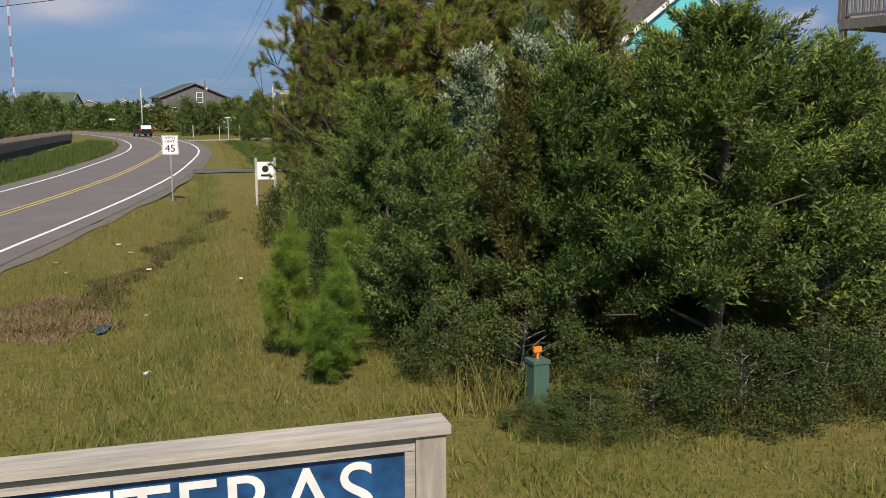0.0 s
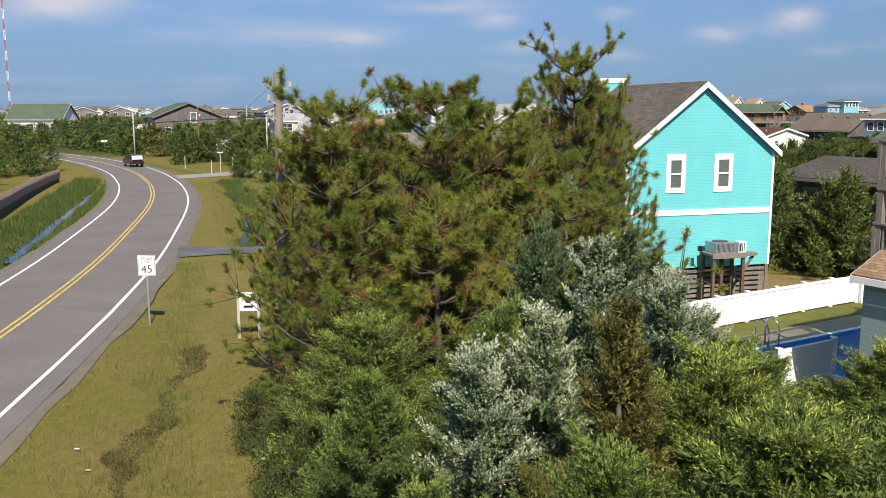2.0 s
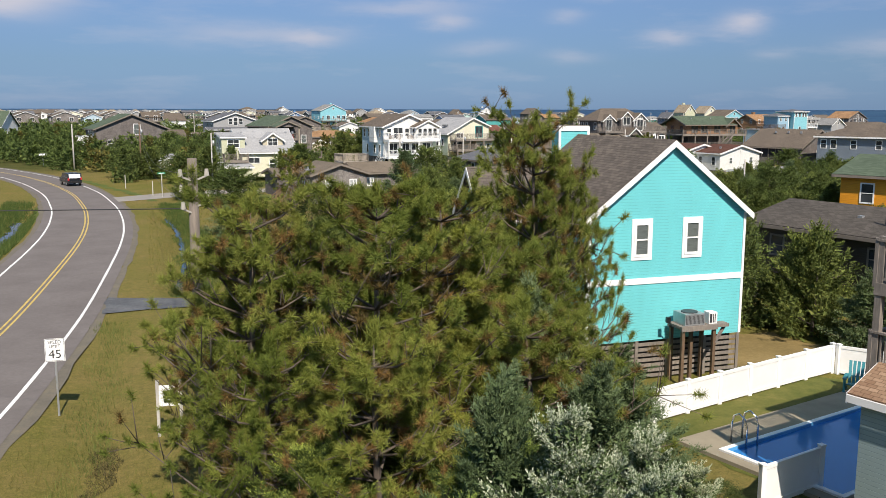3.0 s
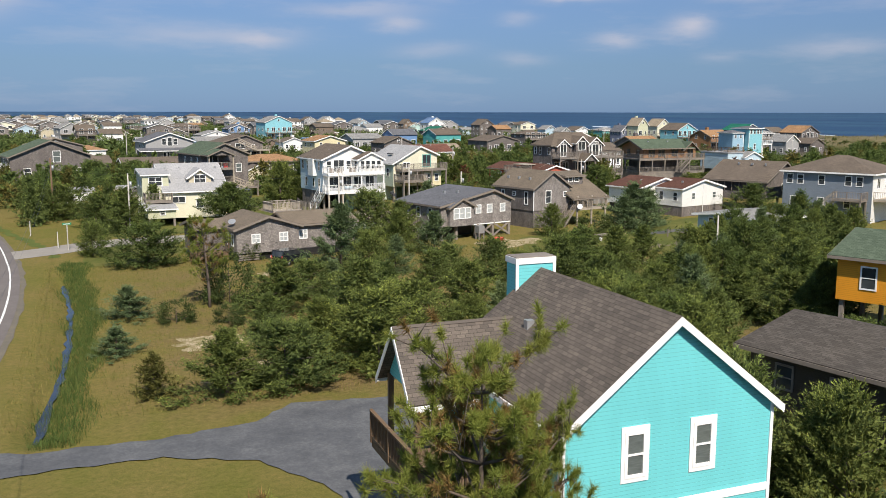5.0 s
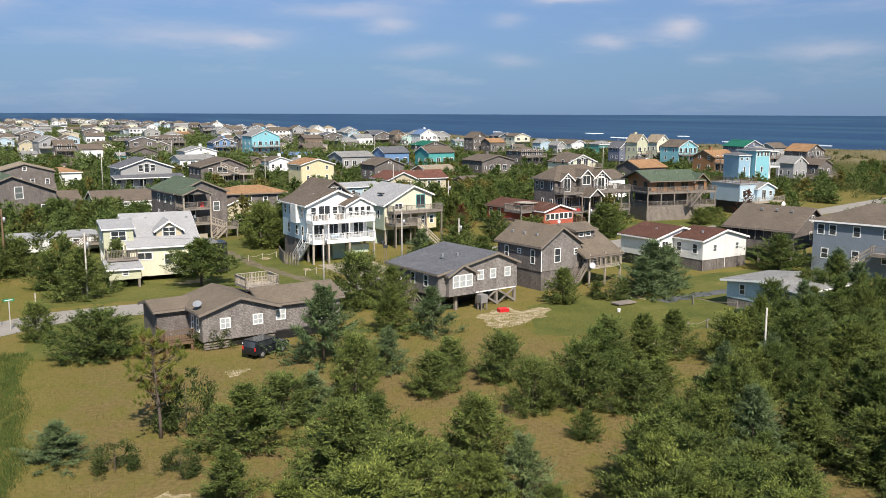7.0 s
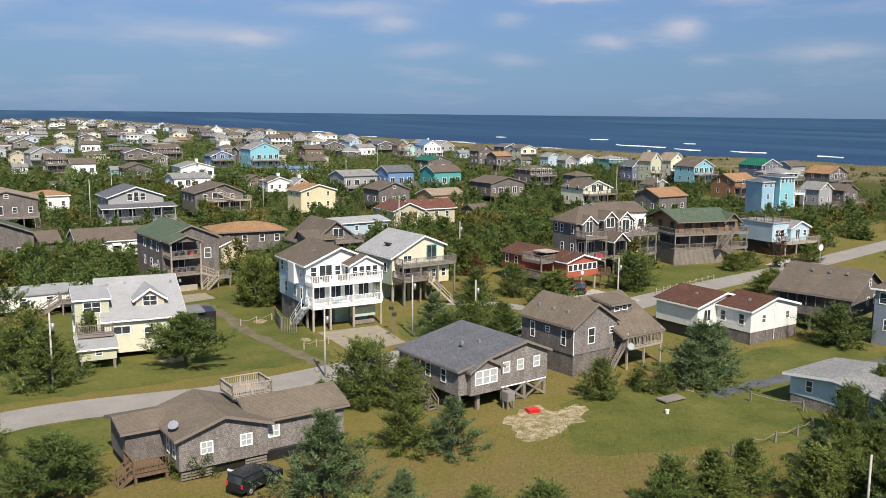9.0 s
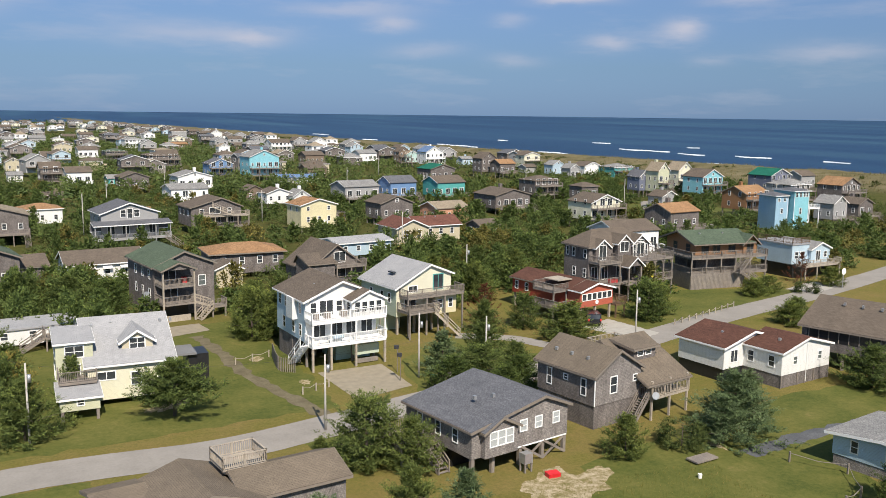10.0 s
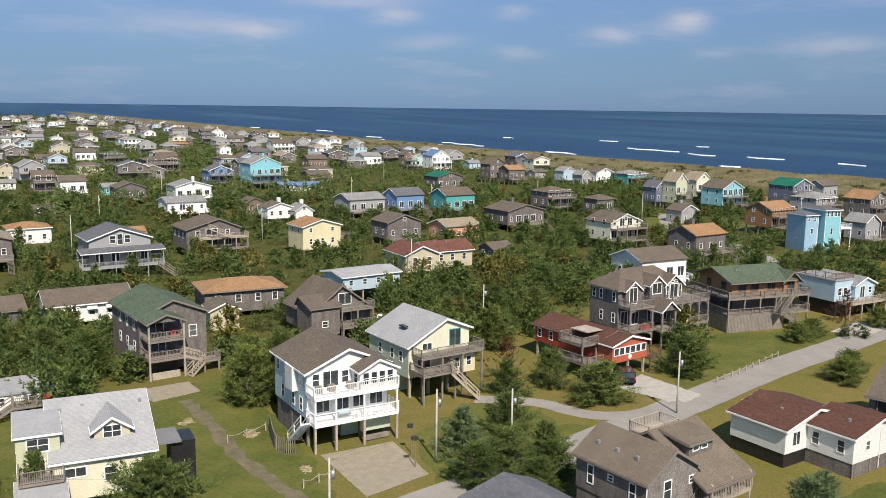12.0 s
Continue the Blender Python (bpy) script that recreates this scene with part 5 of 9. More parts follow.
h.deck(9.0, 13.0, 7.4, 9.6, 4.0, "flrb", "pale_wood", gap=0.2)
h.box("screen_room", "screen_shade_dark", 9.6, 7.5, 2.0, 12.4, 9.4, 3.7)
h.vents([(1.2, 2.0), (1.2, 4.0), (1.2, 6.0), (8.0, 4.4)], 5.85)
h.part("satellite_dish", Shape().tube([(6.2, -1.6, 2.4), (6.1, -1.75, 2.45)], [0.05, 0.34], 14), "metal_grey")

h = House("low shingled cottage with a long brown roof and small windows", 18.0, 95.2, 12)
h.body(0.0, 6.3, 0.0, 6.2, 0.75, 3.2, 1.0, "shingle_pale", "cottageroof", "y", over=0.35, trim="trim_brown")
h.body(5.6, 12.6, 0.6, 5.4, 0.75, 3.2, 0.9, "shingle_pale", "cottageroof", "x", over=0.35, trim="trim_brown")
h.body(-2.6, 0.2, 3.4, 7.2, 0.75, 3.1, 0.5, "shingle", "cottageroof", "x", over=0.35, trim="trim_brown")
h.wins("f", (1.9, 4.7), 2.1, 0.9, 0.9, 0.0, bars=3, pane="curtain").win("f", 7.0, 2.1, 0.9, 0.95, 0.6, bars=3, pane="curtain")
for x in (1.15, 2.65, 3.95, 5.45):
    h.box("shutter", "shingle_pale", x - 0.14, -0.04, 1.6, x + 0.14, -0.005, 2.6)
h.wins("l", (1.0, 2.3), 2.0, 0.6, 1.2, 0.0)
# crawl-space shade made as a near-black block
h.box("under_floor", "screen_shade_dark", 0.3, 0.3, 0.02, 12.2, 5.2, 0.74)
for z in (0.1, 0.3, 0.5):
    h.part("slat", Shape().box(0.1, -0.02, z, 2.2, 0.02, z + 0.13), "old_wood")
    h.part("slat", Shape().box(4.6, -0.02, z, 6.2, 0.02, z + 0.13), "old_wood")
h.deck(-2.7, -0.4, 1.0, 3.3, 0.8, "fl", "brown_wood").stairs((-2.7, 1.6, 0.8), (-3.7, 1.6, 0), 0.9, "brown_wood")
h.part("roof_deck", Shape().box(5.0, 3.2, 4.0, 8.0, 5.6, 4.12), "pale_wood")
for a, b in (((5.0, 3.2), (8.0, 3.2)), ((5.0, 3.2), (5.0, 5.6)), ((8.0, 3.2), (8.0, 5.6)), ((5.0, 5.6), (8.0, 5.6))):
    h.rail(a, b, 4.12, "pale_wood", 0.85, 0.14)
h.part("satellite_dish", Shape().tube([(0.1, 1.2, 3.5), (0.0, 1.05, 3.75)], [0.06, 0.36], 16), "metal_grey")
h.part("pipe", Shape().bar((3.2, -0.3, 0.35), (3.9, -1.1, 0.1), 0.1), "trim_white")

h = House("long red timber house on piles with a brown roof", 74.6, 142.6, 15)
h.body(0.0, 6.2, 2.4, 13.5, 2.0, 4.3, 0.95, "red", "darkredroof", "y", over=0.35, trim="trim_brown")
h.body(0.0, 6.2, 0.0, 2.4, 2.0, 4.3, 0.85, "brightred", "darkredroof", "y", over=0.3)
for k in range(6):
    h.win("f", 0.7 + k * 0.96, 3.35, 0.9, 1.0, 0.0, bars=0)
h.wins("l", (10.5, 12.6), 3.2, 0.7, 1.2, 0.0)
h.piles([0.3, 3.1, 5.9], [0.3, 4.6, 9.0, 13.2], 1.99, "pale_wood")
h.deck(-2.6, -0.02, 2.4, 6.4, 4.1, "flb", "old_wood", gap=0.14).deck(-2.6, -0.02, 1.4, 6.4, 1.9, "fl", "old_wood")
h.box("roof_deck_floor", "pale_wood", -0.6, 3.6, 5.1, 2.0, 6.4, 5.22)
h.deck(6.25, 8.2, -0.6, 3.0, 1.9, "fr", "brown_wood")
h.part("emblem", Shape().tube([(3.1, -0.06, 2.5), (3.1, -0.01, 2.5)], [0.3, 0.3], 14), "trim_white")

h = House("large three-storey shingled house with dormers and arched porches", 83.2, 155.0, 9.7)
h.body(0.0, 11.8, 0.0, 5.6, 2.6, 8.0, 2.2, "shingle", "brownroof", "x", over=0.4, trim="trim_brown", form="hip")
for x0, w, y, z, rise in ((0.9, 2.7, -0.5, 8.0, 1.05), (4.8, 2.6, -1.0, 8.5, 1.1), (8.0, 3.5, -0.6, 8.0, 1.35)):
    h.body(x0, x0 + w, y, 2.9, 5.8, z, rise, "shingle", "brownroof", "y", over=0.28)
h.win("f", 2.25, 7.05, 1.5, 2.3, -0.5, bars=2).win("f", 2.25, 8.35, 1.2, 0.4, -0.5, bars=2)
h.win("f", 6.1, 7.8, 1.8, 1.6, -1.0, bars=2)
h.win("f", 9.75, 7.0, 1.6, 2.2, -0.6, bars=2).wins("f", (8.55, 10.95), 7.0, 0.55, 1.9, -0.6).win("f", 9.75, 8.4, 1.4, 0.4, -0.6, bars=2)
h.wins("l", (0.8, 3.4, 4.8), 6.9, 0.7, 1.4, 0.0).wins("l", (0.8, 3.2), 4.0, 0.7, 1.4, 0.0)
h.wins("f", (1.2, 3.2, 8.6, 10.6), 3.9, 1.3, 2.1, 0.0, bars=2).win("f", 6.1, 4.0, 1.2, 2.2, 0.0, bars=2)
h.piles([0.3, 3.6, 7.0, 11.5], [0.3, 2.9, 5.3], 2.59)
for z in (2.6, 5.8):
    h.deck(0.0, 4.4, -2.4, -0.01, z, "flr", "old_wood", gap=0.16, posts=False)
    h.deck(7.6, 14.8, -2.6, -0.01, z, "flr", "old_wood", gap=0.16, posts=False)
    h.deck(11.85, 14.8, 0.02, 5.2, z, "rb", "old_wood", gap=0.16, posts=False)
for x, y in ((0.1, -2.36), (4.1, -2.36), (7.7, -2.56), (9.4, -2.56), (11.1, -2.56), (12.8, -2.56), (14.6, -2.56), (14.6, 1.2), (14.6, 5.0)):
    h.part("post", Shape().box(x, y, -0.2, x + 0.18, y + 0.18, 5.55), "old_wood")
for y, spans in ((-2.44, ((7.88, 9.4), (9.58, 11.1), (11.28, 12.8), (12.98, 14.6))), (-2.26, ((0.28, 4.1),))):
    for x0, x1 in spans:
        for z in (2.34, 5.54):
            c, r = (x0 + x1) / 2, (x1 - x0) / 2
            curve = [(c + r * math.cos(math.pi * k / 8), z - 0.62 + 0.5 * math.sin(math.pi * k / 8)) for k in range(9)]
            h.part("porch_arch", Shape().prism([(x0, z), (x1, z)] + curve, "y", y, y + 0.06), "old_wood")
h.body(4.7, 7.5, -3.6, -1.05, 5.2, 5.4, 1.15, "shingle", "brownroof", "y", over=0.3)
for x in (4.8, 7.2):
    h.part("post", Shape().box(x, -3.55, -0.2, x + 0.22, -3.33, 5.2), "old_wood")
h.part("landing", Shape().box(4.45, -3.5, 2.36, 7.55, -0.02, 2.6), "old_wood")
h.stairs((6.6, -3.5, 2.6), (8.2, -7.4, 0), 1.4)
h.box("yellow_float", "plastic_yellow", 9.7, -2.72, 3.0, 10.6, -2.66, 3.6, "bright yellow float hung on the porch rail")
h.box("porch_bench", "plastic_red", 2.4, -2.1, 2.62, 4.0, -1.7, 3.2, "rust-red bench on the porch")
h.vents([(2.0, 2.6), (7.6, 2.2), (6.9, 3.2), (4.4, 3.4)], 9.0)

h = House("brown timber house with a green roof and two decks all round", 104.6, 158.6, -2)
h.body(0.6, 10.6, 0.0, 8.0, 5.1, 7.3, 1.35, "orangewood", "greenroof", "x", over=1.0, trim="trim_brown")
h.body(9.6, 12.2, -0.4, 5.0, 5.1, 7.1, 1.15, "orangewood", "greenroof", "y", over=0.6, trim="trim_brown")
for z in (2.5, 5.05):
    h.deck(-1.6, 13.0, -2.2, 8.2, z, "flr", "old_wood", gap=0.18, posts=False, thick=0.28)
for x in (-1.5, 1.3, 4.1, 6.9, 9.7, 12.8):
    for y in (-2.15, 3.0, 8.0):
        h.part("post", Shape().box(x - 0.1, y, -0.2, x + 0.1, y + 0.2, 5.9), "old_wood")
for k in range(40):
    h.part("plank", Shape().box(-1.6 + k * 0.25, -2.25, 0.0, -1.6 + k * 0.25 + 0.225, -2.2, 2.2), "old_wood")
for k in range(36):
    h.part("plank", Shape().box(-1.65, -2.1 + k * 0.25, 0.0, -1.6, -2.1 + k * 0.25 + 0.225, 2.2), "old_wood")
h.box("lower_store", "shingle", 1.6, 1.0, 0.0, 9.6, 7.0, 4.76)
h.wins("f", (2.4, 4.6, 7.6), 6.1, 1.5, 1.6, 0.0, bars=2, trim="brown_wood").win("f", 10.9, 6.0, 1.4, 1.7, -0.4, bars=2, trim="brown_wood").wins("l", (2.0, 5.5), 6.1, 1.2, 1.3, 0.6, trim="brown_wood")
h.stairs((9.4, -2.3, 5.05), (6.2, -3.4, 2.5), 1.1).stairs((8.0, -2.4, 2.5), (10.6, -5.2, 0), 1.1)
h.vents([(3.0, 2.5), (7.4, 2.4)], 8.2)

h = House("sky-blue house with a rooftop deck on a low dark base", 126.0, 158.8, 8)
h.body(0.0, 4.4, 0.6, 8.0, 2.4, 5.8, 0.12, "paleblue", "palegreyroof", "x", form="flat", over=0.15)
h.body(4.2, 9.2, 0.0, 7.6, 2.4, 4.9, 1.05, "paleblue", "greyroof", "y", over=0.3)
h.rail((0, 0.6), (4.4, 0.6), 5.95, "brown_wood").rail((0, 0.6), (0, 8), 5.95, "brown_wood")
h.deck(0.5, 9.6, -2.0, -0.01, 2.4, "flr", "pale_wood", gap=0.2)
h.wins("f", (1.2, 2.6), 3.9, 1.0, 1.3, 0.6).win("f", 6.0, 3.6, 1.2, 1.9, 0.0, bars=2).win("f", 7.9, 3.8, 0.9, 1.1, 0.0)
# the shaded space below the floor, made as a near-black block
h.box("lower_store", "screen_shade_dark", 0.4, 0.6, 0.0, 8.8, 7.4, 2.38)

h = House("white cottage on a lattice base with a dark red-brown roof", 79.2, 110.9, 12)
h.body(0.0, 8.2, 0.0, 4.8, 1.35, 3.85, 1.05, "white", "darkredroof", "y", over=0.3)
h.body(-3.2, 5.8, 4.6, 10.6, 1.35, 3.8, 1.15, "white", "darkredroof", "y", over=0.35)
# front base is lattice; the rear near-black block stands in for shade
h.box("lattice", "shingle", 0.06, 0.06, 0.0, 8.14, 4.7, 1.34).box("lattice", "screen_shade_dark", -3.1, 4.75, 0.0, 5.7, 10.5, 1.34)
for x in (0.02, 2.7, 4.0, 5.5, 8.06):
    h.part("base_post", Shape().box(x, -0.03, -0.1, x + 0.12, 0.05, 1.34), "old_wood")
h.wins("f", (2.2, 6.4), 2.7, 0.75, 0.95, 0.0, pane="blind")
h.wins("l", (1.2, 3.7), 2.65, 0.8, 1.25, 0.0)
h.part("down_pipe", Shape().bar((4.1, -0.05, 0.2), (4.1, -0.05, 4.2), 0.06), "trim_white")
h.wins("f", (-1.6,), 2.6, 1.2, 1.4, 4.6, bars=2)
h.vents([(2.0, 1.8), (-0.6, 7.0), (0.2, 8.8)], 4.5)

h = House("weathered shingled house with a broad brown roof and screened side porch", 92.0, 109.6, 24)
h.body(0.0, 9.2, 0.0, 9.0, 1.9, 4.6, 2.4, "shingle", "brownroof", "y", over=0.4, ridge=0.62, drop=0.6, trim="trim_brown")
h.piles([0.3, 4.6, 8.9], [0.3, 4.5, 8.7], 1.89)
h.box("screen_porch", "screen_shade_dark", -0.03, 0.6, 3.0, -0.004, 8.4, 4.4)
for k in range(8):
    h.part("mullion", Shape().box(-0.07, 0.6 + k * 1.08, 3.0, -0.03, 0.7 + k * 1.08, 4.4), "old_wood")
h.wins("f", (5.4, 7.6), 3.4, 0.8, 1.1, 0.0).win("f", 5.8, 5.6, 0.7, 0.9, 0.0)
h.vents([(4.0, 2.0), (4.0, 4.0), (4.0, 6.0)], 6.6)
h.box("air_unit", "concrete_pale", 9.0, -0.9, 1.2, 9.8, -0.1, 1.9)

h = House("large grey-sided house with a brown hip roof and white front wall", 97.2, 96.4, 24)
h.body(0.0, 10.0, 0.0, 11.5, 0.0, 6.3, 2.0, "bluegrey", "brownroof", "y", over=0.45, form="hip")
h.part("wall", Shape().box(0.02, -0.02, 0.0, 9.98, -0.003, 6.1), "white")
h.wins("l", (1.6, 3.0, 6.4, 9.2, 10.6), 5.2, 0.9, 1.3, 0.0).wins("l", (3.0, 6.4, 10.0), 2.3, 0.9, 1.3, 0.0)
h.wins("f", (2.0, 5.0, 8.0), 5.0, 1.2, 1.4, -0.02, bars=2)
h.deck(-2.2, -0.02, 0.5, 4.0, 3.0, "fl", "old_wood", gap=0.2).stairs((-1.4, 4.0, 3.0), (-1.4, 7.6, 0), 1.0, "pale_wood")
h.deck(0.5, 9.5, -2.6, -0.05, 3.0, "flr", "pale_wood", gap=0.2)

h = House("low pale-blue cottage with a nearly flat grey roof", 71.0, 86.2, 14)
h.body(0.0, 7.2, 0.0, 8.2, 0.9, 2.75, 0.45, "paleblue", "greyroof", "x", over=0.5, ridge=0.5)
h.wins("l", (1.5, 3.6, 6.4), 1.9, 0.7, 1.1, 0.0).wins("f", (1.8, 5.0), 1.9, 0.9, 1.1, 0.0)
h.box("lattice", "shingle_pale", 0.05, 0.05, 0.0, 7.1, 8.1, 0.89)

h = House("weathered A-frame shingled house with large gable windows", 45.0, 170.5, 12)
h.body(0.0, 9.0, 0.0, 8.5, 1.2, 4.3, 3.3, "shingle", "brownroof", "y", over=0.4, trim="trim_brown")
h.body(-0.8, 3.4, -1.6, 3.0, 1.2, 5.2, 1.0, "shingle", "brownroof", "x", over=0.3, ridge=0.8, trim="trim_brown")
h.win("f", 5.0, 5.6, 2.0, 1.7, 0.0, bars=2).win("f", 5.0, 3.2, 2.0, 1.9, 0.0, bars=2).win("f", 1.2, 2.8, 0.9, 0.9, -1.6)
h.deck(3.6, 8.6, -1.8, -0.01, 4.4, "flr", "old_wood", gap=0.16).deck(3.6, 9.4, -2.2, -0.01, 2.1, "flr", "old_wood", gap=0.16)
h.part("satellite_dish", Shape().tube([(9.3, -2.3, 3.0), (9.2, -2.45, 3.05)], [0.05, 0.42], 14), "trim_white")

h = House("small pale-blue house on tall braced stilts with a white roof", 60.0, 192.6, 14)
h.body(-5.0, 5.8, 0.0, 7.0, 2.2, 4.6, 0.6, "paleblue", "palegreyroof", "x", over=0.35)
h.piles([-4.6, -1.2, 2.2, 5.5], [0.3, 6.7], 2.19, "pale_wood")
h.wins("f", (-3.6, -1.0, 1.6, 4.2), 3.5, 0.8, 1.0, 0.0)

h = House("low shingled house with a broad rusty-orange hip roof", 33.0, 188.0, 4)
h.body(0.0, 12.0, 0.0, 8.0, 0.9, 4.3, 1.2, "shingle", "orangeroof", "x", over=0.5, form="hip", trim="trim_brown")
h.wins("f", (2.0, 5.0, 8.0, 10.6), 3.0, 0.9, 1.3, 0.0)
h.box("annex", "beige", -0.5, -6.5, 0, 3.6, -2.0, 2.6)
h.body(-0.5, 3.6, -6.5, -2.0, 2.6, 3.0, 0.9, "beige", "brownroof", "y", over=0.3)

h = House("long white cottage with a brown roof and striped awnings", 11.5, 188.5, 10)
h.body(0.0, 11.5, 0.0, 7.5, 0.8, 3.6, 1.6, "white", "brownroof", "x", over=0.4)
h.wins("f", (1.6, 3.6, 6.0, 8.6), 2.3, 0.9, 1.2, 0.0)
for x in (1.6, 3.6, 6.0, 8.6):
    h.part("awning", Shape().prism([(-0.7, 2.75), (0.0, 3.15), (0.0, 3.05), (-0.7, 2.65)], "x", x - 0.7, x + 0.7), "trim_white")

h = House("grey gabled house with an arched window and a wrap-round porch", 17.3, 226.0, 12)
h.body(0.0, 11.0, 0.0, 9.0, 2.3, 7.2, 1.9, "grey", "slateroof", "y", over=0.4)
h.body(-1.8, 12.8, -2.4, 0.3, 5.0, 5.1, 0.55, "grey", "slateroof", "x", over=0.2, ridge=0.97, walls=False)
for x in (4.2, 5.5, 6.8):
    h.win("f", x, 7.0, 1.1, 1.5 if x != 5.5 else 2.0, 0.0)
h.deck(-1.8, 12.8, -2.4, -0.01, 2.3, "flr", "grey", gap=0.25, top=5.0)
h.piles([0.3, 4.0, 7.5, 10.7], [0.3, 4.5, 8.7], 2.29)
h.wins("f", (1.8, 4.6, 7.6, 9.8), 3.8, 1.5, 1.8, 0.0, bars=2).wins("l", (2.0, 5.0), 6.0, 0.8, 1.2, 0.0)
h.stairs((11.8, -2.4, 2.3), (14.5, -4.2, 0), 1.2)

h = House("weathered shingled house with pale timber decks and stairs", 36.0, 243.0, 12)
h.body(0.0, 11.5, 0.0, 9.0, 1.8, 6.1, 1.9, "shingle", "brownroof", "y", over=0.4, ridge=0.6, trim="trim_brown")
h.deck(2.0, 12.5, -2.4, -0.01, 4.2, "flr", "pale_wood", gap=0.25).deck(2.0, 12.5, -2.4, -0.01, 1.8, "flr", "old_wood", gap=0.25)
h.win("f", 5.4, 5.2, 2.6, 1.5, 0.0, bars=2).wins("f", (2.4, 8.8), 5.0, 1.0, 1.3, 0.0).wins("f", (3.0, 6.0, 9.0), 3.0, 1.4, 1.7, 0.0, bars=2)
h.wins("l", (2.0, 5.0, 7.5), 4.6, 0.8, 1.2, 0.0)
h.stairs((4.0, -2.5, 6.4), (8.5, -2.9, 4.2), 1.0, "pale_wood")

h = House("yellow two-storey house with a rusty-orange roof", 59.2, 237.8, 14)
h.body(0.0, 9.0, 0.0, 7.0, 1.4, 6.5, 1.3, "yellow", "orangeroof", "y", over=0.35)
h.wins("f", (1.8, 7.0), 5.6, 0.8, 1.0, 0.0).wins("f", (1.8, 4.6, 7.0), 3.2, 0.8, 1.2, 0.0).wins("l", (2.0, 5.0), 5.4, 0.8, 1.0, 0.0)
h.deck(3.6, 5.8, -1.6, -0.01, 2.0, "flr", "trim_white").deck(9.0, 11.5, 0.0, 4.0, 3.4, "flr", "old_wood")
h.piles([0.3, 4.5, 8.7], [0.3], 1.39)

h = House("beige cottage with a dark red roof and several gables", 71.8, 208.6, 8)
h.body(0.0, 7.0, 0.0, 8.5, 1.2, 4.6, 1.5, "beige", "redroof", "y", over=0.4)
h.body(5.5, 15.5, 1.6, 8.0, 1.2, 4.6, 1.5, "beige", "redroof", "x", over=0.4)
h.wins("f", (2.0, 5.0), 3.2, 1.0, 1.6, 0.0).wins("f", (8.5, 11.0, 13.6), 3.2, 0.9, 1.3, 1.6)
h.vents([(8.5, 4.2), (11, 4.2)], 5.9)

h = House("shingled house with a green roof and a white window bay", -7.0, 178.0, 14)
h.body(0.0, 13.0, 0.0, 9.0, 1.8, 6.4, 2.6, "shingle", "greenroof", "y", over=0.45, trim="trim_brown")
h.win("f", 7.4, 6.2, 1.3, 2.0, 0.0, pane="blind").win("f", 11.0, 3.6, 0.9, 1.2, 0.0).win("f", 2.6, 3.6, 1.2, 1.4, 0.0)
h.deck(-2.2, -0.02, 0.5, 7.0, 4.0, "flb", "trim_white").wins("l", (2.0, 4.0, 6.0), 5.2, 0.9, 1.4, 0.0)
h.body(13.0, 17.0, 1.5, 7.5, 1.8, 4.6, 1.3, "shingle", "brownroof", "x", over=0.3, trim="trim_brown")

h = House("pale flat-roofed trailer home with a small deck", 6.5, 152.0, 10, "house", "trailer_home")
h.body(-6.0, 7.0, 0.0, 5.5, 0.6, 2.5, 0.1, "white", "palegreyroof", "x", form="flat", over=0.2)
h.wins("f", (-4.0, -1.0, 2.0, 5.0), 1.7, 0.9, 0.9, 0.0)
h.deck(3.0, 7.2, -2.2, -0.02, 1.6, "flr", "old_wood").stairs((3.0, -1.4, 1.6), (0.4, -1.4, 0), 1.0)
h.box("deck_chair", "plastic_red", 5.9, -1.6, 1.61, 6.6, -0.9, 2.4)

h = House("blue three-part tower house with grey roofs", 170.0, 211.0, 2)
h.body(0.0, 4.0, 0.8, 6.5, 0.0, 8.4, 0.7, "skyblue", "slateroof", "x", form="hip", over=0.4)
h.body(4.2, 9.0, -0.8, 6.0, 0.0, 9.6, 0.6, "aqua", "slateroof", "x", form="hip", over=0.4)
for x, y in ((3.7, 0.74), (4.2, -0.86), (8.85, -0.86)):
    h.box("corner_board", "trim_white", x, y, 0.0, x + 0.15, y + 0.05, 8.3)
h.wins("f", (1.0, 2.8), 7.3, 0.8, 0.9, 0.8).win("f", 2.0, 4.6, 0.8, 1.3, 0.8).wins("f", (5.0, 6.2, 7.4, 8.3), 8.6, 0.8, 1.2, -0.8).wins("f", (6.4,), 4.6, 0.8, 1.6, -0.8)
h.deck(9.1, 12.5, -1.0, 4.0, 5.2, "flr", "trim_white", gap=0.25)

h = House("green-roofed white shop with white letters on its roof", -54.0, 294.0, -20, "shop", "shop")
h.body(0.0, 17.0, 0.0, 10.0, 0.0, 5.2, 4.2, "white", "greenroof", "x", over=0.6)
h.wins("f", (3, 7, 11, 14.5), 2.6, 2.0, 1.8, 0.0)

# ---- the rest of the town ----
town(-12, 446, 12, 8.2, 7.1, "beige", "brownroof", "g", 0)
town(-9, 407, 12, 6.4, 3.7, "white", "greyroof", "s", 0)
town(4, 377, 12, 9.0, 8.9, "shingle", "brownroof", "s", 1)
town(13, 374, 12, 11.1, 7.3, "white", "brownroof", "s", 1)
town(25, 380, 12, 7.1, 4.0, "teal", "greyroof", "s", 0)
town(30, 350, 12, 12.2, 6.9, "shingle", "brownroof", "g", 1)
town(49, 349, 12, 15.7, 7.0, "white", "greyroof", "g", 1)
town(64, 395, 12, 12.6, 8.7, "blue", "slateroof", "g", 1)
town(80, 391, 12, 16.5, 12.1, "aqua", "greyroof", "g", 1)
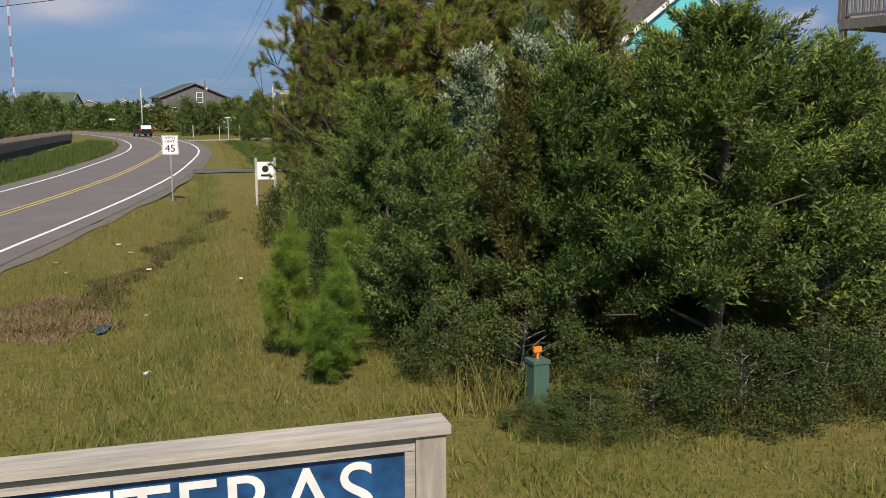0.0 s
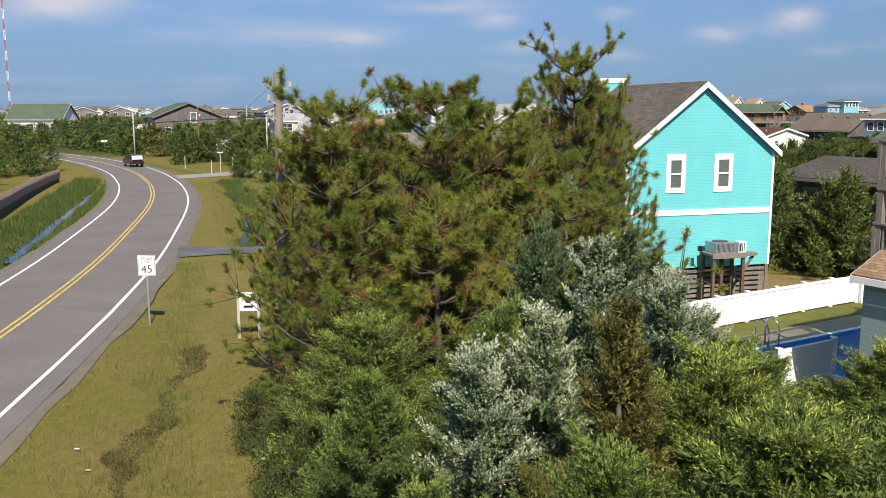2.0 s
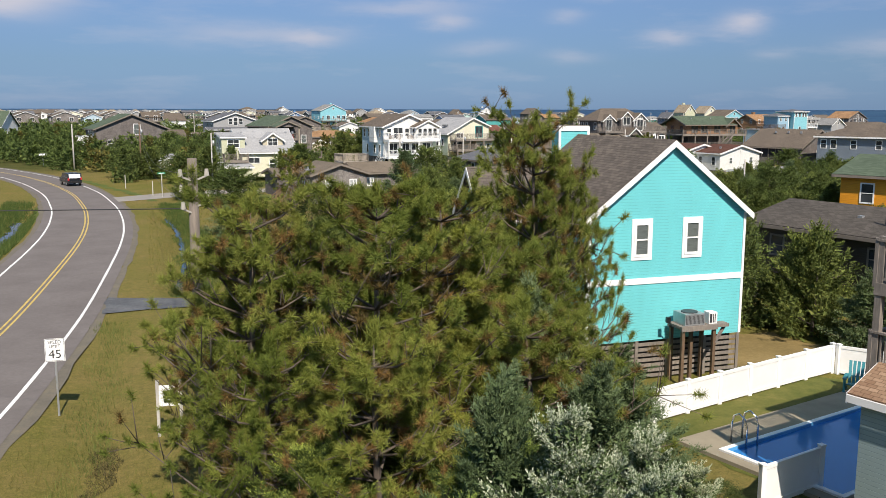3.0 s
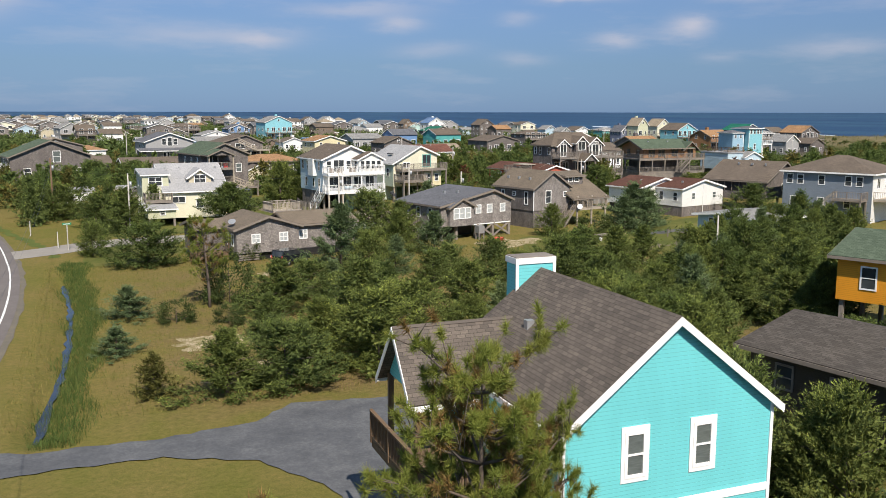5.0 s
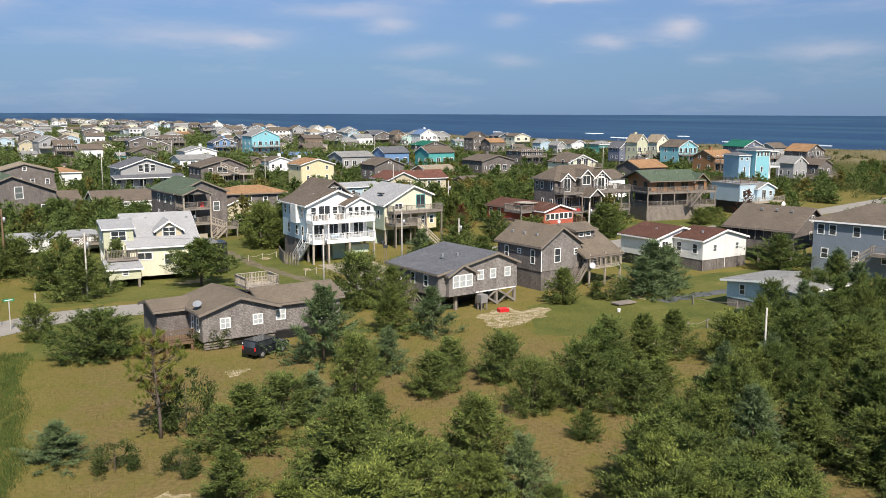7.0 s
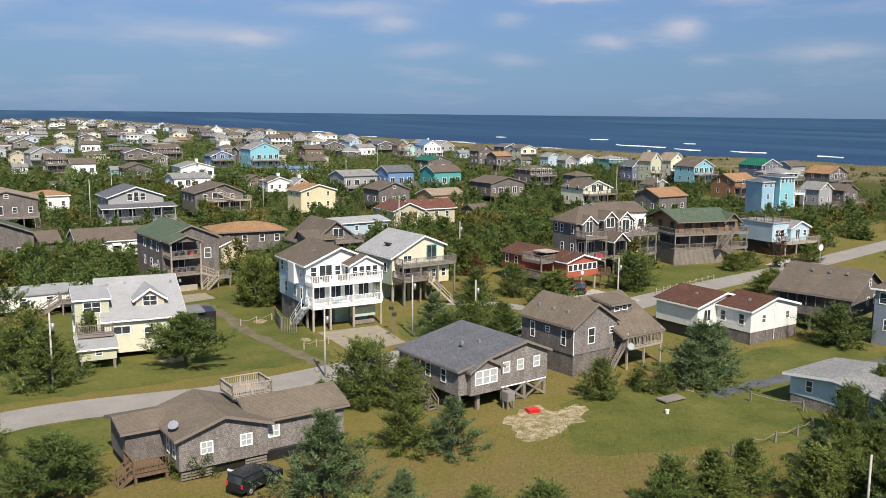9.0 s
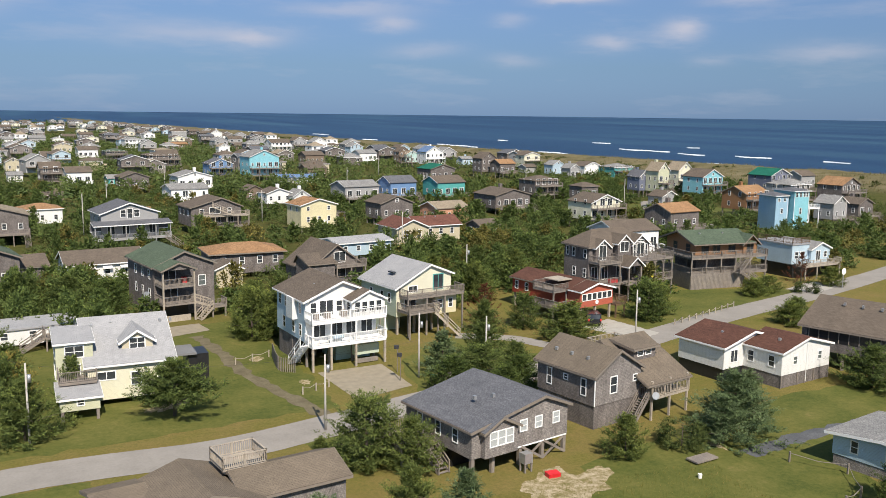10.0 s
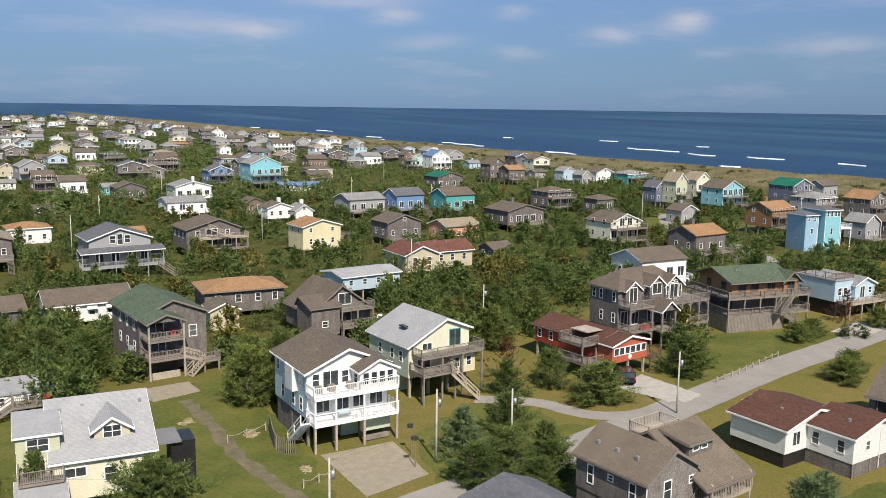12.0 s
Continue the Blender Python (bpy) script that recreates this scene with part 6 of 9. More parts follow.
town(43, 310, 12, 14.7, 5.8, "white", "greyroof", "s", 1)
town(5, 273, 12, 12.2, 4.7, "white", "orangeroof", "h", 0)
town(48, 460, 12, 19.1, 8.4, "shingle", "brownroof", "h", 1)
town(56, 556, 12, 14.5, 6.2, "white", "tanroof", "h", 0)
town(73, 658, 12, 18.4, 5.8, "brown", "orangeroof", "s", 0)
town(30, 520, 12, 13.9, 7.5, "shingle", "greenroof", "h", 1)
town(17, 541, 12, 13.1, 7.8, "white", "brownroof", "s", 1)
town(4, 598, 12, 13.0, 7.9, "beige", "brownroof", "g", 0)
town(-2, 754, 12, 11.1, 6.4, "white", "greyroof", "g", 0)
town(-21, 669, 12, 10.4, 8.0, "white", "greyroof", "g", 0)
town(91, 573, 12, 8.8, 8.0, "white", "tanroof", "g", 1)
town(46, 661, 12, 16.5, 9.0, "white", "greyroof", "h", 1)
town(113, 767, 12, 13.0, 11.9, "white", "brownroof", "g", 0)
town(131, 606, 12, 17.6, 9.5, "white", "brownroof", "s", 1)
town(132, 685, 12, 11.8, 9.0, "grey", "greyroof", "g", 0)
town(87, 791, 12, 16.3, 12.2, "grey", "brownroof", "h", 0)
town(-34, 737, 12, 8.9, 7.0, "white", "greyroof", "s", 0)
town(-15, 736, 12, 14.3, 8.0, "grey", "greyroof", "s", 1)
town(86, 379, 12, 8.1, 3.3, "grey", "blueroof", "s", 0)
town(63, 317, 12, 7.6, 4.6, "brown", "brownroof", "g", 1)
town(65, 290, 12, 10.0, 5.9, "white", "brownroof", "g", 0)
town(6, 326, 12, 7.9, 2.9, "brown", "brownroof", "s", 0)
town(94, 377, 12, 12.4, 3.3, "white", "blueroof", "s", 0)
town(92, 299, 12, 15.6, 6.7, "grey", "greyroof", "s", 1)
town(104, 296, 12, 12.3, 8.2, "blue", "slateroof", "s", 1)
town(141, 356, 12, 15.1, 8.0, "shingle", "tealroof", "g", 1)
town(118, 292, 12, 13.5, 8.3, "teal", "brownroof", "s", 1)
town(174, 449, 12, 13.3, 11.0, "white", "blueroof", "g", 1)
town(177, 392, 12, 10.8, 10.7, "shingle", "brownroof", "g", 0)
town(182, 384, 12, 11.2, 8.0, "shingle", "orangeroof", "s", 1)
town(124, 262, 12, 16.3, 6.8, "shingle", "brownroof", "g", 1)
town(153, 296, 12, 13.2, 7.6, "shingle", "brownroof", "h", 1)
town(85, 247, 12, 12.2, 7.2, "shingle", "brownroof", "g", 1)
town(102, 252, 12, 13.2, 4.7, "peach", "tanroof", "s", 0)
town(98, 221, 12, 7.0, 3.8, "shingle", "brownroof", "s", 0)
town(71, 288, 12, 5.2, 5.5, "white", "greyroof", "g", 0)
town(169, 467, 12, 10.2, 8.2, "paleaqua", "tanroof", "g", 1)
town(155, 497, 12, 14.0, 7.3, "white", "greyroof", "s", 1)
town(164, 549, 12, 11.1, 8.9, "paleblue", "greyroof", "g", 0)
town(176, 547, 12, 11.2, 6.7, "brown", "redroof", "s", 1)
town(119, 468, 12, 13.4, 7.9, "brown", "brownroof", "s", 1)
town(105, 408, 12, 12.5, 5.2, "brown", "brownroof", "s", 0)
town(152, 589, 12, 13.4, 11.0, "white", "greyroof", "g", 1)
town(146, 618, 12, 12.4, 10.6, "grey", "brownroof", "g", 1)
town(194, 454, 12, 8.8, 5.7, "paleblue", "greyroof", "s", 0)
town(165, 468, 12, 8.2, 10.1, "brown", "brownroof", "g", 1)
town(208, 412, 12, 8.7, 4.1, "grey", "brownroof", "s", 0)
town(201, 374, 12, 8.8, 7.9, "paleblue", "greyroof", "g", 0)
town(202, 362, 12, 6.6, 7.2, "grey", "greyroof", "g", 1)
town(216, 371, 12, 12.8, 7.4, "white", "brownroof", "g", 1)
town(223, 358, 12, 15.0, 7.2, "teal", "greyroof", "h", 1)
town(189, 294, 12, 6.6, 9.1, "slate", "slateroof", "g", 0)
town(193, 289, 12, 7.0, 11.9, "yellowgreen", "tanroof", "g", 1)
town(207, 296, 12, 9.4, 11.5, "cream", "tanroof", "g", 1)
town(205, 279, 12, 13.3, 10.1, "aqua", "brownroof", "g", 1)
town(238, 284, 12, 15.0, 9.6, "slate", "tealroof", "g", 1)
town(184, 234, 12, 13.0, 8.6, "orangewood", "orangeroof", "s", 1)
town(216, 252, 12, 13.5, 8.6, "grey", "greyroof", "h", 1)
town(228, 244, 12, 13.0, 9.6, "shingle", "orangeroof", "g", 1)
town(193, 214, 12, 8.0, 7.6, "grey", "greyroof", "g", 1)
town(206, 218, 12, 9.0, 6.4, "shingle", "brownroof", "g", 1)
town(160, 281, 12, 9.2, 6.5, "shingle", "brownroof", "h", 1)
town(131, 226, 12, 13.0, 8.4, "cream", "brownroof", "g", 1)
town(113, 186, 6, 13.9, 7.0, "white", "brownroof", "s", 1)
town(139, 206, 12, 12.5, 7.8, "shingle", "orangeroof", "s", 1)
town(-2, 238, 8, 16.0, 7.8, "shingle", "tanroof", "g", 1)
town(26, 262, 12, 9.0, 4.2, "blue", "orangeroof", "s", 0)
town(176, 262, 12, 9.0, 5.2, "grey", "brownroof", "g", 0)
town(246, 262, 12, 11.0, 7.8, "shingle", "redroof", "g", 1)
town(258, 292, 12, 11.0, 8.2, "grey", "brownroof", "s", 1)


# ---- houses too far off to tell more than walls, roof and a few windows ----
def far_house(x, y, yaw, wall, roof, form, w, d, ze, rise):
    h = House("distant %s beach house with a %s roof" % (COLOUR[wall], ROOFC[roof]), x, y, yaw, group="distant houses", far=True)
    h.body(-w / 2, w / 2, 0, d, 0.0 if ze < 5 else 1.8, ze, rise, wall, roof, {"g": "y"}.get(form, "x"), form="hip" if form == "h" else "gable")
    for u in (-w / 4, w / 4):
        h.win("f", u, ze - 1.4, 1.8, 1.6, 0.0, bars=2)
    h.win("l", d / 2, ze - 1.4, 1.8, 1.5, -w / 2, bars=2)
    if ze > 5:
        h.part("deck", Shape().box(-w / 2, -2.0, ze - 2.9, w / 2, -0.01, ze - 2.6).box(-w / 2, -2.0, ze - 1.75, w / 2, -1.9, ze - 1.6), "old_wood" if wall != "white" else "trim_white")
    return h.ob


far_rnd = random.Random(404)
FAR = []
far_spots = [tuple(o.matrix_basis.translation)[:2] for o in scene.objects if o.parent is None and o.get("category") == "house"]
far_kinds = [("white", "greyroof", "g"), ("white", "brownroof", "s"), ("white", "tanroof", "h"), ("cream", "brownroof", "g"), ("grey", "greyroof", "g"), ("shingle", "slateroof", "g"), ("brown", "brownroof", "s"), ("shingle_pale", "greyroof", "h"), ("shingle", "brownroof", "s"), ("paleblue", "brownroof", "g"), ("beige", "brownroof", "h"), ("shingle_pale", "brownroof", "g"), ("grey", "brownroof", "s"), ("shingle_pale", "tanroof", "g"), ("grey", "brownroof", "h"), ("shingle", "greyroof", "h"), ("shingle_pale", "slateroof", "s")]
while len(far_spots) < 372:
    y = 425 + 1200 * far_rnd.random() ** 1.3
    x = float(np.interp(y, [c[0] for c in CREST], [c[1] for c in CREST])) - 85 - 330 * far_rnd.random() ** 1.2
    if min((x - a) ** 2 + (y - b) ** 2 for a, b in far_spots) < 15 ** 2:
        continue
    far_spots.append((x, y))
    k = far_rnd.randrange(len(far_kinds))
    yaw = 12 + far_rnd.uniform(-8, 8)
    found = [o for n, o in FAR if n == k]
    if found:
        copy_thing(found[0], pose(x, y, 0, 0, 0, yaw))
    else:
        FAR.append((k, far_house(x, y, yaw, *far_kinds[k], far_rnd.uniform(8, 11.5), far_rnd.uniform(7, 10), far_rnd.choice((4.2, 6.0, 6.8, 7.6)), far_rnd.uniform(1.4, 2.4))))

# ---- plants ----
def leaf_mesh(name, mat, P, D, L, W, rng, kind="leaf", tip=None, tipmat="", N=None):
    """Many small leaves: at each point of P one blade along D, L long and W wide (arrays), its face towards N if given."""
    n = len(P)
    D = D / np.linalg.norm(D, axis=1, keepdims=True)
    R = rng.normal(size=(n, 3)) if N is None else N + rng.normal(size=(n, 3)) * 0.05
    S = np.cross(D, R)
    S /= np.linalg.norm(S, axis=1, keepdims=True)
    L, W = np.broadcast_to(L, n)[:, None], np.broadcast_to(W, n)[:, None]
    if kind == "needle":
        V = np.stack([P - S * W / 2, P + S * W / 2, P + D * L], 1)
        k = 3
    else:
        V = np.stack([P, P + D * L * 0.5 + S * W / 2, P + D * L, P + D * L * 0.45 - S * W / 2], 1)
        k = 4
    me = bpy.data.meshes.new(name)
    me.vertices.add(n * k)
    me.vertices.foreach_set("co", V.reshape(-1).astype(np.float32))
    me.loops.add(n * k)
    me.loops.foreach_set("vertex_index", np.arange(n * k, dtype=np.int32))
    me.polygons.add(n)
    me.polygons.foreach_set("loop_start", np.arange(0, n * k, k, dtype=np.int32))
    me.update(calc_edges=True)
    me.materials.append(MATS[mat])
    if tipmat:
        me.materials.append(MATS[tipmat])
        me.polygons.foreach_set("material_index", tip.astype(np.int32))
    return me


def crown_points(rng, height, radius, lobes, per, profile, low=0.04, tilt=0.55, lobe_size=0.30, jitter=0.35):
    """Points, directions and facings of leaves on clumps set round a crown whose half-width at each height fraction is profile()."""
    P, D, N = [], [], []
    for k in range(lobes):
        t = low + (1 - low) * rng.random() ** 1.15
        a = rng.uniform(0, 2 * np.pi)
        r = radius * profile(t) * (0.45 + 0.5 * rng.random() ** 0.5)
        c = np.array([np.cos(a) * r, np.sin(a) * r, t * height * 0.95])
        out = np.array([np.cos(a), np.sin(a), tilt])
        out /= np.linalg.norm(out)
        size = radius * lobe_size * (0.6 + 0.7 * rng.random()) * (0.55 + 0.6 * profile(t))
        n = rng.normal(size=(per, 3))
        n /= np.linalg.norm(n, axis=1, keepdims=True)
        n += out * 0.55
        rad = size * (0.35 + 0.65 * rng.random((per, 1)) ** 0.5)
        # each clump reaches outwards and up, like a branch with its sprays
        p = c + n * rad * np.array([1, 1, 0.72]) + out * (rng.random((per, 1)) * size * 0.9)
        P.append(p)
        D.append(n * 0.4 + out * 0.6 + rng.normal(size=(per, 3)) * (0.35 + jitter))
        N.append(n * 0.8 + np.array([0, 0, 0.35]) + rng.normal(size=(per, 3)) * 0.28)
    P, D, N = np.concatenate(P), np.concatenate(D), np.concatenate(N)
    keep = P[:, 2] > 0.02
    return P[keep], D[keep], N[keep]


def trunk_shape(rng, height, r, limbs, reach, lean=0.03):
    s = Shape()
    x, y = rng.uniform(-lean, lean, 2)
    top = Vector((x * height, y * height, height))
    s.tube([(0, 0, -0.2), tuple(top * 0.35 + Vector((rng.uniform(-.05, .05), rng.uniform(-.05, .05), 0))), tuple(top * 0.7), tuple(top)], [r, r * 0.75, r * 0.45, r * 0.12], 7)
    for k in range(limbs):
        t = 0.12 + 0.8 * (k + rng.random()) / limbs
        a = k * 2.4 + rng.uniform(-0.4, 0.4)
        l = reach * (1.05 - t) * rng.uniform(0.6, 1.1)
        p = top * t
        d = Vector((math.cos(a), math.sin(a), rng.uniform(0.25, 0.7)))
        s.tube([tuple(p), tuple(p + d * l * 0.5 + Vector((0, 0, 0.04 * l))), tuple(p + d * l)], [r * 0.34, r * 0.2, r * 0.06], 5)
    return s


def pad_points(rng, height, radius, limbs, pads, per, profile, low=0.05, rise=0.5, size=0.2, slim=0.42, lift=0.8, patchy=0.8, heart=0.3, broad=1.7, sprig=6, ragged=0.5, tips=0.45):
    """Leaves of a cedar: limbs reach out and up from the stem, each bears tapering plumes of foliage, each plume short
    sprigs of leaves.
    Gives points, directions, facings, size factors and which leaves take the tip colour: young growth, and upper sides
    as if sunlit."""
    P, D, N, K, T = [], [], [], [], []
    p1, p2 = rng.uniform(0, 6.28, 2)
    up = np.array([0, 0, 1.0])
    for k in range(limbs):
        t = low + (1 - low) * ((k + rng.random()) / limbs) ** 0.85
        a = k * 2.39996 + rng.uniform(-0.5, 0.5)
        r = radius * profile(t) * (1.08 - ragged * rng.random()) * (1 + 0.17 * math.sin(2 * a + p1) + 0.13 * math.sin(3 * a + p2 + 5 * t))
        out = np.array([math.cos(a), math.sin(a), 0])
        tip = out * r + up * (t * height * (0.93 + 0.10 * rng.random()))
        base = up * max(0.05, tip[2] - rise * r - 0.03 * height)
        bright = rng.random() < patchy
        for q in range(pads):
            u = 1.0 if q == 0 else 0.45 + 0.58 * rng.random() ** 0.8
            ang = 0.0 if q == 0 else rng.uniform(-1.1, 1.1)
            d = np.array([math.cos(a + ang), math.sin(a + ang), lift * rng.uniform(0.6, 1.4) + 2.0 * max(0, t - 0.7)])
            d /= np.linalg.norm(d)
            side = np.cross(up, d)
            side /= np.linalg.norm(side)
            top = np.cross(d, side)
            s = size * radius * rng.uniform(0.6, 1.3) * (0.6 + 0.4 * profile(t))
            c = base + (tip - base) * u - up * 0.35 * r * u * (1 - u) + side * ang * s * 1.2
            m = max(1, per // sprig)
            f = rng.uniform(-1, 1, (m, 1))
            w = rng.uniform(0, 2 * np.pi, (m, 1))
            ring = np.cos(w) * side + np.sin(w) * top
            girth = s * slim * (1.0 - 0.42 * (f + 1)) * rng.uniform(0.55, 1.0, (m, 1))
            n = ring + d * 0.35
            g = c + d * f * s + ring * girth
            e = d * 1.0 + ring * 0.45 + rng.normal(size=(m, 3)) * 0.16
            e /= np.linalg.norm(e, axis=1, keepdims=True)
            g, e, n = (np.repeat(v, sprig, 0) for v in (g, e, n))
            h = np.tile((np.arange(sprig) + 0.5) / sprig, m)[:, None]
            l = s * 0.5 * np.repeat(rng.uniform(0.7, 1.4, (m, 1)), sprig, 0)
            v = rng.normal(size=(m * sprig, 3))
            P.append(g + e * (h - 0.35) * l + v * l * 0.12 * (1.15 - h))
            D.append(e + v * 0.30)
            N.append(n * 0.65 + up * 0.8 + rng.normal(size=(m * sprig, 3)) * 0.35)
            K.append(1.15 - 0.4 * h[:, 0])
            # lighter tips skip undersides: new growth, plus sunlit tops put into the colour
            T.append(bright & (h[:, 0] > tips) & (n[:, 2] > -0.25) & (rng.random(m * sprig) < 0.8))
            # broad inner sprays close the heart of the plume
            j = max(1, int(per * heart / 3))
            v = rng.normal(size=(j, 3))
            v /= np.linalg.norm(v, axis=1, keepdims=True)
            P.append(c - d * s * 0.75 + s * 0.5 * v)
            D.append(d * 0.6 + rng.normal(size=(j, 3)) * 0.8)
            N.append(v * 0.5 + up * 0.6 + out * 0.4)
            K.append(np.full(j, broad))
            T.append(np.zeros(j, bool))
    P, D, N, K, T = (np.concatenate(q) for q in (P, D, N, K, T))
    keep = P[:, 2] > 0.02
    return P[keep], D[keep], N[keep], K[keep], T[keep]


KINDS = {}


def cedar_profile(t):
    return (0.62 + 0.38 * min(1, t / 0.22)) * (1 - max(0, t - 0.18) / 0.82) ** 0.72 + 0.06


def over_profile(t):
    return (0.70 + 0.30 * min(1, max(0, t - 0.1) / 0.25)) * (1 - max(0, t - 0.35) / 0.65) ** 0.62 + 0.06


def bush_profile(t):
    return math.sqrt(max(0.0, 1 - (t - 0.22) ** 2 / 0.62)) * (0.75 if t < 0.1 else 1.0)


def round_top(t):
    return (0.75 + 0.25 * min(1, t / 0.3)) * (1 - max(0, t - 0.3) / 0.74) ** 0.5


def wide_profile(t):
    return (0.8 + 0.2 * min(1, t / 0.15)) * (1 - max(0, t - 0.15) / 0.85) ** 0.9 + 0.05


def flat_profile(t):
    return 1.0 if t < 0.62 else max(0.05, 1 - (t - 0.62) / 0.4)


def keep_kind(kind, ob, height, radius):
    KINDS.setdefault(kind, []).append([ob, height, radius, False])
    return ob


def make_cedar(kind, name, label, mat, tipmat, seed, height, radius, limbs, pads, per, leaf, profile, trunk_r=0.1, **shape):
    rng = np.random.default_rng(seed)
    ob = thing(name, label, "tree")
    part("trunk", trunk_shape(rng, height * 0.88, trunk_r, 12, radius), "bark", ob, smooth=True)
    P, D, N, K, T = pad_points(rng, height, radius, limbs, pads, per, profile, **shape)
    n = len(P)
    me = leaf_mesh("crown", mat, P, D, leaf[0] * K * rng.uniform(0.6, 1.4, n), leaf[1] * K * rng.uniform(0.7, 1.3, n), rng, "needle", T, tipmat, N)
    part("crown", me, mat, ob)
    return keep_kind(kind, ob, height, radius)


def make_bush(kind, name, label, category, mat, seed, height, radius, lobes, per, leaf, profile, limbs=9, low=0.04, tilt=0.55, lobe_size=0.30, barkmat="bark", trunk_r=0.1, kind_leaf="needle"):
    rng = np.random.default_rng(seed)
    ob = thing(name, label, category)
    part("trunk", trunk_shape(rng, height * 0.88, trunk_r, limbs, radius), barkmat, ob, smooth=True)
    P, D, N = crown_points(rng, height, radius, lobes, per, profile, low, tilt, lobe_size)
    n = len(P)
    me = leaf_mesh("crown", mat, P, D, leaf[0] * rng.uniform(0.6, 1.4, n), leaf[1] * rng.uniform(0.7, 1.3, n), rng, kind_leaf, N=N)
    part("crown", me, mat, ob)
    return keep_kind(kind, ob, height, radius)


def make_pine(kind, name, label, mat, seed, height, radius, whorls, per_whorl, tufts, needles, nl, low=0.35, trunk_r=0.12, rust="pine_rust", fine=0.075):
    rng = np.random.default_rng(seed)
    ob = thing(name, label, "tree")
    s = Shape()
    lean = rng.uniform(-0.05, 0.05, 2)
    axis = lambda t: np.array([lean[0] * height * t * t + 0.12 * math.sin(3 * t + seed), lean[1] * height * t * t, height * t])
    s.tube([tuple(axis(t) - np.array([0, 0, 0.25 if t == 0 else 0])) for t in (0, 0.2, 0.4, 0.6, 0.8, 1.0)], [trunk_r * k for k in (1.1, 0.95, 0.8, 0.6, 0.4, 0.1)], 8)
    P, D, T = [], [], []
    for w in range(whorls):
        t = low + (1 - low) * (w + 0.4 * rng.random()) / whorls
        reach = radius * (1.0 - 0.68 * max(0, (t - low) / (1 - low)) ** 2.2) * rng.uniform(0.75, 1.1)
        for b in range(per_whorl):
            a = 2 * np.pi * (b + rng.uniform(-0.3, 0.3)) / per_whorl + w * 1.1
            l = reach * rng.uniform(0.55, 1.1)
            base = axis(t)
            d = np.array([np.cos(a), np.sin(a), rng.uniform(0.15, 0.6)])
            mid, tip = base + d * l * 0.5, base + d * l + np.array([0, 0, 0.16 * l])
            s.tube([tuple(base), tuple(mid), tuple(tip)], [trunk_r * 0.3, trunk_r * 0.2, trunk_r * 0.08], 5)
            for k in range(tufts):
                f = 1.0 if k == 0 else rng.uniform(0.42, 1.05)
                c = base + (tip - base) * f
                td = d * 0.7 + np.array([0, 0, 0.7]) + rng.normal(size=3) * 0.55
                td /= np.linalg.norm(td)
                if k:
                    e = c + (td + rng.normal(size=3) * 0.4) * l * rng.uniform(0.12, 0.36)
                    s.tube([tuple(c), tuple(e)], [trunk_r * 0.12, trunk_r * 0.05], 4)
                    c = e
                n = rng.normal(size=(needles, 3))
                n /= np.linalg.norm(n, axis=1, keepdims=True)
                along = rng.random((needles, 1))
                P.append(c + td * (along - 0.75) * nl * 1.05 + rng.normal(size=(needles, 3)) * 0.015)
                D.append(n * (1.0 - 0.25 * along) + td * 0.42 + np.array([0, 0, 0.1]))
                T.append(np.full(needles, (k > 0 and f < 0.66 and rng.random() < 0.45) or rng.random() < 0.05))
    k = len(P)
    top = axis(1.0)
    for j in range(5):
        n = rng.normal(size=(needles, 3))
        P.append(top + rng.normal(size=(needles, 3)) * 0.06 + np.array([0, 0, 0.08 * j]))
        D.append(n * 0.5 + np.array([0, 0, 1.0]))
        T.append(np.zeros(needles, bool))
    P, D, T = np.concatenate(P), np.concatenate(D), np.concatenate(T)
    part("trunk", s, "bark", ob, smooth=True)
    part("crown", leaf_mesh("crown", mat, P, D, nl * rng.uniform(0.7, 1.25, len(P)), nl * fine, rng, "needle", T, rust), mat, ob)
    return keep_kind(kind, ob, height, radius)


CED = "dense dark green cedar tree with pointed feathery shoots"
# near plants, finely leaved
for k in range(3):
    make_cedar("cedar_near", "cedar_tree", CED, "cedar", "cedar_lit_tip", 11 + k, 4.6, 2.1, 76, 10, 128, (0.050, 0.0185), over_profile, low=0.30, rise=0.30, size=0.15, slim=0.48, lift=0.55, patchy=0.92, heart=0.4, broad=2.2)
make_cedar("blue_near", "juniper_tree", "grey-green juniper with dense feathery branches", "blue_cedar", "blue_lit_tip", 17, 4.6, 2.1, 76, 9, 96, (0.054, 0.025), cedar_profile, rise=0.4, size=0.145, slim=0.52, lift=0.6, patchy=0.85, heart=0.4, broad=2.2)
make_cedar("cedar_brown", "cedar_tree", "cedar tree with brownish-yellow tips", "cedar_brown", "cedar_brown", 21, 4.6, 1.1, 64, 8, 110, (0.048, 0.018), cedar_profile, rise=1.0, size=0.2, slim=0.5, lift=1.0, heart=0.4, broad=2.0)
make_cedar("silver_near", "cedar_tree", "grey-green cedar thick with silvery white berries", "blue_cedar", "silver_tip", 31, 5.2, 1.9, 76, 10, 100, (0.042, 0.026), cedar_profile, rise=0.7, size=0.15, slim=0.5, lift=0.9, patchy=1.0, heart=0.35, broad=2.2, tips=0.18)
for k in (41, 42):
    make_bush("myrtle_near", "wax_myrtle_bush", "low tangled wax myrtle bush with small leaves", "bush", "myrtle", k, 2.0, 1.4, 100, 150, (0.065, 0.034), bush_profile, 22, lobe_size=0.2, barkmat="grey_twig", trunk_r=0.045, kind_leaf="leaf")
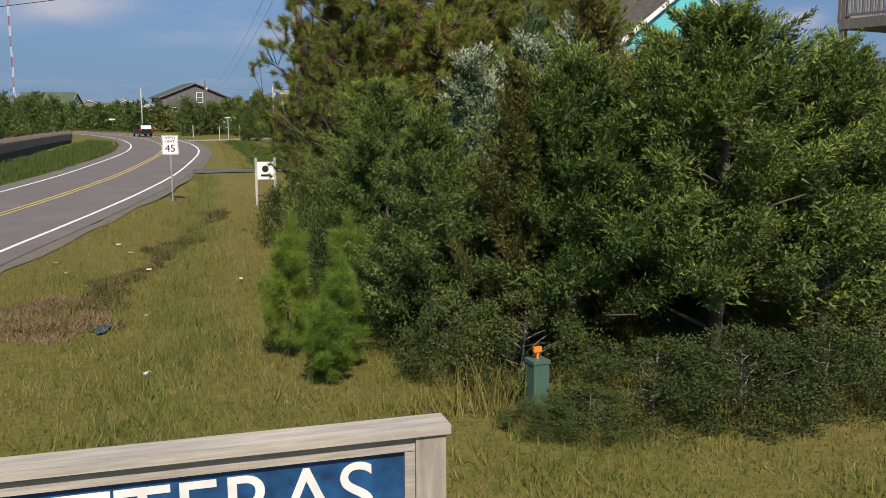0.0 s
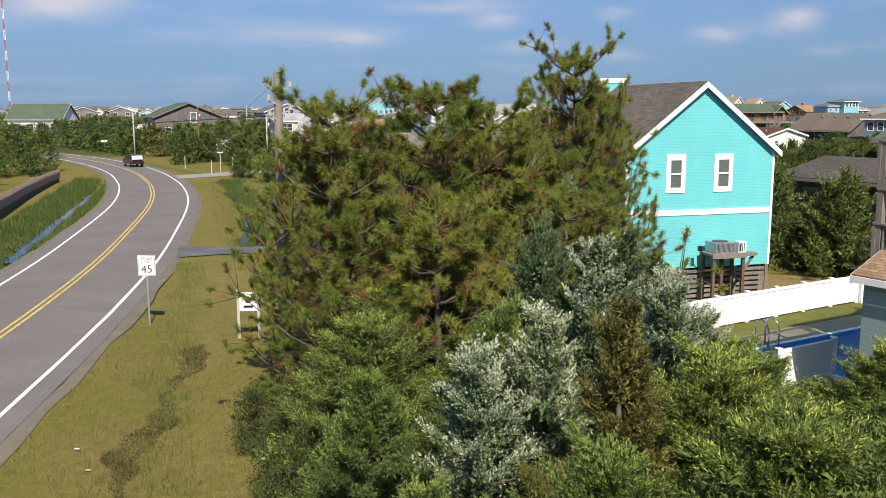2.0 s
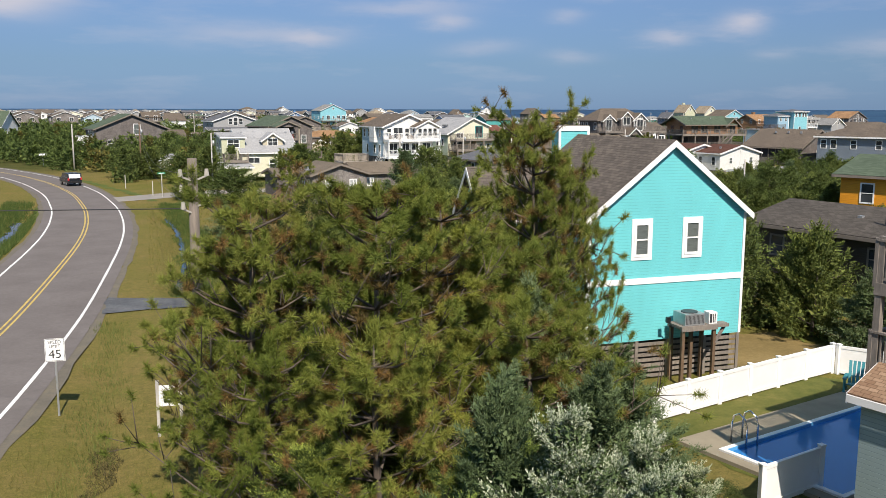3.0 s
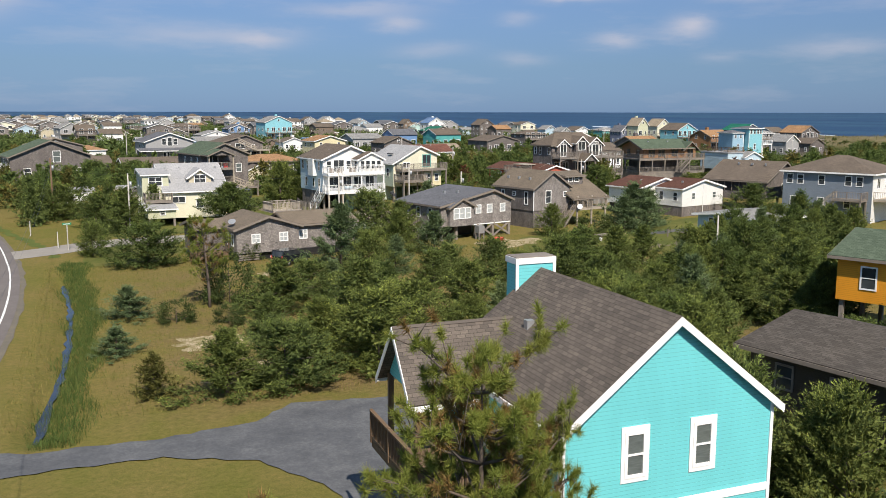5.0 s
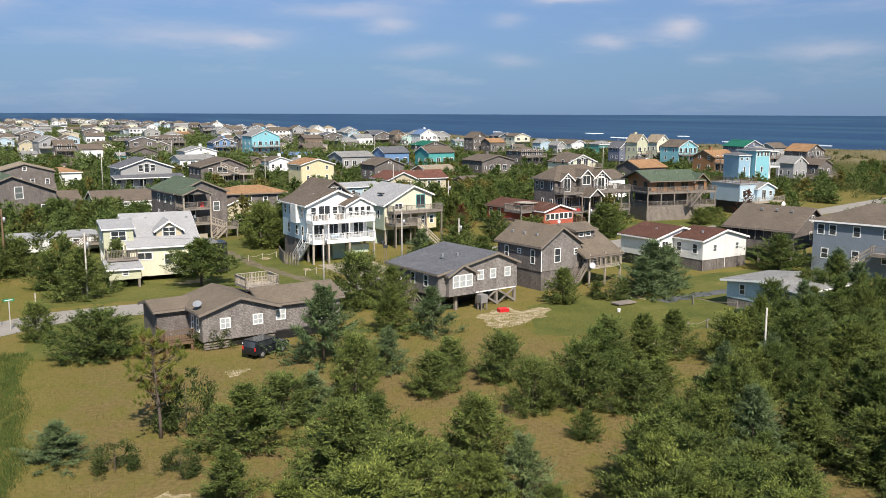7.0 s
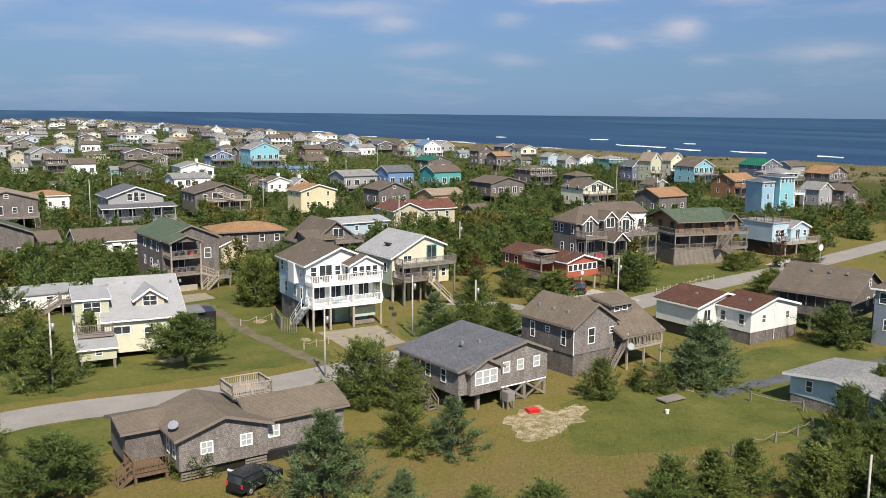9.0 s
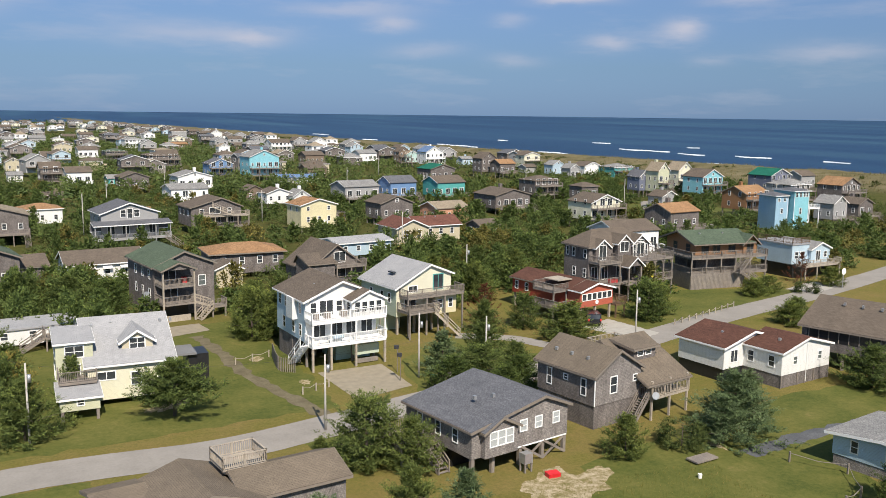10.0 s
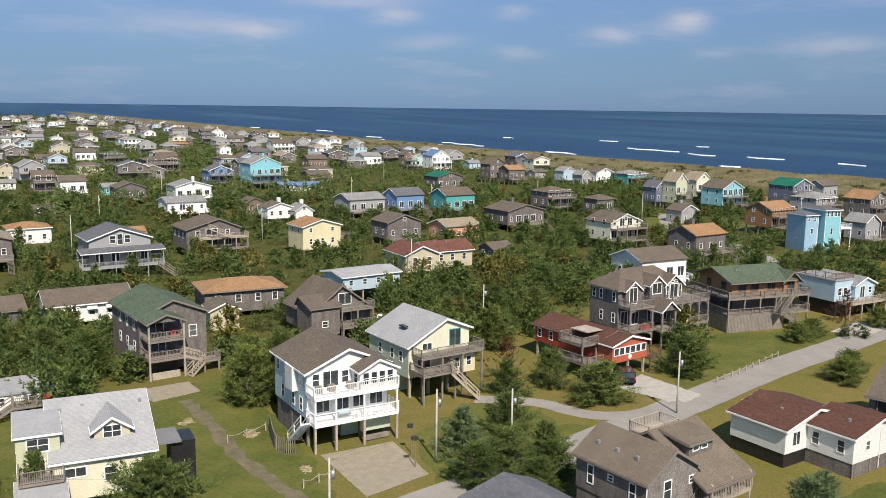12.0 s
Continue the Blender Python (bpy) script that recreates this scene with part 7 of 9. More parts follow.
for k in range(2):
    make_pine("pine_near", "pine_tree", "open-crowned pine with long yellow-green needle tufts", "pine_needle", 51 + k, 8.4, 2.8, 9, 5, 13, 130, 0.19, 0.36)
make_pine("pine_dense", "pine_tree", "bushy pine with long olive needle tufts", "pine_needle", 55, 6.4, 2.7, 9, 6, 12, 120, 0.19, 0.10)
make_pine("pine_young", "young_pine", "young pine sapling with bright green upright needles", "young_pine", 57, 2.5, 0.62, 9, 4, 5, 150, 0.24, 0.10, 0.03, "", 0.03)
# plants farther off, in larger sprays
PROFILES = (over_profile, bush_profile, round_top, wide_profile)
for k in range(4):
    make_cedar("cedar_mid", "cedar_tree", "bushy dark green cedar in rough grass", "field_cedar", "field_lit_tip", 61 + k, 4.8, 2.6, 64, 7, 44, (0.118, 0.048), PROFILES[k], rise=0.45, size=0.19, slim=0.6, lift=0.75, patchy=0.6, sprig=4, heart=0.5, broad=2.4, ragged=0.42)
for k in range(2):
    make_cedar("blue_mid", "juniper_tree", "blue-green juniper with spreading branches", "blue_cedar", "blue_lit_tip", 71 + k, 5.0, 3.0, 64, 7, 44, (0.118, 0.048), wide_profile, rise=0.3, size=0.17, slim=0.55, lift=0.5, patchy=0.6, sprig=4, heart=0.5, broad=2.4, ragged=0.45)
make_cedar("brown_mid", "cedar_tree", "cedar with dry brownish foliage", "cedar_brown", "cedar_brown", 75, 4.5, 2.2, 56, 6, 36, (0.125, 0.066), cedar_profile, rise=0.5, size=0.2, slim=0.55, sprig=4, heart=0.4, broad=2.4)
make_cedar("dead_mid", "dead_cedar", "dead cedar with rust-red foliage", "dead_leaf", "dead_leaf", 77, 5.0, 2.2, 40, 4, 32, (0.13, 0.05), cedar_profile, rise=0.5, size=0.16, heart=0.1, sprig=4)
make_cedar("oak_mid", "live_oak", "wind-shaped spreading evergreen tree with a flat crown", "field_cedar", "field_lit_tip", 79, 4.6, 4.2, 90, 8, 44, (0.15, 0.062), flat_profile, trunk_r=0.16, low=0.42, rise=0.22, size=0.13, slim=0.5, lift=0.3, patchy=0.6, sprig=4, heart=0.5, broad=2.4, ragged=0.6)
make_bush("bush_mid", "bayberry_bush", "round green bayberry bush", "bush", "myrtle", 81, 2.2, 1.4, 60, 70, (0.14, 0.08), bush_profile, 9, lobe_size=0.24, trunk_r=0.05)
make_pine("pine_mid", "pine_tree", "thin pine with sparse rusty needle tufts", "pine_needle", 83, 6.4, 2.2, 8, 4, 7, 80, 0.26, 0.3)


def plant(kind, x, y, height, radius, seed=0):
    """Stands a plant of that kind, height and half-width at x, y."""
    rnd = random.Random(int(x * 131 + y * 17) + seed)
    protos = KINDS[kind]
    if kind in ("cedar_mid", "blue_mid"):
        height, radius = height * 0.93, radius * 1.15
    e = rnd.choice(protos)
    ob, h0, r0, used = e
    z = float(land_z(x, y)) - 0.05
    m = pose(x, y, z, 0, 0, rnd.uniform(0, 360)) @ Matrix.Diagonal((radius / r0, radius / r0, height / h0, 1))
    if not used:
        ob.matrix_basis = m
        e[3] = True
        return ob
    loc, rot, _ = m.decompose()
    c = copy_thing(ob, Matrix.Identity(4))
    c.matrix_basis = m
    return c


# the thicket in front
for x, y, h, r in [(4.6, 7.8, 4.4, 1.9), (6.3, 7.0, 4.9, 2.3), (8.2, 7.3, 4.5, 2.2), (9.9, 9.2, 4.3, 2.0), (3.0, 9.2, 3.5, 1.5), (2.9, 12.2, 3.9, 1.6), (7.0, 9.6, 4.75, 2.2), (3.4, 15.2, 4.2, 1.8), (5.4, 13.6, 4.6, 1.8), (9.2, 12.0, 3.95, 2.2), (11.4, 11.5, 3.9, 2.0), (4.2, 17.8, 4.0, 1.9), (7.2, 16.4, 4.4, 2.0), (10.8, 14.6, 3.3, 1.8), (12.6, 13.6, 1.7, 1.2), (11.6, 17.4, 2.0, 1.3), (6.6, 20.0, 4.2, 2.0), (13.4, 16.6, 1.2, 1.0)]:
    plant("cedar_near", x, y, h, r)
for x, y, h, r in [(5.66, 9.6, 5.4, 1.15), (3.8, 7.9, 4.1, 0.8), (7.9, 10.3, 4.2, 1.2)]:
    plant("cedar_brown", x, y, h, r)
for x, y, h, r in [(7.5, 14.4, 5.6, 1.9), (8.5, 13.4, 4.9, 1.7), (4.3, 11.4, 4.6, 1.6), (5.6, 12.2, 4.9, 1.7), (9.3, 15.0, 4.8, 1.6), (10.9, 16.0, 3.6, 1.4)]:
    plant("silver_near", x, y, h, r)
for x, y, h, r in [(2.9, 7.6, 1.0, 0.7), (3.6, 7.0, 1.2, 0.8), (3.25, 5.45, 0.36, 0.42), (3.75, 5.3, 0.5, 0.55), (4.6, 5.5, 0.9, 0.8), (5.6, 5.3, 1.0, 0.9), (6.8, 5.4, 0.9, 0.8), (7.9, 5.8, 1.1, 0.9), (9.2, 6.6, 1.2, 0.9), (2.9, 9.0, 1.6, 0.8), (2.6, 10.8, 1.7, 0.7), (2.3, 12.6, 2.0, 0.8), (2.4, 14.6, 2.4, 0.9), (2.4, 17.0, 2.0, 0.9), (10.4, 7.9, 1.5, 1.0), (2.2, 19.8, 1.8, 0.9), (14.6, 20.4, 0.9, 0.7)]:
    plant("myrtle_near", x, y, h, r)
for x, y, h, r in [(3.7, 21.2, 7.8, 2.7), (6.2, 20.6, 8.0, 2.9), (12.5, 27.0, 9.3, 2.6), (8.8, 23.4, 7.6, 3.0)]:
    plant("pine_near", x, y, h, r)
for x, y, h, r in [(3.5, 19.2, 5.4, 2.2), (4.8, 23.6, 6.6, 2.8), (7.4, 21.8, 6.8, 2.9), (10.4, 22.8, 6.4, 2.7), (5.6, 18.4, 5.8, 2.5), (9.6, 20.0, 5.6, 2.6), (3.8, 26.2, 5.0, 1.9), (7.0, 26.2, 6.0, 2.4), (10.0, 27.0, 5.6, 2.2), (13.0, 29.2, 7.4, 1.6), (13.2, 26.8, 7.9, 1.9)]:
    plant("pine_dense", x, y, h, r)
for x, y, h, r in [(0.95, 9.2, 1.75, 0.40), (1.5, 8.3, 1.35, 0.36), (1.85, 9.8, 1.7, 0.38), (1.2, 7.8, 0.95, 0.32)]:
    plant("pine_young", x, y, h, r)

for x, y, h, r in [(6.9, 15.6, 5.6, 1.8), (9.8, 17.6, 5.0, 2.1), (8.3, 18.6, 4.8, 1.8), (11.6, 19.8, 4.1, 2.1), (13.4, 23.0, 3.7, 1.9), (10.3, 22.1, 5.8, 1.9)]:
    plant("blue_near", x, y, h, r)
# the field of cedars beyond the turquoise house
FRONT = [("blue_mid", 6.7, 65.4, 1.9, 1.6), ("cedar_mid", 28.4, 64.9, 4.7, 2.6), ("cedar_mid", 21.1, 64.8, 5.3, 3.2), ("cedar_mid", 23.4, 67.6, 4.4, 2.4), ("cedar_mid", 25.3, 66.6, 2.7, 1.5), ("bush_mid", 26.0, 64.1, 1.4, 0.8), ("blue_mid", 29.0, 60.8, 3.9, 1.9), ("cedar_mid", 28.9, 57.5, 2.5, 1.3), ("brown_mid", 24.1, 55.1, 2.8, 1.7), ("cedar_mid", 36.5, 67.2, 1.9, 1.05), ("cedar_mid", 20.1, 57.6, 5.0, 2.9), ("cedar_mid", 17.0, 58.6, 4.2, 2.6), ("cedar_mid", 11.6, 55.6, 3.7, 2.3), ("cedar_mid", 14.6, 55.9, 3.9, 2.4), ("brown_mid", 8.2, 56.6, 2.2, 1.4), ("cedar_mid", 15.6, 66.3, 3.0, 1.8), ("cedar_mid", 23.0, 60.8, 4.6, 2.5), ("cedar_mid", 26.6, 60.0, 3.4, 1.7)]
MIDDLE = [("blue_mid", 7.7, 75.1, 2.4, 2.1), ("bush_mid", 10.6, 72.2, 1.7, 1.0), ("cedar_mid", 10.2, 96.1, 4.3, 3.1), ("pine_mid", 13.2, 76.6, 6.2, 2.0), ("bush_mid", 14.8, 77.6, 3.6, 1.6), ("cedar_mid", 17.6, 73.0, 4.1, 2.9), ("blue_mid", 26.4, 89.4, 6.4, 3.3), ("cedar_mid", 25.7, 78.3, 5.2, 2.1), ("blue_mid", 37.2, 94.0, 4.6, 2.4), ("cedar_mid", 34.0, 95.6, 4.6, 2.4), ("cedar_mid", 31.2, 78.4, 3.2, 2.0), ("cedar_mid", 36.0, 72.7, 3.8, 1.8), ("cedar_mid", 39.2, 72.2, 5.0, 2.2), ("bush_mid", 13.8, 70.6, 1.4, 0.9), ("blue_mid", 22.6, 77.6, 3.0, 2.0), ("cedar_mid", 20.6, 77.0, 3.3, 2.2), ("bush_mid", 19.2, 97.0, 2.2, 1.6), ("cedar_mid", 42.5, 76.0, 4.4, 2.4), ("cedar_mid", 45.5, 79.0, 4.4, 2.2), ("cedar_mid", 49.0, 79.5, 4.2, 2.4), ("cedar_mid", 52.5, 80.5, 4.0, 2.2), ("cedar_mid", 42.0, 70.0, 3.6, 2.0), ("cedar_mid", 37.0, 79.5, 3.8, 2.2), ("cedar_mid", 34.0, 82.0, 3.0, 1.8), ("blue_mid", 30.0, 84.5, 3.6, 2.0), ("cedar_mid", 45.0, 72.0, 3.0, 1.8)]
BACK = [("cedar_mid", 5.5, 103.9, 3.6, 1.7), ("cedar_mid", 9.2, 121.0, 5.6, 3.2), ("oak_mid", 21.3, 123.4, 5.2, 4.6), ("cedar_mid", 34.4, 107.4, 5.9, 3.2), ("cedar_mid", 37.2, 104.6, 4.6, 2.4), ("cedar_mid", 54.2, 101.0, 3.9, 1.9), ("blue_mid", 66.0, 102.4, 6.0, 4.0), ("blue_mid", 63.5, 100.6, 4.6, 2.8), ("blue_mid", 69.5, 104.6, 5.0, 3.0), ("bush_mid", 60.0, 101.4, 2.4, 1.7), ("cedar_mid", 88.5, 108.0, 4.8, 3.4), ("cedar_mid", 55.5, 131.5, 4.4, 2.6), ("blue_mid", 49.4, 128.6, 4.8, 2.8), ("cedar_mid", 60.5, 142.0, 4.6, 2.6), ("dead_mid", 62.5, 146.5, 5.6, 2.4), ("cedar_mid", 66.5, 143.0, 5.0, 2.2), ("cedar_mid", 69.5, 137.0, 4.6, 3.8)]
YARD_TREES = [("cedar_mid", 51.2, 122.4, 4.8, 2.6), ("cedar_mid", 47.6, 121.2, 4.0, 2.4), ("cedar_mid", 55.6, 123.6, 4.2, 2.3), ("cedar_mid", 84.5, 141.5, 5.6, 3.2), ("cedar_mid", 87.5, 144.0, 5.0, 2.8), ("cedar_mid", 51.5, 117.5, 3.6, 2.4), ("cedar_mid", 54.5, 120.5, 3.6, 2.2), ("cedar_mid", 49.0, 113.5, 3.4, 2.2), ("cedar_mid", 109.5, 149.5, 3.0, 2.4), ("cedar_mid", 113.5, 151.0, 3.0, 2.0), ("dead_mid", 124.5, 155.5, 5.4, 2.2), ("cedar_mid", 127.5, 152.0, 3.4, 2.0), ("bush_mid", 119.0, 148.5, 2.0, 1.6), ("cedar_mid", 101.0, 133.0, 3.2, 2.6), ("cedar_mid", 105.0, 136.0, 3.0, 2.2), ("cedar_mid", 36.8, 150.5, 8.0, 4.0), ("cedar_mid", 34.0, 154.0, 6.6, 3.2), ("cedar_mid", 38.0, 146.0, 5.6, 2.6), ("cedar_mid", 31.6, 111.0, 1.2, 0.8), ("cedar_mid", 6.0, 127.0, 4.4, 2.6), ("cedar_mid", 2.0, 137.0, 5.0, 3.0)]
for kind, x, y, h, r in FRONT + MIDDLE + BACK + YARD_TREES:
    plant(kind, x, y, h, r)


def inside(x, y, poly):
    hit = False
    for (a, b), (c, d) in zip(poly, poly[1:] + poly[:1]):
        if (b > y) != (d > y) and x < (c - a) * (y - b) / (d - b) + a:
            hit = not hit
    return hit


def middle(o):
    """About the middle of a house's plan."""
    wall = next(c for c in o.children if c.name.startswith("wall"))
    return o.matrix_basis @ (sum((Vector(c) for c in wall.bound_box), Vector()) / 8)


FOOT = [tuple(middle(o))[:2] for o in scene.objects if o.parent is None and o.get("category") in ("house", "shop", "shed")]


def clear(x, y, room):
    """Whether nothing built stands within that room of the place."""
    for hx, hy in FOOT:
        dx, dy = x - hx, y - hy
        if dx * dx + dy * dy < (room + 5.0) ** 2:
            return False
    for line, w in ((LANE, 3.6), (HIGHWAY, 6.5)):
        for p in line[::3]:
            if abs(p.x - x) < 9 and abs(p.y - y) < 9 and (p.x - x) ** 2 + (p.y - y) ** 2 < (w + room * 0.6) ** 2:
                return False
    return True


rnd = random.Random(9)
# the dense wood between the turquoise house and the street
WOOD = [(25.5, 41), (31, 44.5), (37, 46), (44, 46), (48, 52), (56, 58), (70, 72), (84, 88), (90, 98), (80, 96), (70, 84), (66, 88), (58, 82), (50, 74), (43, 66), (37, 62), (32, 56), (28, 50)]
GAPS = [(45.3, 78.3, 2.0), (55.2, 81.2, 3.2), (52.4, 76.0, 3.0), (59.5, 87.6, 3.0), (36.5, 67.0, 2.5), (38.6, 72.6, 2.0), (64.0, 88.4, 3.0)]
n = 0
while n < 105:
    x, y = rnd.uniform(24, 92), rnd.uniform(38, 100)
    if inside(x, y, WOOD) and not any((x - a) ** 2 + (y - b) ** 2 < r * r for a, b, r in GAPS):
        top = 2.6 if (x - 45) ** 2 + (y - 47) ** 2 < 64 else 5.2
        plant(rnd.choice(["cedar_mid"] * 6 + ["blue_mid"]), x, y, rnd.uniform(3.0, 5.2) * top / 5.2, rnd.uniform(1.5, 2.5))
        n += 1
for x, y, h, r in [(27.2, 37.0, 5.6, 2.2), (29.2, 34.0, 5.2, 2.1), (28.9, 30.6, 3.7, 1.7), (30.4, 36.0, 4.4, 2.0), (29.6, 29.6, 4.4, 1.9), (31.6, 31.4, 4.6, 1.9), (28.8, 39.6, 4.0, 1.8), (32.0, 27.4, 3.8, 2.0), (44, 40, 4.4, 2.2), (45, 36, 4.4, 2.2), (47, 43, 4.2, 2.0), (43, 44, 4.6, 2.0), (46, 31, 4.2, 2.2), (52, 41, 4.2, 2.2)]:
    plant("blue_mid" if x < 32 and y < 34 else "cedar_mid", x, y, h, r)
woods = []
for count, poly in ((70, [(56, 150), (70, 156), (82, 166), (84, 182), (74, 200), (60, 190), (57, 165)]), (34, [(-6, 150), (4, 158), (16, 158), (20, 172), (14, 186), (-8, 180)]), (10, [(90, 150), (100, 156), (103, 168), (100, 176)]), (12, [(140, 170), (156, 176), (160, 190), (146, 196), (136, 184)])):
    n = 0
    while n < count:
        x, y = rnd.uniform(-10, 165), rnd.uniform(148, 202)
        if inside(x, y, poly):
            woods.append((x, y, rnd.uniform(3.4, 5.6), rnd.uniform(2.0, 3.0)))
            n += 1
for k in range(150):
    x, y = rnd.uniform(78, 165), rnd.uniform(172, 250)
    if inside(x, y, [(84, 176), (112, 180), (150, 200), (160, 235), (120, 248), (92, 228)]) and clear(x, y, 1.2):
        woods.append((x, y, rnd.uniform(3.6, 6.0), rnd.uniform(2.2, 3.4)))
# trees on the far side of the road and round its bend
for k in range(120):
    y = rnd.uniform(62, 200)
    off = rnd.uniform(6.0, 24) + (6 if y < 108 else 0)
    p = min(HIGHWAY, key=lambda q: abs(q.y - y) + (0 if q.x > -120 else 500))
    woods.append((p.x - off - 3, y + rnd.uniform(-3, 3), rnd.uniform(4.4, 6.6), rnd.uniform(2.2, 3.4)))
k = 0
while k < 90:
    x, y = rnd.uniform(-32, 16), rnd.uniform(126, 215)
    p = min(HIGHWAY, key=lambda q: (q.x - x) ** 2 + (q.y - y) ** 2)
    if x > p.x and (p - Vector((x, y))).length > 9 and clear(x, y, 0.5):
        woods.append((x, y, rnd.uniform(4.0, 6.2), rnd.uniform(2.0, 3.2)))
    k += 1


def spread(stock, spots, rng, size0):
    """Sets the stock crowns out over spots of (x, y, height, radius), turned and scaled; stock arrays are points, directions, facings and more."""
    h0, r0 = size0
    parts = []
    for x, y, h, r in spots:
        q = stock[rng.integers(len(stock))]
        a = rng.uniform(0, 2 * np.pi)
        M = np.array([[math.cos(a), math.sin(a), 0], [-math.sin(a), math.cos(a), 0], [0, 0, 1]])
        scale, put = np.array([r / r0, r / r0, h / h0]), np.array([x, y, float(land_z(x, y)) - 0.08])
        parts.append([(q[0] * scale) @ M + put, (q[1] * scale) @ M, (q[2] / scale) @ M, *q[3:]])
    return [np.concatenate([p[i] for p in parts]) for i in range(len(parts[0]))]


def cedar_wood(name, label, mat, tipmat, spots, limbs, pads, per, leaf, seed):
    """Trees too many to count, joined."""
    rng = np.random.default_rng(seed)
    stock = [pad_points(rng, 4.8, 2.6, limbs, pads, per, PROFILES[k % 4], rise=0.45, size=0.22, slim=0.6, lift=0.75, patchy=0.55, heart=0.5, broad=2.2, sprig=4, ragged=0.45) for k in range(8)]
    P, D, N, K, T = spread(stock, spots, rng, (4.8, 2.6))
    N /= np.linalg.norm(N, axis=1, keepdims=True)
    n = len(P)
    me = leaf_mesh(name, mat, P, D, leaf[0] * K * rng.uniform(0.6, 1.4, n), leaf[1] * K * rng.uniform(0.7, 1.3, n), rng, "needle", T, tipmat, N)
    tagged(new(name, me), label, "trees", kind="stuff")


near, far = [w for w in woods if w[1] < 150], [w for w in woods if w[1] >= 150]
cedar_wood("cedar_wood", "dense dark green cedar wood along the road", "field_cedar", "field_lit_tip", [w for k, w in enumerate(near) if k % 7], 34, 5, 24, (0.19, 0.085), 41)
cedar_wood("cedar_wood", "dry brownish cedars among the green ones", "cedar_brown", "cedar_brown", near[::7], 34, 5, 24, (0.19, 0.085), 42)
cedar_wood("cedar_wood", "green cedar wood behind the houses", "cedar", "field_lit_tip", [w for k, w in enumerate(far) if k % 7], 30, 4, 16, (0.28, 0.14), 43)
cedar_wood("cedar_wood", "dry brownish cedars behind the houses", "cedar_brown", "cedar_brown", far[::7], 30, 4, 16, (0.28, 0.14), 44)
for x, y, h, r in [(32.8, 149.5, 6.8, 3.2), (58, 158, 7.0, 3.2), (62, 164, 7.0, 3.3), (67, 160, 6.4, 3.0), (72, 170, 7.0, 3.3), (78, 169, 6.4, 3.0), (12, 166, 6.4, 3.5), (17, 164, 6.0, 3.2), (6, 171, 6.4, 3.4)]:
    plant("cedar_mid", x, y, h, r)


# scrub through the town, too many bushes to count
def scrub(name, label, mat, spots, per, leaf, seed, kind_profile=bush_profile):
    rng = np.random.default_rng(seed)
    stock = [crown_points(rng, 3.0, 3.0, 11, per // 11, kind_profile, 0.05, 0.8, 0.36) for k in range(12)]
    P, D, N = spread(stock, spots, rng, (3.0, 3.0))
    N /= np.linalg.norm(N, axis=1, keepdims=True)
    me = leaf_mesh(name, mat, P, D, leaf * rng.uniform(0.7, 1.3, len(P)), leaf * 0.6 * rng.uniform(0.7, 1.3, len(P)), rng, "needle", N=N)
    tagged(new(name, me), label, "bushes", kind="stuff")


YARDS = [[(76, 130), (100, 140), (130, 150), (130, 158), (116, 160), (103, 163), (98, 158), (90, 150), (80, 150)], [(140, 192), (150, 190), (162, 208), (158, 216), (142, 204)], [(141, 232), (152, 230), (176, 262), (186, 282), (180, 284), (158, 262)], [(180, 244), (190, 246), (192, 264), (184, 264)]]
for k, yard in enumerate(YARDS[1:]):
    single("lawn", patch(yard, 0.006 + 0.0015 * k, 40 + k, 0.5, 1.5), "lawn", "mown green lawn between the houses", "lawn", kind="structure")
single("back_street", ribbon(catmull([(136, 200), (143, 197), (152, 203), (160, 222), (161, 242), (168, 260), (182, 282)], 2.0), 2.2, -2.2, 0.03, 0.08, 12), "lane", "pale asphalt back street among the houses", "road", kind="structure")


def scatter(count, x0, x1, y0, y1, size, room, seed):
    rnd, out, tries = random.Random(seed), [], 0
    while len(out) < count and tries < count * 6:
        tries += 1
        x, y = rnd.uniform(x0, x1), rnd.uniform(y0, y1)
        d = float(crest_x(y)) - x
        if 16 < x < 37 and y < 161:
            continue
        if any(inside(x, y, yard) for yard in YARDS):
            continue
        if d < 75 or noise.noise((x * 0.03, y * 0.03, seed)) < -0.3:
            continue
        if clear(x, y, room):
            out.append((x, y, rnd.uniform(0.6, 1.35) * size[0], rnd.uniform(0.7, 1.35) * size[1]))
    return out


spots = scatter(900, -40, 245, 148, 330, (1.9, 2.3), 1.6, 21)
scrub("scrub", "dense green coastal scrub between the houses", "scrub_leaf", spots[::2], 260, 0.30, 31)
scrub("scrub", "dense olive coastal scrub between the houses", "scrub_olive", spots[1::2], 260, 0.30, 32)
spots = scatter(860, -40, 245, 150, 360, (4.0, 2.9), 2.6, 25)
cedar_wood("cedar_wood", "green cedars between the houses", "cedar", "field_lit_tip", [w for k, w in enumerate(spots) if k % 6], 26, 4, 12, (0.33, 0.17), 45)
cedar_wood("cedar_wood", "olive-brown cedars between the houses", "cedar_brown", "cedar_brown", spots[::6], 26, 4, 12, (0.33, 0.17), 46)
spots = scatter(1500, -200, 235, 320, 900, (3.7, 3.6), 1.2, 22)
scrub("scrub", "far green coastal scrub between the houses", "scrub_leaf", spots, 190, 0.75, 33)
spots = scatter(900, -700, 120, 300, 2000, (3.4, 8.0), 3.0, 23)
scrub("far_woods", "far green woods along the coast", "scrub_leaf", spots, 150, 1.5, 34)
rnd = random.Random(77)
spots = []
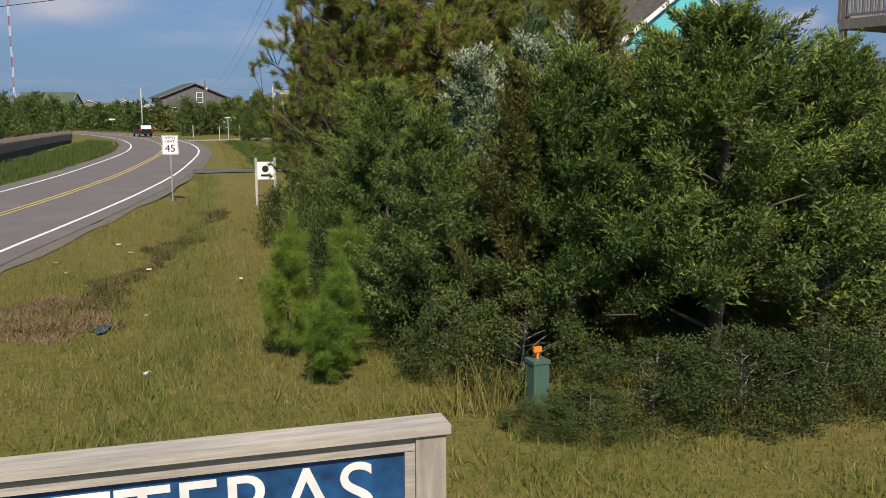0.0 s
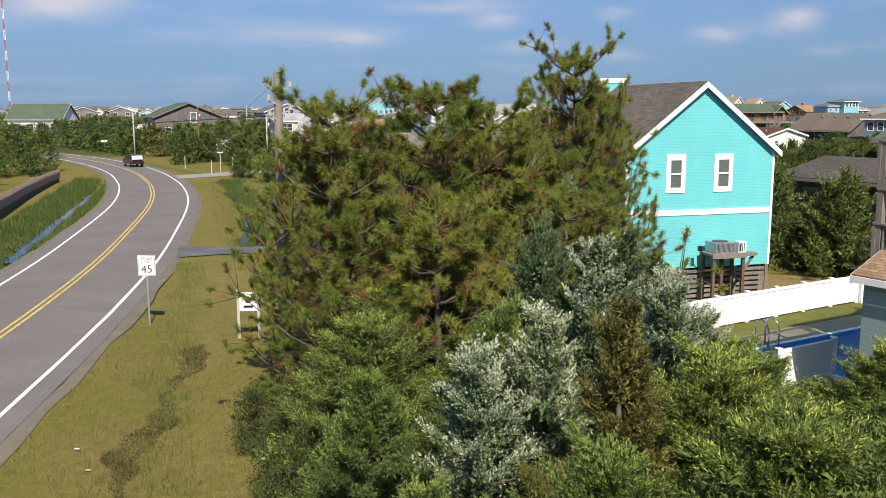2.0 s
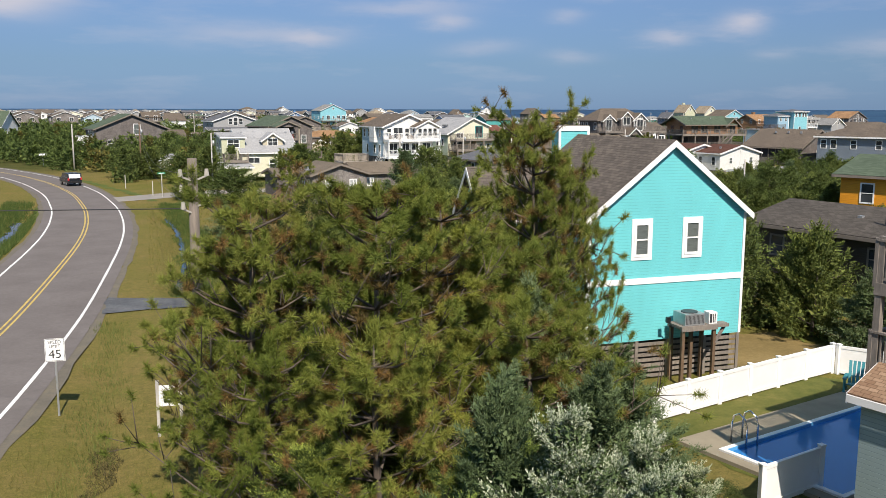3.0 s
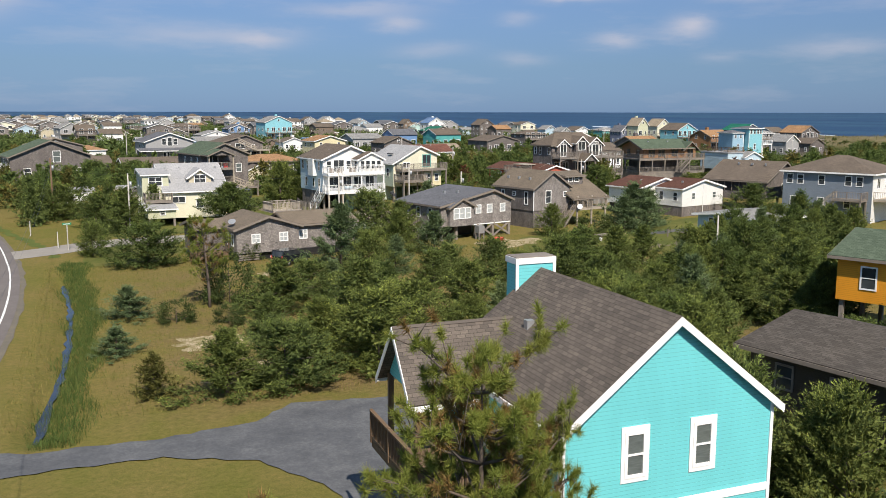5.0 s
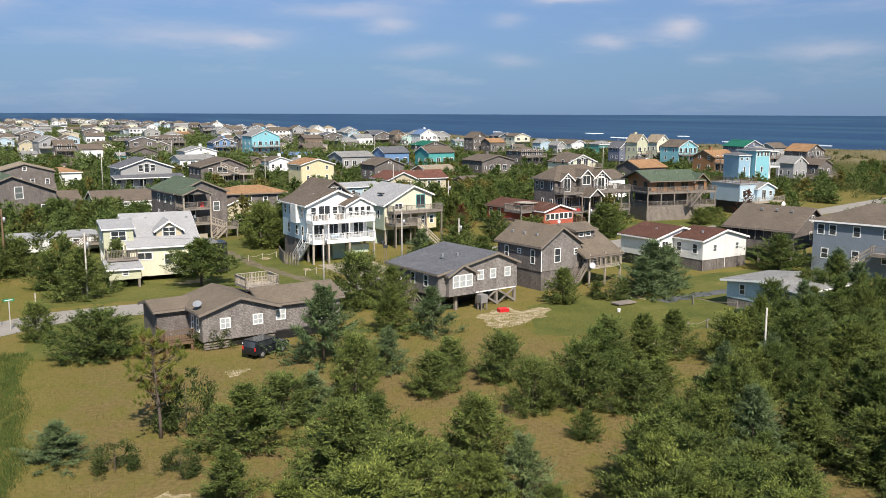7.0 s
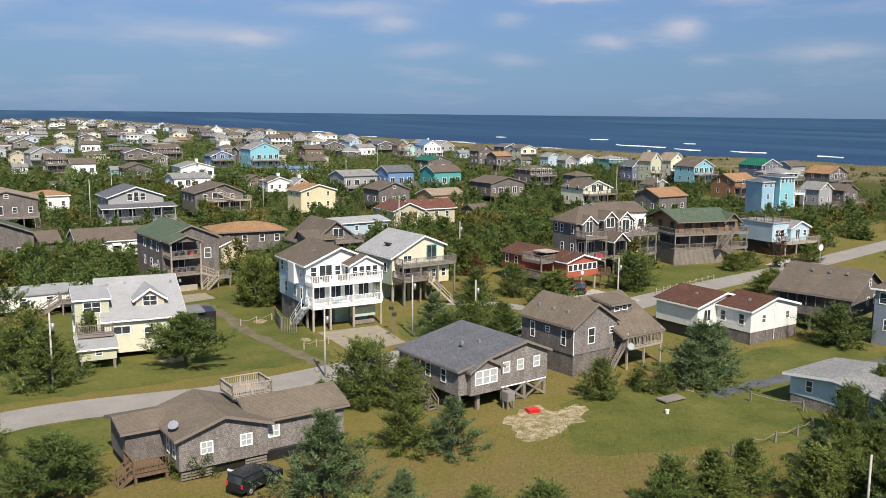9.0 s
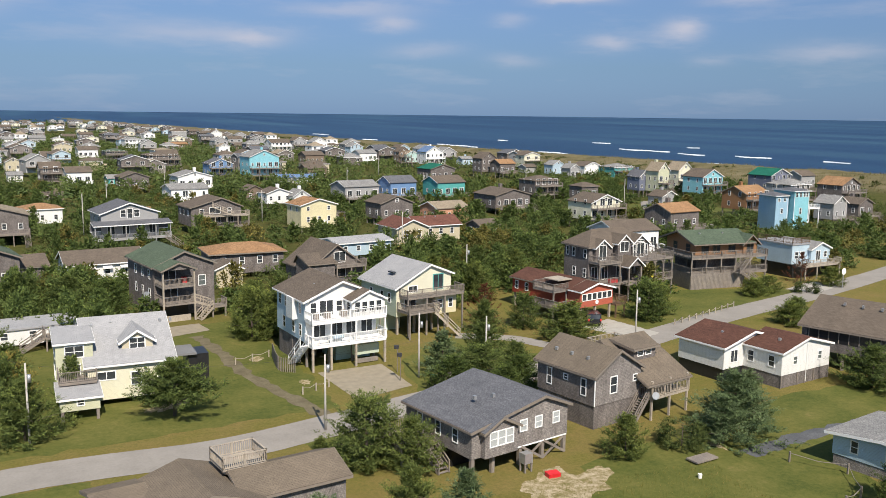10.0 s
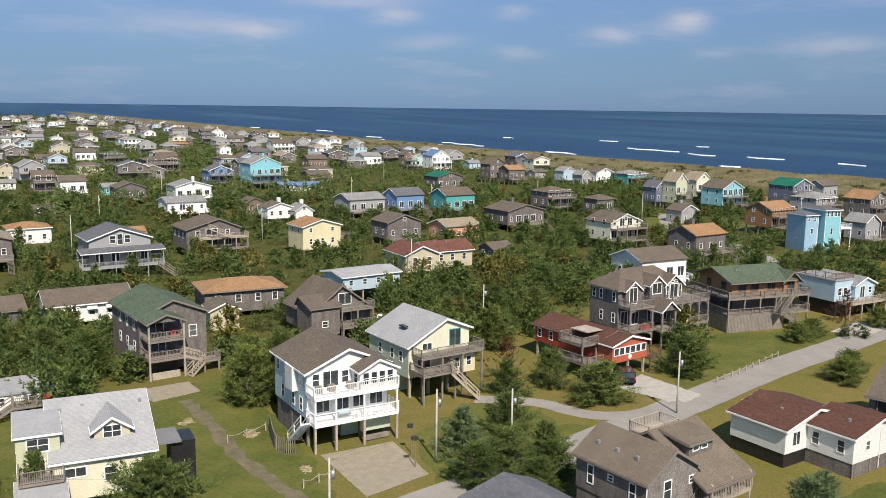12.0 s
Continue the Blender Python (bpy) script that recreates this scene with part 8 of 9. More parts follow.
while len(spots) < 260:
    y = rnd.uniform(200, 1000)
    d = rnd.uniform(8, 80)
    if noise.noise((d * 0.05, y * 0.02, 4.0)) > -0.05:
        spots.append((float(crest_x(y)) - d, y, rnd.uniform(0.5, 1.1), rnd.uniform(0.8, 2.6)))
scrub("dune_scrub", "low dark scrub on the dunes", "scrub_olive", spots, 60, 0.9, 35)

# rough grass on the verge and in the field
rng = np.random.default_rng(91)


def grass(name, label, mat, n, xs, ys, tall, keep, kind="needle", width=0.015, lean=0.35):
    x, y = rng.uniform(*xs, n), rng.uniform(*ys, n)
    ok = keep(x, y)
    x, y = x[ok], y[ok]
    P = np.stack([x, y, land_z(x, y) - 0.01], -1)
    D = np.stack([rng.normal(size=len(x)) * lean, rng.normal(size=len(x)) * lean, np.ones(len(x))], -1)
    clump = 0.55 + 0.9 * (0.5 + 0.5 * np.sin(x * 2.1 + 1.7 * np.sin(y * 1.3)) * np.sin(y * 1.9 + x))
    tagged(new(name, leaf_mesh(name, mat, P, D, tall * rng.uniform(0.5, 1.3, len(x)) * clump, width, rng, kind)), label, "grass", kind="stuff")


road_x = lambda y: np.interp(y, [p.y for p in HIGHWAY], [p.x for p in HIGHWAY])
grass("verge_grass", "rough olive verge grass beside the road", "grass_blade", 95000, (-9, 12), (-3, 34), 0.17, lambda x, y: (x - road_x(y) > 4.3) & (rng.random(len(x)) < np.clip(1.25 - y / 34, 0.2, 1)))
grass("swale_grass", "longer dark green grass in the roadside swale", "swale_blade", 26000, (-3, 2.5), (6, 46), 0.26, lambda x, y: np.abs(x + 0.9 - 0.02 * y + 0.25 * np.sin(y)) < 0.75 * rng.random(len(x)) + 0.15, width=0.016)
grass("dead_thatch", "flattened brown thatch on the verge", "thatch", 26000, (-5.0, -1.0), (10.0, 15.5), 0.13, lambda x, y: ((x + 2.9) / 1.2) ** 2 + ((y - 12.6) / 1.9) ** 2 + 0.5 * np.sin(3 * x) * np.sin(2.6 * y + x) < 0.8, width=0.022, lean=1.6)
grass("swale_thatch", "dark dead grass along the bottom of the swale", "thatch_dark", 46000, (-3.0, 1.6), (13.0, 30.0), 0.15, lambda x, y: np.abs(x + 1.2 - 0.16 * (y - 20) + 0.18 * np.sin(1.3 * y) + 0.1 * np.sin(4.1 * y)) < 0.30 * np.clip(0.8 * np.sin(0.9 * y + 1.0) + 1.1, 0.35, 1.3), width=0.022, lean=1.0)
grass("field_grass", "rough dry grass between the cedars", "grass_blade", 70000, (1.5, 60), (44, 98), 0.22, lambda x, y: (x - road_x(y) > 5.0) & ~((y > 43) & (y < 54) & (x < 19.5)), width=0.03)
grass("tall_grass", "tall dry grass along the thicket", "grass_blade", 5000, (1.2, 10.5), (4.4, 6.6), 0.45, lambda x, y: (y > 6.6 - 0.25 * x) & (y < 7.4 - 0.2 * x))
grass("dune_grass", "dry grass on the dunes", "dune_grass", 30000, (150, 400), (180, 700), 1.0, lambda x, y: (crest_x(y) - x > -3) & (crest_x(y) - x < 75), width=0.25)
grass("ditch_grass", "lush green grass along the drainage creek", "ditch_blade", 60000, (1.5, 7.5), (51, 100), 0.34, lambda x, y: np.abs(x - creek_x(y) - 0.9) < 0.45 + 1.3 * rng.random(len(x)) * (0.7 + 0.3 * np.sin(y * 0.6)), width=0.03)
grass("verge_turf", "short mixed green and straw grass on the verge", "verge_blade", 120000, (-6, 6.5), (1.0, 17), 0.085, lambda x, y: (x - road_x(y) > 4.3) & (rng.random(len(x)) < 0.55 + 0.45 * np.sin(x * 1.1 + np.sin(y * 0.7) * 2) * np.sin(y * 0.8)), width=0.013, lean=0.6)
grass("ditch_grass", "lush green grass on the banks of the far ditch", "ditch_blade", 40000, (-12.5, -7.2), (42, 106), 0.4, lambda x, y: (np.abs(x + 9.6) > 0.55 * rng.random(len(x))) & (road_x(y) - x > 4.4), width=0.045)

# ---- things along the road ----
def text_mesh(body, size, depth=0.002):
    c = bpy.data.curves.new("lettering", "FONT")
    c.body, c.size, c.extrude, c.align_x, c.align_y = body, size, depth, "CENTER", "CENTER"
    ob = bpy.data.objects.new("lettering", c)
    scene.collection.objects.link(ob)
    bpy.context.view_layer.update()
    me = bpy.data.meshes.new_from_object(ob.evaluated_get(bpy.context.evaluated_depsgraph_get()))
    bpy.data.objects.remove(ob)
    return me


def letters(name, body, size, mat, parent, m, label=""):
    me = text_mesh(body, size)
    me.materials.clear()
    me.materials.append(MATS[mat])
    ob = part(name, me, mat, parent, label)
    ob.matrix_basis = m
    return ob


# speed limit sign
sg = thing("speed_limit_sign", "white speed limit sign on a steel post at the roadside", "road sign", pose(-1.35, 33.4, 0, 0, 0, -4))
part("post", Shape().box(-0.03, 0.0, -0.4, 0.03, 0.04, 2.5), "metal_grey", sg)
panel = part("panel", Shape().box(-0.305, -0.006, 1.77, 0.305, -0.002, 2.53), "sign_white", sg)
b = Shape()
for x0, z0, x1, z1 in ((-0.29, 1.785, 0.29, 1.797), (-0.29, 2.503, 0.29, 2.515), (-0.29, 1.797, -0.278, 2.503), (0.278, 1.797, 0.29, 2.503)):
    b.box(x0, -0.009, z0, x1, -0.007, z1)
part("border", b, "sign_black", panel)
face = lambda x, z: pose(x, -0.009, z, 90, 0, 0)
letters("lettering", "SPEED", 0.15, "sign_black", panel, face(0, 2.41))
letters("lettering", "LIMIT", 0.15, "sign_black", panel, face(0, 2.27))
letters("numerals", "45", 0.40, "sign_black", panel, face(0, 2.0))

# small white sign between two posts
sg = thing("yard_sign", "small white sign with a dark emblem between two pale posts", "sign", pose(2.05, 30.2, 0, 0, 0, -10))
for x in (-0.36, 0.32):
    part("post", Shape().box(x, -0.03, -0.3, x + 0.09, 0.06, 1.75), "pole_pale", sg)
pan = part("panel", Shape().box(-0.27, -0.012, 0.95, 0.32, 0.012, 1.6), "sign_white", sg)
part("emblem", Shape().tube([(0.02, -0.02, 1.34), (0.02, -0.014, 1.34)], [0.13, 0.13], 7).box(-0.14, -0.019, 1.06, 0.18, -0.014, 1.14), "sign_black", pan)

# timber-framed blue sign by the first corner
bs = thing("estate_sign", "blue painted sign with white lettering in a weathered timber frame", "sign", pose(0.85, 0.80, 0, 0, 0, 1.3))
part("post", Shape().box(-0.15, -0.07, -0.4, 0.0, 0.07, 1.9), "pale_wood", bs)
part("post", Shape().box(-2.75, -0.07, -0.4, -2.6, 0.07, 1.9), "pale_wood", bs)
part("top_rail", Shape().box(-2.8, -0.09, 1.9, 0.02, 0.09, 1.945), "beam_wood", bs)
part("frame", Shape().box(-2.6, -0.05, 1.82, -0.15, 0.05, 1.9).box(-2.6, -0.05, 0.75, -0.15, 0.05, 0.83).box(-0.2, -0.045, 0.83, -0.15, 0.045, 1.82).box(-2.6, -0.045, 0.83, -2.55, 0.045, 1.82), "beam_wood", bs)
board = part("board", Shape().box(-2.55, -0.02, 0.83, -0.2, 0.02, 1.82), "sign_blue", bs)
letters("lettering", "HATTERAS", 0.42, "paint_white", board, pose(-1.35, -0.023, 1.62, 90, 0, 0), "hand-painted white letters")

# electric pedestal in the thicket
ep = thing("utility_pedestal", "green utility pedestal with an orange marker among bushes", "utility box", pose(3.35, 5.9, 0, 0, 0, 10))
part("body", Shape().box(-0.1, -0.1, -0.1, 0.1, 0.1, 0.62), "pedestal_green", ep)
part("cap", Shape().box(-0.11, -0.11, 0.62, 0.11, 0.11, 0.66), "pedestal_green", ep)
part("marker", Shape().box(-0.012, -0.012, 0.66, 0.012, 0.012, 0.76).box(-0.05, -0.02, 0.74, 0.05, 0.02, 0.80), "marker_orange", ep)


# utility poles and wires
def utility_pole(x, y, height, label, mat="pole_wood", arm=0.0, yaw=0.0, can=True, r=0.14):
    ob = thing("utility_pole", label, "utility pole", pose(x, y, 0, 0, 0, yaw), "utility poles")
    part("pole", Shape().tube([(0, 0, -0.5), (0, 0, height * 0.5), (0, 0, height)], [r, r * 0.85, r * 0.65], 10), mat, ob, smooth=True)
    if arm:
        a = part("crossarm", Shape().box(-arm / 2, -0.06, height - 0.75, arm / 2, 0.06, height - 0.6), mat, ob)
        for k in (-0.45, -0.15, 0.15, 0.45):
            part("insulator", Shape().tube([(k * arm, 0, height - 0.6), (k * arm, 0, height - 0.42)], [0.05, 0.03], 8), "metal_grey", a)
    if can:
        part("transformer", Shape().tube([(0.24, -0.1, height - 1.6), (0.24, -0.1, height - 0.95)], [0.15, 0.15], 12), "metal_grey", ob, smooth=True)
    return ob


def wire(a, b, sag, r=0.006):
    s, pts = Shape(), []
    for k in range(13):
        t = k / 12
        p = Vector(a).lerp(Vector(b), t)
        p.z -= sag * 4 * t * (1 - t)
        pts.append(tuple(p))
    s.tube(pts, [r] * 13, 4)
    single("overhead_wire", s, "metal_dark", "thin dark overhead power cable", "cable", group="overhead cables")


p = utility_pole(2.75, 24.1, 8.75, "weathered utility pole with insulators above the pines", can=False, yaw=10, r=0.16)
hw = Shape()
for k, (x, z) in enumerate([(-0.3, 8.35), (0.3, 8.35), (-0.28, 8.0), (0.3, 7.75), (-0.26, 7.6)]):
    hw.bar((0, -0.05, z - 0.12), (x, -0.1, z), 0.04).tube([(x, -0.1, z), (x, -0.1, z + 0.16)], [0.06, 0.04], 8)
part("insulator_brackets", hw, "concrete_pale", p)
utility_pole(0.9, 136.5, 8.0, "brown wooden utility pole by the side street", "brown_wood", can=True)
utility_pole(-9.5, 158, 7.5, "pale utility pole at the road's bend", "pole_pale", can=False)
for x, y, h in [(9.6, 120.2, 6.9), (33.1, 115.2, 6.8), (54.4, 128.4, 5.6), (46.1, 127.0, 6.9), (75.0, 130.4, 6.8), (68.6, 166.5, 7.4)]:
    utility_pole(x, y, h, "pale utility pole along the side street", "pole_pale", can=True, r=0.11)
for x, y, h in [(72, 206, 8), (14, 250, 9), (55, 262, 8), (112, 300, 9), (148, 225, 9), (160, 262, 9), (96, 330, 9), (40, 360, 9), (205, 250, 8), (128, 395, 9), (180, 200, 8), (20, 300, 8), (150, 305, 9)]:
    utility_pole(x, y, h, "thin utility pole among the houses", "pole_pale", arm=1.6 if int(x) % 2 else 0, can=int(y) % 3 == 0, r=0.12)
utility_pole(54.4, 72.5, 5.4, "short grey post standing in the scrub", "pole_pale", can=False, r=0.09)
for z in (8.4, 7.7):
    wire((2.6, 24.1, z), (0.9, 136.5, z - 0.9), 1.6)
wire((2.6, 24.1, 7.6), (-60, 74, 8.0), 1.2, 0.012)
wire((0.9, 136.5, 7.4), (9.6, 120.2, 6.7), 0.5)
for a, b in (((9.6, 120.2, 6.7), (33.1, 115.2, 6.6)), ((33.1, 115.2, 6.6), (54.4, 128.4, 5.4)), ((54.4, 128.4, 5.4), (75.0, 130.4, 6.6)), ((33.1, 115.2, 6.6), (46.1, 127.0, 6.7))):
    wire(a, b, 0.6)

# roadside mast and tall pole
ms = thing("radio_mast", "slender red and white lattice radio mast", "mast", pose(-116, 640, 0))
for k in range(12):
    s = Shape()
    z0, z1 = k * 6.5, (k + 1) * 6.5
    for a in range(3):
        x, y = 0.55 * math.cos(a * 2.094), 0.55 * math.sin(a * 2.094)
        s.bar((x, y, z0), (x, y, z1), 0.16)
        x2, y2 = 0.55 * math.cos((a + 1) * 2.094), 0.55 * math.sin((a + 1) * 2.094)
        for j in range(3):
            s.bar((x, y, z0 + j * 2.17), (x2, y2, z0 + (j + 1) * 2.17), 0.1)
    part("mast_section", s, "mast_red" if k % 2 else "trim_white", ms)
utility_pole(-22.5, 88, 16, "tall white pole with a crossbar beside the road", "pole_pale", arm=1.4, can=False, r=0.16)

# timber bulkhead along the far ditch
bk = thing("timber_bulkhead", "weathered timber retaining fence along the ditch", "fence", kind="")
line = catmull([(-12.9, 46), (-13.0, 60), (-13.4, 72), (-13.9, 84), (-14.1, 96), (-14.0, 104)], 0.3)
plank = Shape().box(-0.03, -0.125, 0.62, 0.03, 0.125, 1.5).mesh("plank", "bulkhead_wood")
# lower boards, much darker than the planks above
sheet = Shape().box(-0.07, -0.148, -0.7, -0.01, 0.148, 0.8).mesh("pile_sheet", "dark_wood")
for k, q in enumerate(line):
    for name, me, x, lift in (("plank", plank, 0.0, 0.06 * math.sin(k * 2.3) + 0.04 * math.sin(k * 5.1) + 0.22 - 0.42 * k / len(line)), ("lower_board", sheet, -0.02, 0.0)):
        ob = new(name, me)
        ob.parent = bk
        ob.location = (q.x + x, q.y, lift)
        ob.rotation_euler = (0, 0, -0.62 + 0.10 * math.sin(k * 3.7) if name == "plank" else 0)
rails = Shape()
for a, b in zip(line[::10], line[10::10]):
    for z in (0.72, 1.15):
        rails.bar((a.x - 0.08, a.y, z), (b.x - 0.08, b.y, z), 0.08, 0.14)
part("rail", rails, "old_wood", bk)

# street sign, markers, guy wires
ss = thing("street_sign", "green street name sign on a pale post", "road sign", pose(3.2, 108.6, 0, 0, 0, 20))
part("post", Shape().box(-0.04, -0.04, -0.3, 0.04, 0.04, 2.6), "pole_pale", ss)
bl = part("blade", Shape().box(-0.45, -0.01, 2.6, 0.45, 0.01, 2.82), "sign_green", ss)
part("lettering_bar", Shape().box(-0.33, -0.014, 2.67, 0.33, -0.011, 2.74), "sign_white", bl)
for x, y in ((2.2, 110.6), (4.9, 116.5), (-1.0, 121.5)):
    mk = thing("marker_post", "thin pale marker post in the grass", "post", pose(x, y, 0), "marker posts")
    part("post", Shape().box(-0.05, -0.05, -0.2, 0.05, 0.05, 1.7), "pole_pale", mk)
fs = thing("road_sign", "small roadside signs seen far along the road", "road sign", pose(-15.5, 172, 0, 0, 0, 10))
part("post", Shape().box(-0.04, -0.04, -0.3, 0.04, 0.04, 2.2), "metal_grey", fs)
part("panel", Shape().box(-0.6, -0.02, 1.9, 0.6, 0.0, 2.2), "sign_white", fs)


# vehicles
def vehicle(label, x, y, yaw, mat, back_white=False, size=1.0):
    v = thing("sport_utility_vehicle", label, "car", pose(x, y, 0.03, 0, 0, yaw) @ Matrix.Scale(size, 4))
    body = Shape().prism([(-2.2, 0.42), (2.15, 0.42), (2.2, 0.75), (2.1, 1.0), (1.1, 1.08), (0.55, 1.62), (-2.0, 1.66), (-2.2, 1.0)], "y", -0.86, 0.86)
    bo = part("body", body, mat, v)
    part("side_window", Shape().prism([(-1.85, 1.1), (0.85, 1.1), (0.42, 1.54), (-1.8, 1.57)], "y", -0.875, -0.862), "glass", bo)
    part("side_window", Shape().prism([(-1.85, 1.1), (0.85, 1.1), (0.42, 1.54), (-1.8, 1.57)], "y", 0.862, 0.875), "glass", bo)
    part("rear_window", Shape().prism([(-2.23, 1.05), (-2.21, 1.05), (-2.04, 1.55), (-2.06, 1.55)], "y", -0.7, 0.7), "glass" if not back_white else "car_white", bo)
    part("windscreen", Shape().prism([(1.08, 1.1), (1.10, 1.1), (0.59, 1.58), (0.57, 1.58)], "y", -0.72, 0.72), "glass", bo)
    part("bumper", Shape().box(-2.3, -0.84, 0.42, -2.2, 0.84, 0.68), "plastic_black", bo)
    for s in (-1, 1):
        part("tail_light", Shape().box(-2.24, s * 0.78 - 0.08, 0.78, -2.19, s * 0.78 + 0.08, 1.1), "plastic_red", bo)
        for px in (-1.35, 1.35):
            w = part("wheel", Shape().tube([(px, s * 0.7, 0.34), (px, s * 0.88, 0.34)], [0.35, 0.35], 18), "rubber", v)
            part("rim", Shape().tube([(px, s * 0.881, 0.34), (px, s * 0.9, 0.34)], [0.2, 0.18], 12), "metal_grey", w)
    return v


vehicle("dark sport utility vehicle with a white rear driving along the road", -7.9, 128.5, 108, "car_dark", True)
vehicle("dark blue sport utility vehicle parked on the grass by the cottage", 22.6, 92.8, 35, "car_dark", size=0.85)
vehicle("dark car parked under the red house", 76.0, 142.0, 70, "car_dark")

# ---- pool, fence, yard ----
A = radians(15)
pl = pose(17.2, 23.4, 0, 0, 0, 15)
deckm = Shape()
deckm.box(-0.4, 0.35, -0.05, 9.5, 1.6, 0.12).box(-0.4, -3.6, -0.05, -0.02, 0.35, 0.12)
pool = thing("swimming_pool", "rectangular blue swimming pool with a pale rim", "pool", pl)
part("surround", deckm, "concrete", pool)
part("rim", Shape().box(0, 0.2, 0.0, 8.2, 0.35, 0.17).box(0, -3.6, 0.0, 0.15, 0.2, 0.17).box(0.15, -3.6, 0.0, 8.2, -3.45, 0.17), "trim_white", pool)
part("liner", Shape().box(0.15, -3.45, 0.004, 8.2, 0.2, 0.02), "pool_dark", pool, "blue vinyl liner")
part("inner_wall", Shape().box(0.15, 0.16, 0.02, 8.2, 0.199, 0.16).box(0.151, -3.45, 0.02, 0.19, 0.16, 0.16), "pool_liner", pool)
part("water", Shape().box(0.19, -3.44, 0.021, 8.2, 0.159, 0.075), "pool_surface", pool)
ld = thing("pool_ladder", "shiny steel pool ladder with curved handrails", "ladder", pl @ pose(0.85, 0.25, 0.12))
for x in (0.0, 0.5):
    pts = [(x, 0.35, 0.0), (x, 0.35, 0.6), (x, 0.28, 0.82), (x, 0.1, 0.92), (x, -0.1, 0.82), (x, -0.18, 0.6), (x, -0.2, -0.05)]
    part("handrail", Shape().tube(pts, [0.03] * 7, 8), "steel", ld, smooth=True)


def vinyl_fence(label, pts, h=1.06):
    f = thing("vinyl_fence", label, "fence")
    line = catmull(pts, 1.9)
    for a, b in zip(line, line[1:]):
        part("panel", Shape().bar((a.x, a.y, h / 2 + 0.05), (b.x, b.y, h / 2 + 0.05), 0.05, h - 0.12), "vinyl_white", f)
        part("rail", Shape().bar((a.x, a.y, h), (b.x, b.y, h), 0.09, 0.1), "vinyl_white", f)
        part("rail", Shape().bar((a.x, a.y, 0.12), (b.x, b.y, 0.12), 0.09, 0.12), "vinyl_white", f)
    for a in line:
        q = part("post", Shape().box(a.x - 0.07, a.y - 0.07, -0.2, a.x + 0.07, a.y + 0.07, h + 0.08), "vinyl_white", f)
        part("cap", Shape().box(a.x - 0.085, a.y - 0.085, h + 0.08, a.x + 0.085, a.y + 0.085, h + 0.12), "vinyl_white", q)


vinyl_fence("white vinyl privacy fence behind the pool", [(16.7, 26.6), (18.25, 27.05), (19.8, 27.5), (21.35, 27.95), (22.9, 28.4), (24.5, 28.85), (26.05, 29.25)])
vinyl_fence("white vinyl privacy fence along the yard", [(26.18, 29.08), (27.5, 27.4), (28.9, 25.6), (30.2, 23.8)])
vinyl_fence("low white picket fence in front of the pool", [(15.9, 20.3), (18.2, 20.9)], 1.1)
single("yard_lawn", patch([(16.0, 26.4), (25.2, 29.0), (29.5, 24), (24, 16), (18.6, 15)], 0.01, 51, 0.1), "lawn", "shaded lawn round the pool", "lawn", kind="structure")
single("bare_yard", patch([(23.2, 31), (29, 29.5), (28, 35), (23.4, 37)], 0.011, 52, 0.3), "sand_dry", "dry grass beside the turquoise house", "ground", kind="structure")

ch = thing("adirondack_chair", "teal adirondack chair on the pool lawn", "chair", pose(25.0, 26.9, 0, 0, 0, 130))
part("seat", Shape().prism([(-0.3, 0.28), (0.3, 0.38), (0.3, 0.42), (-0.3, 0.32)], "x", -0.28, 0.28), "chair_teal", ch)
bk2 = Shape()
for k in range(5):
    bk2.bar((-0.24 + k * 0.12, -0.26, 0.3), (-0.28 + k * 0.14, -0.6, 1.05), 0.1, 0.025)
part("backrest", bk2, "chair_teal", ch)
for x in (-0.34, 0.34):
    part("armrest", Shape().box(x - 0.07, -0.4, 0.58, x + 0.07, 0.36, 0.62), "chair_teal", ch)
    part("leg", Shape().box(x - 0.04, 0.26, 0.0, x + 0.04, 0.34, 0.58), "chair_teal", ch)
    part("leg", Shape().bar((x, -0.5, 0.02), (x, 0.2, 0.34), 0.05, 0.1), "chair_teal", ch)

# rope and post fences, bins, small things
def post_fence(label, pts, step, h=0.8, mat="pale_wood", rope=True):
    f = thing("post_fence", label, "fence")
    line = catmull(pts, step)
    for a in line:
        part("post", Shape().box(a.x - 0.06, a.y - 0.06, -0.2, a.x + 0.06, a.y + 0.06, h), mat, f)
    if rope:
        s = Shape()
        for a, b in zip(line, line[1:]):
            m = (a + b) / 2
            s.tube([(a.x, a.y, h * 0.85), (m.x, m.y, h * 0.6), (b.x, b.y, h * 0.85)], [0.03] * 3, 5)
        part("rope", s, mat, f)


post_fence("short posts with rope along the street verge", [(86, 137.6), (91, 139.6), (96, 141.8), (101, 144)], 1.6)
post_fence("short posts with rope beside the dirt track", [(33.5, 125.5), (36.5, 127.0)], 1.6)
post_fence("short posts with rope on the lawn", [(29, 138), (33, 140)], 2.0)
post_fence("sagging rope fence across the field", [(56, 86), (61, 87), (66, 88.4), (68.5, 92), (66, 95.5)], 2.4, 0.9, "old_wood")
post_fence("split-rail fence beside the porch stairs", [(32.5, 158.5), (35, 153.5)], 1.6, 0.9, "old_wood")
fd = thing("plank_fence", "weathered plank fence beside the white house", "fence")
for k, q in enumerate(catmull([(33.4, 140.0), (33.0, 134.5), (34.4, 133.0)], 0.22)):
    part("plank", Shape().box(q.x - 0.03, q.y - 0.1, 0, q.x + 0.03, q.y + 0.1, 1.5 + 0.03 * (k % 3)), "old_wood", fd)
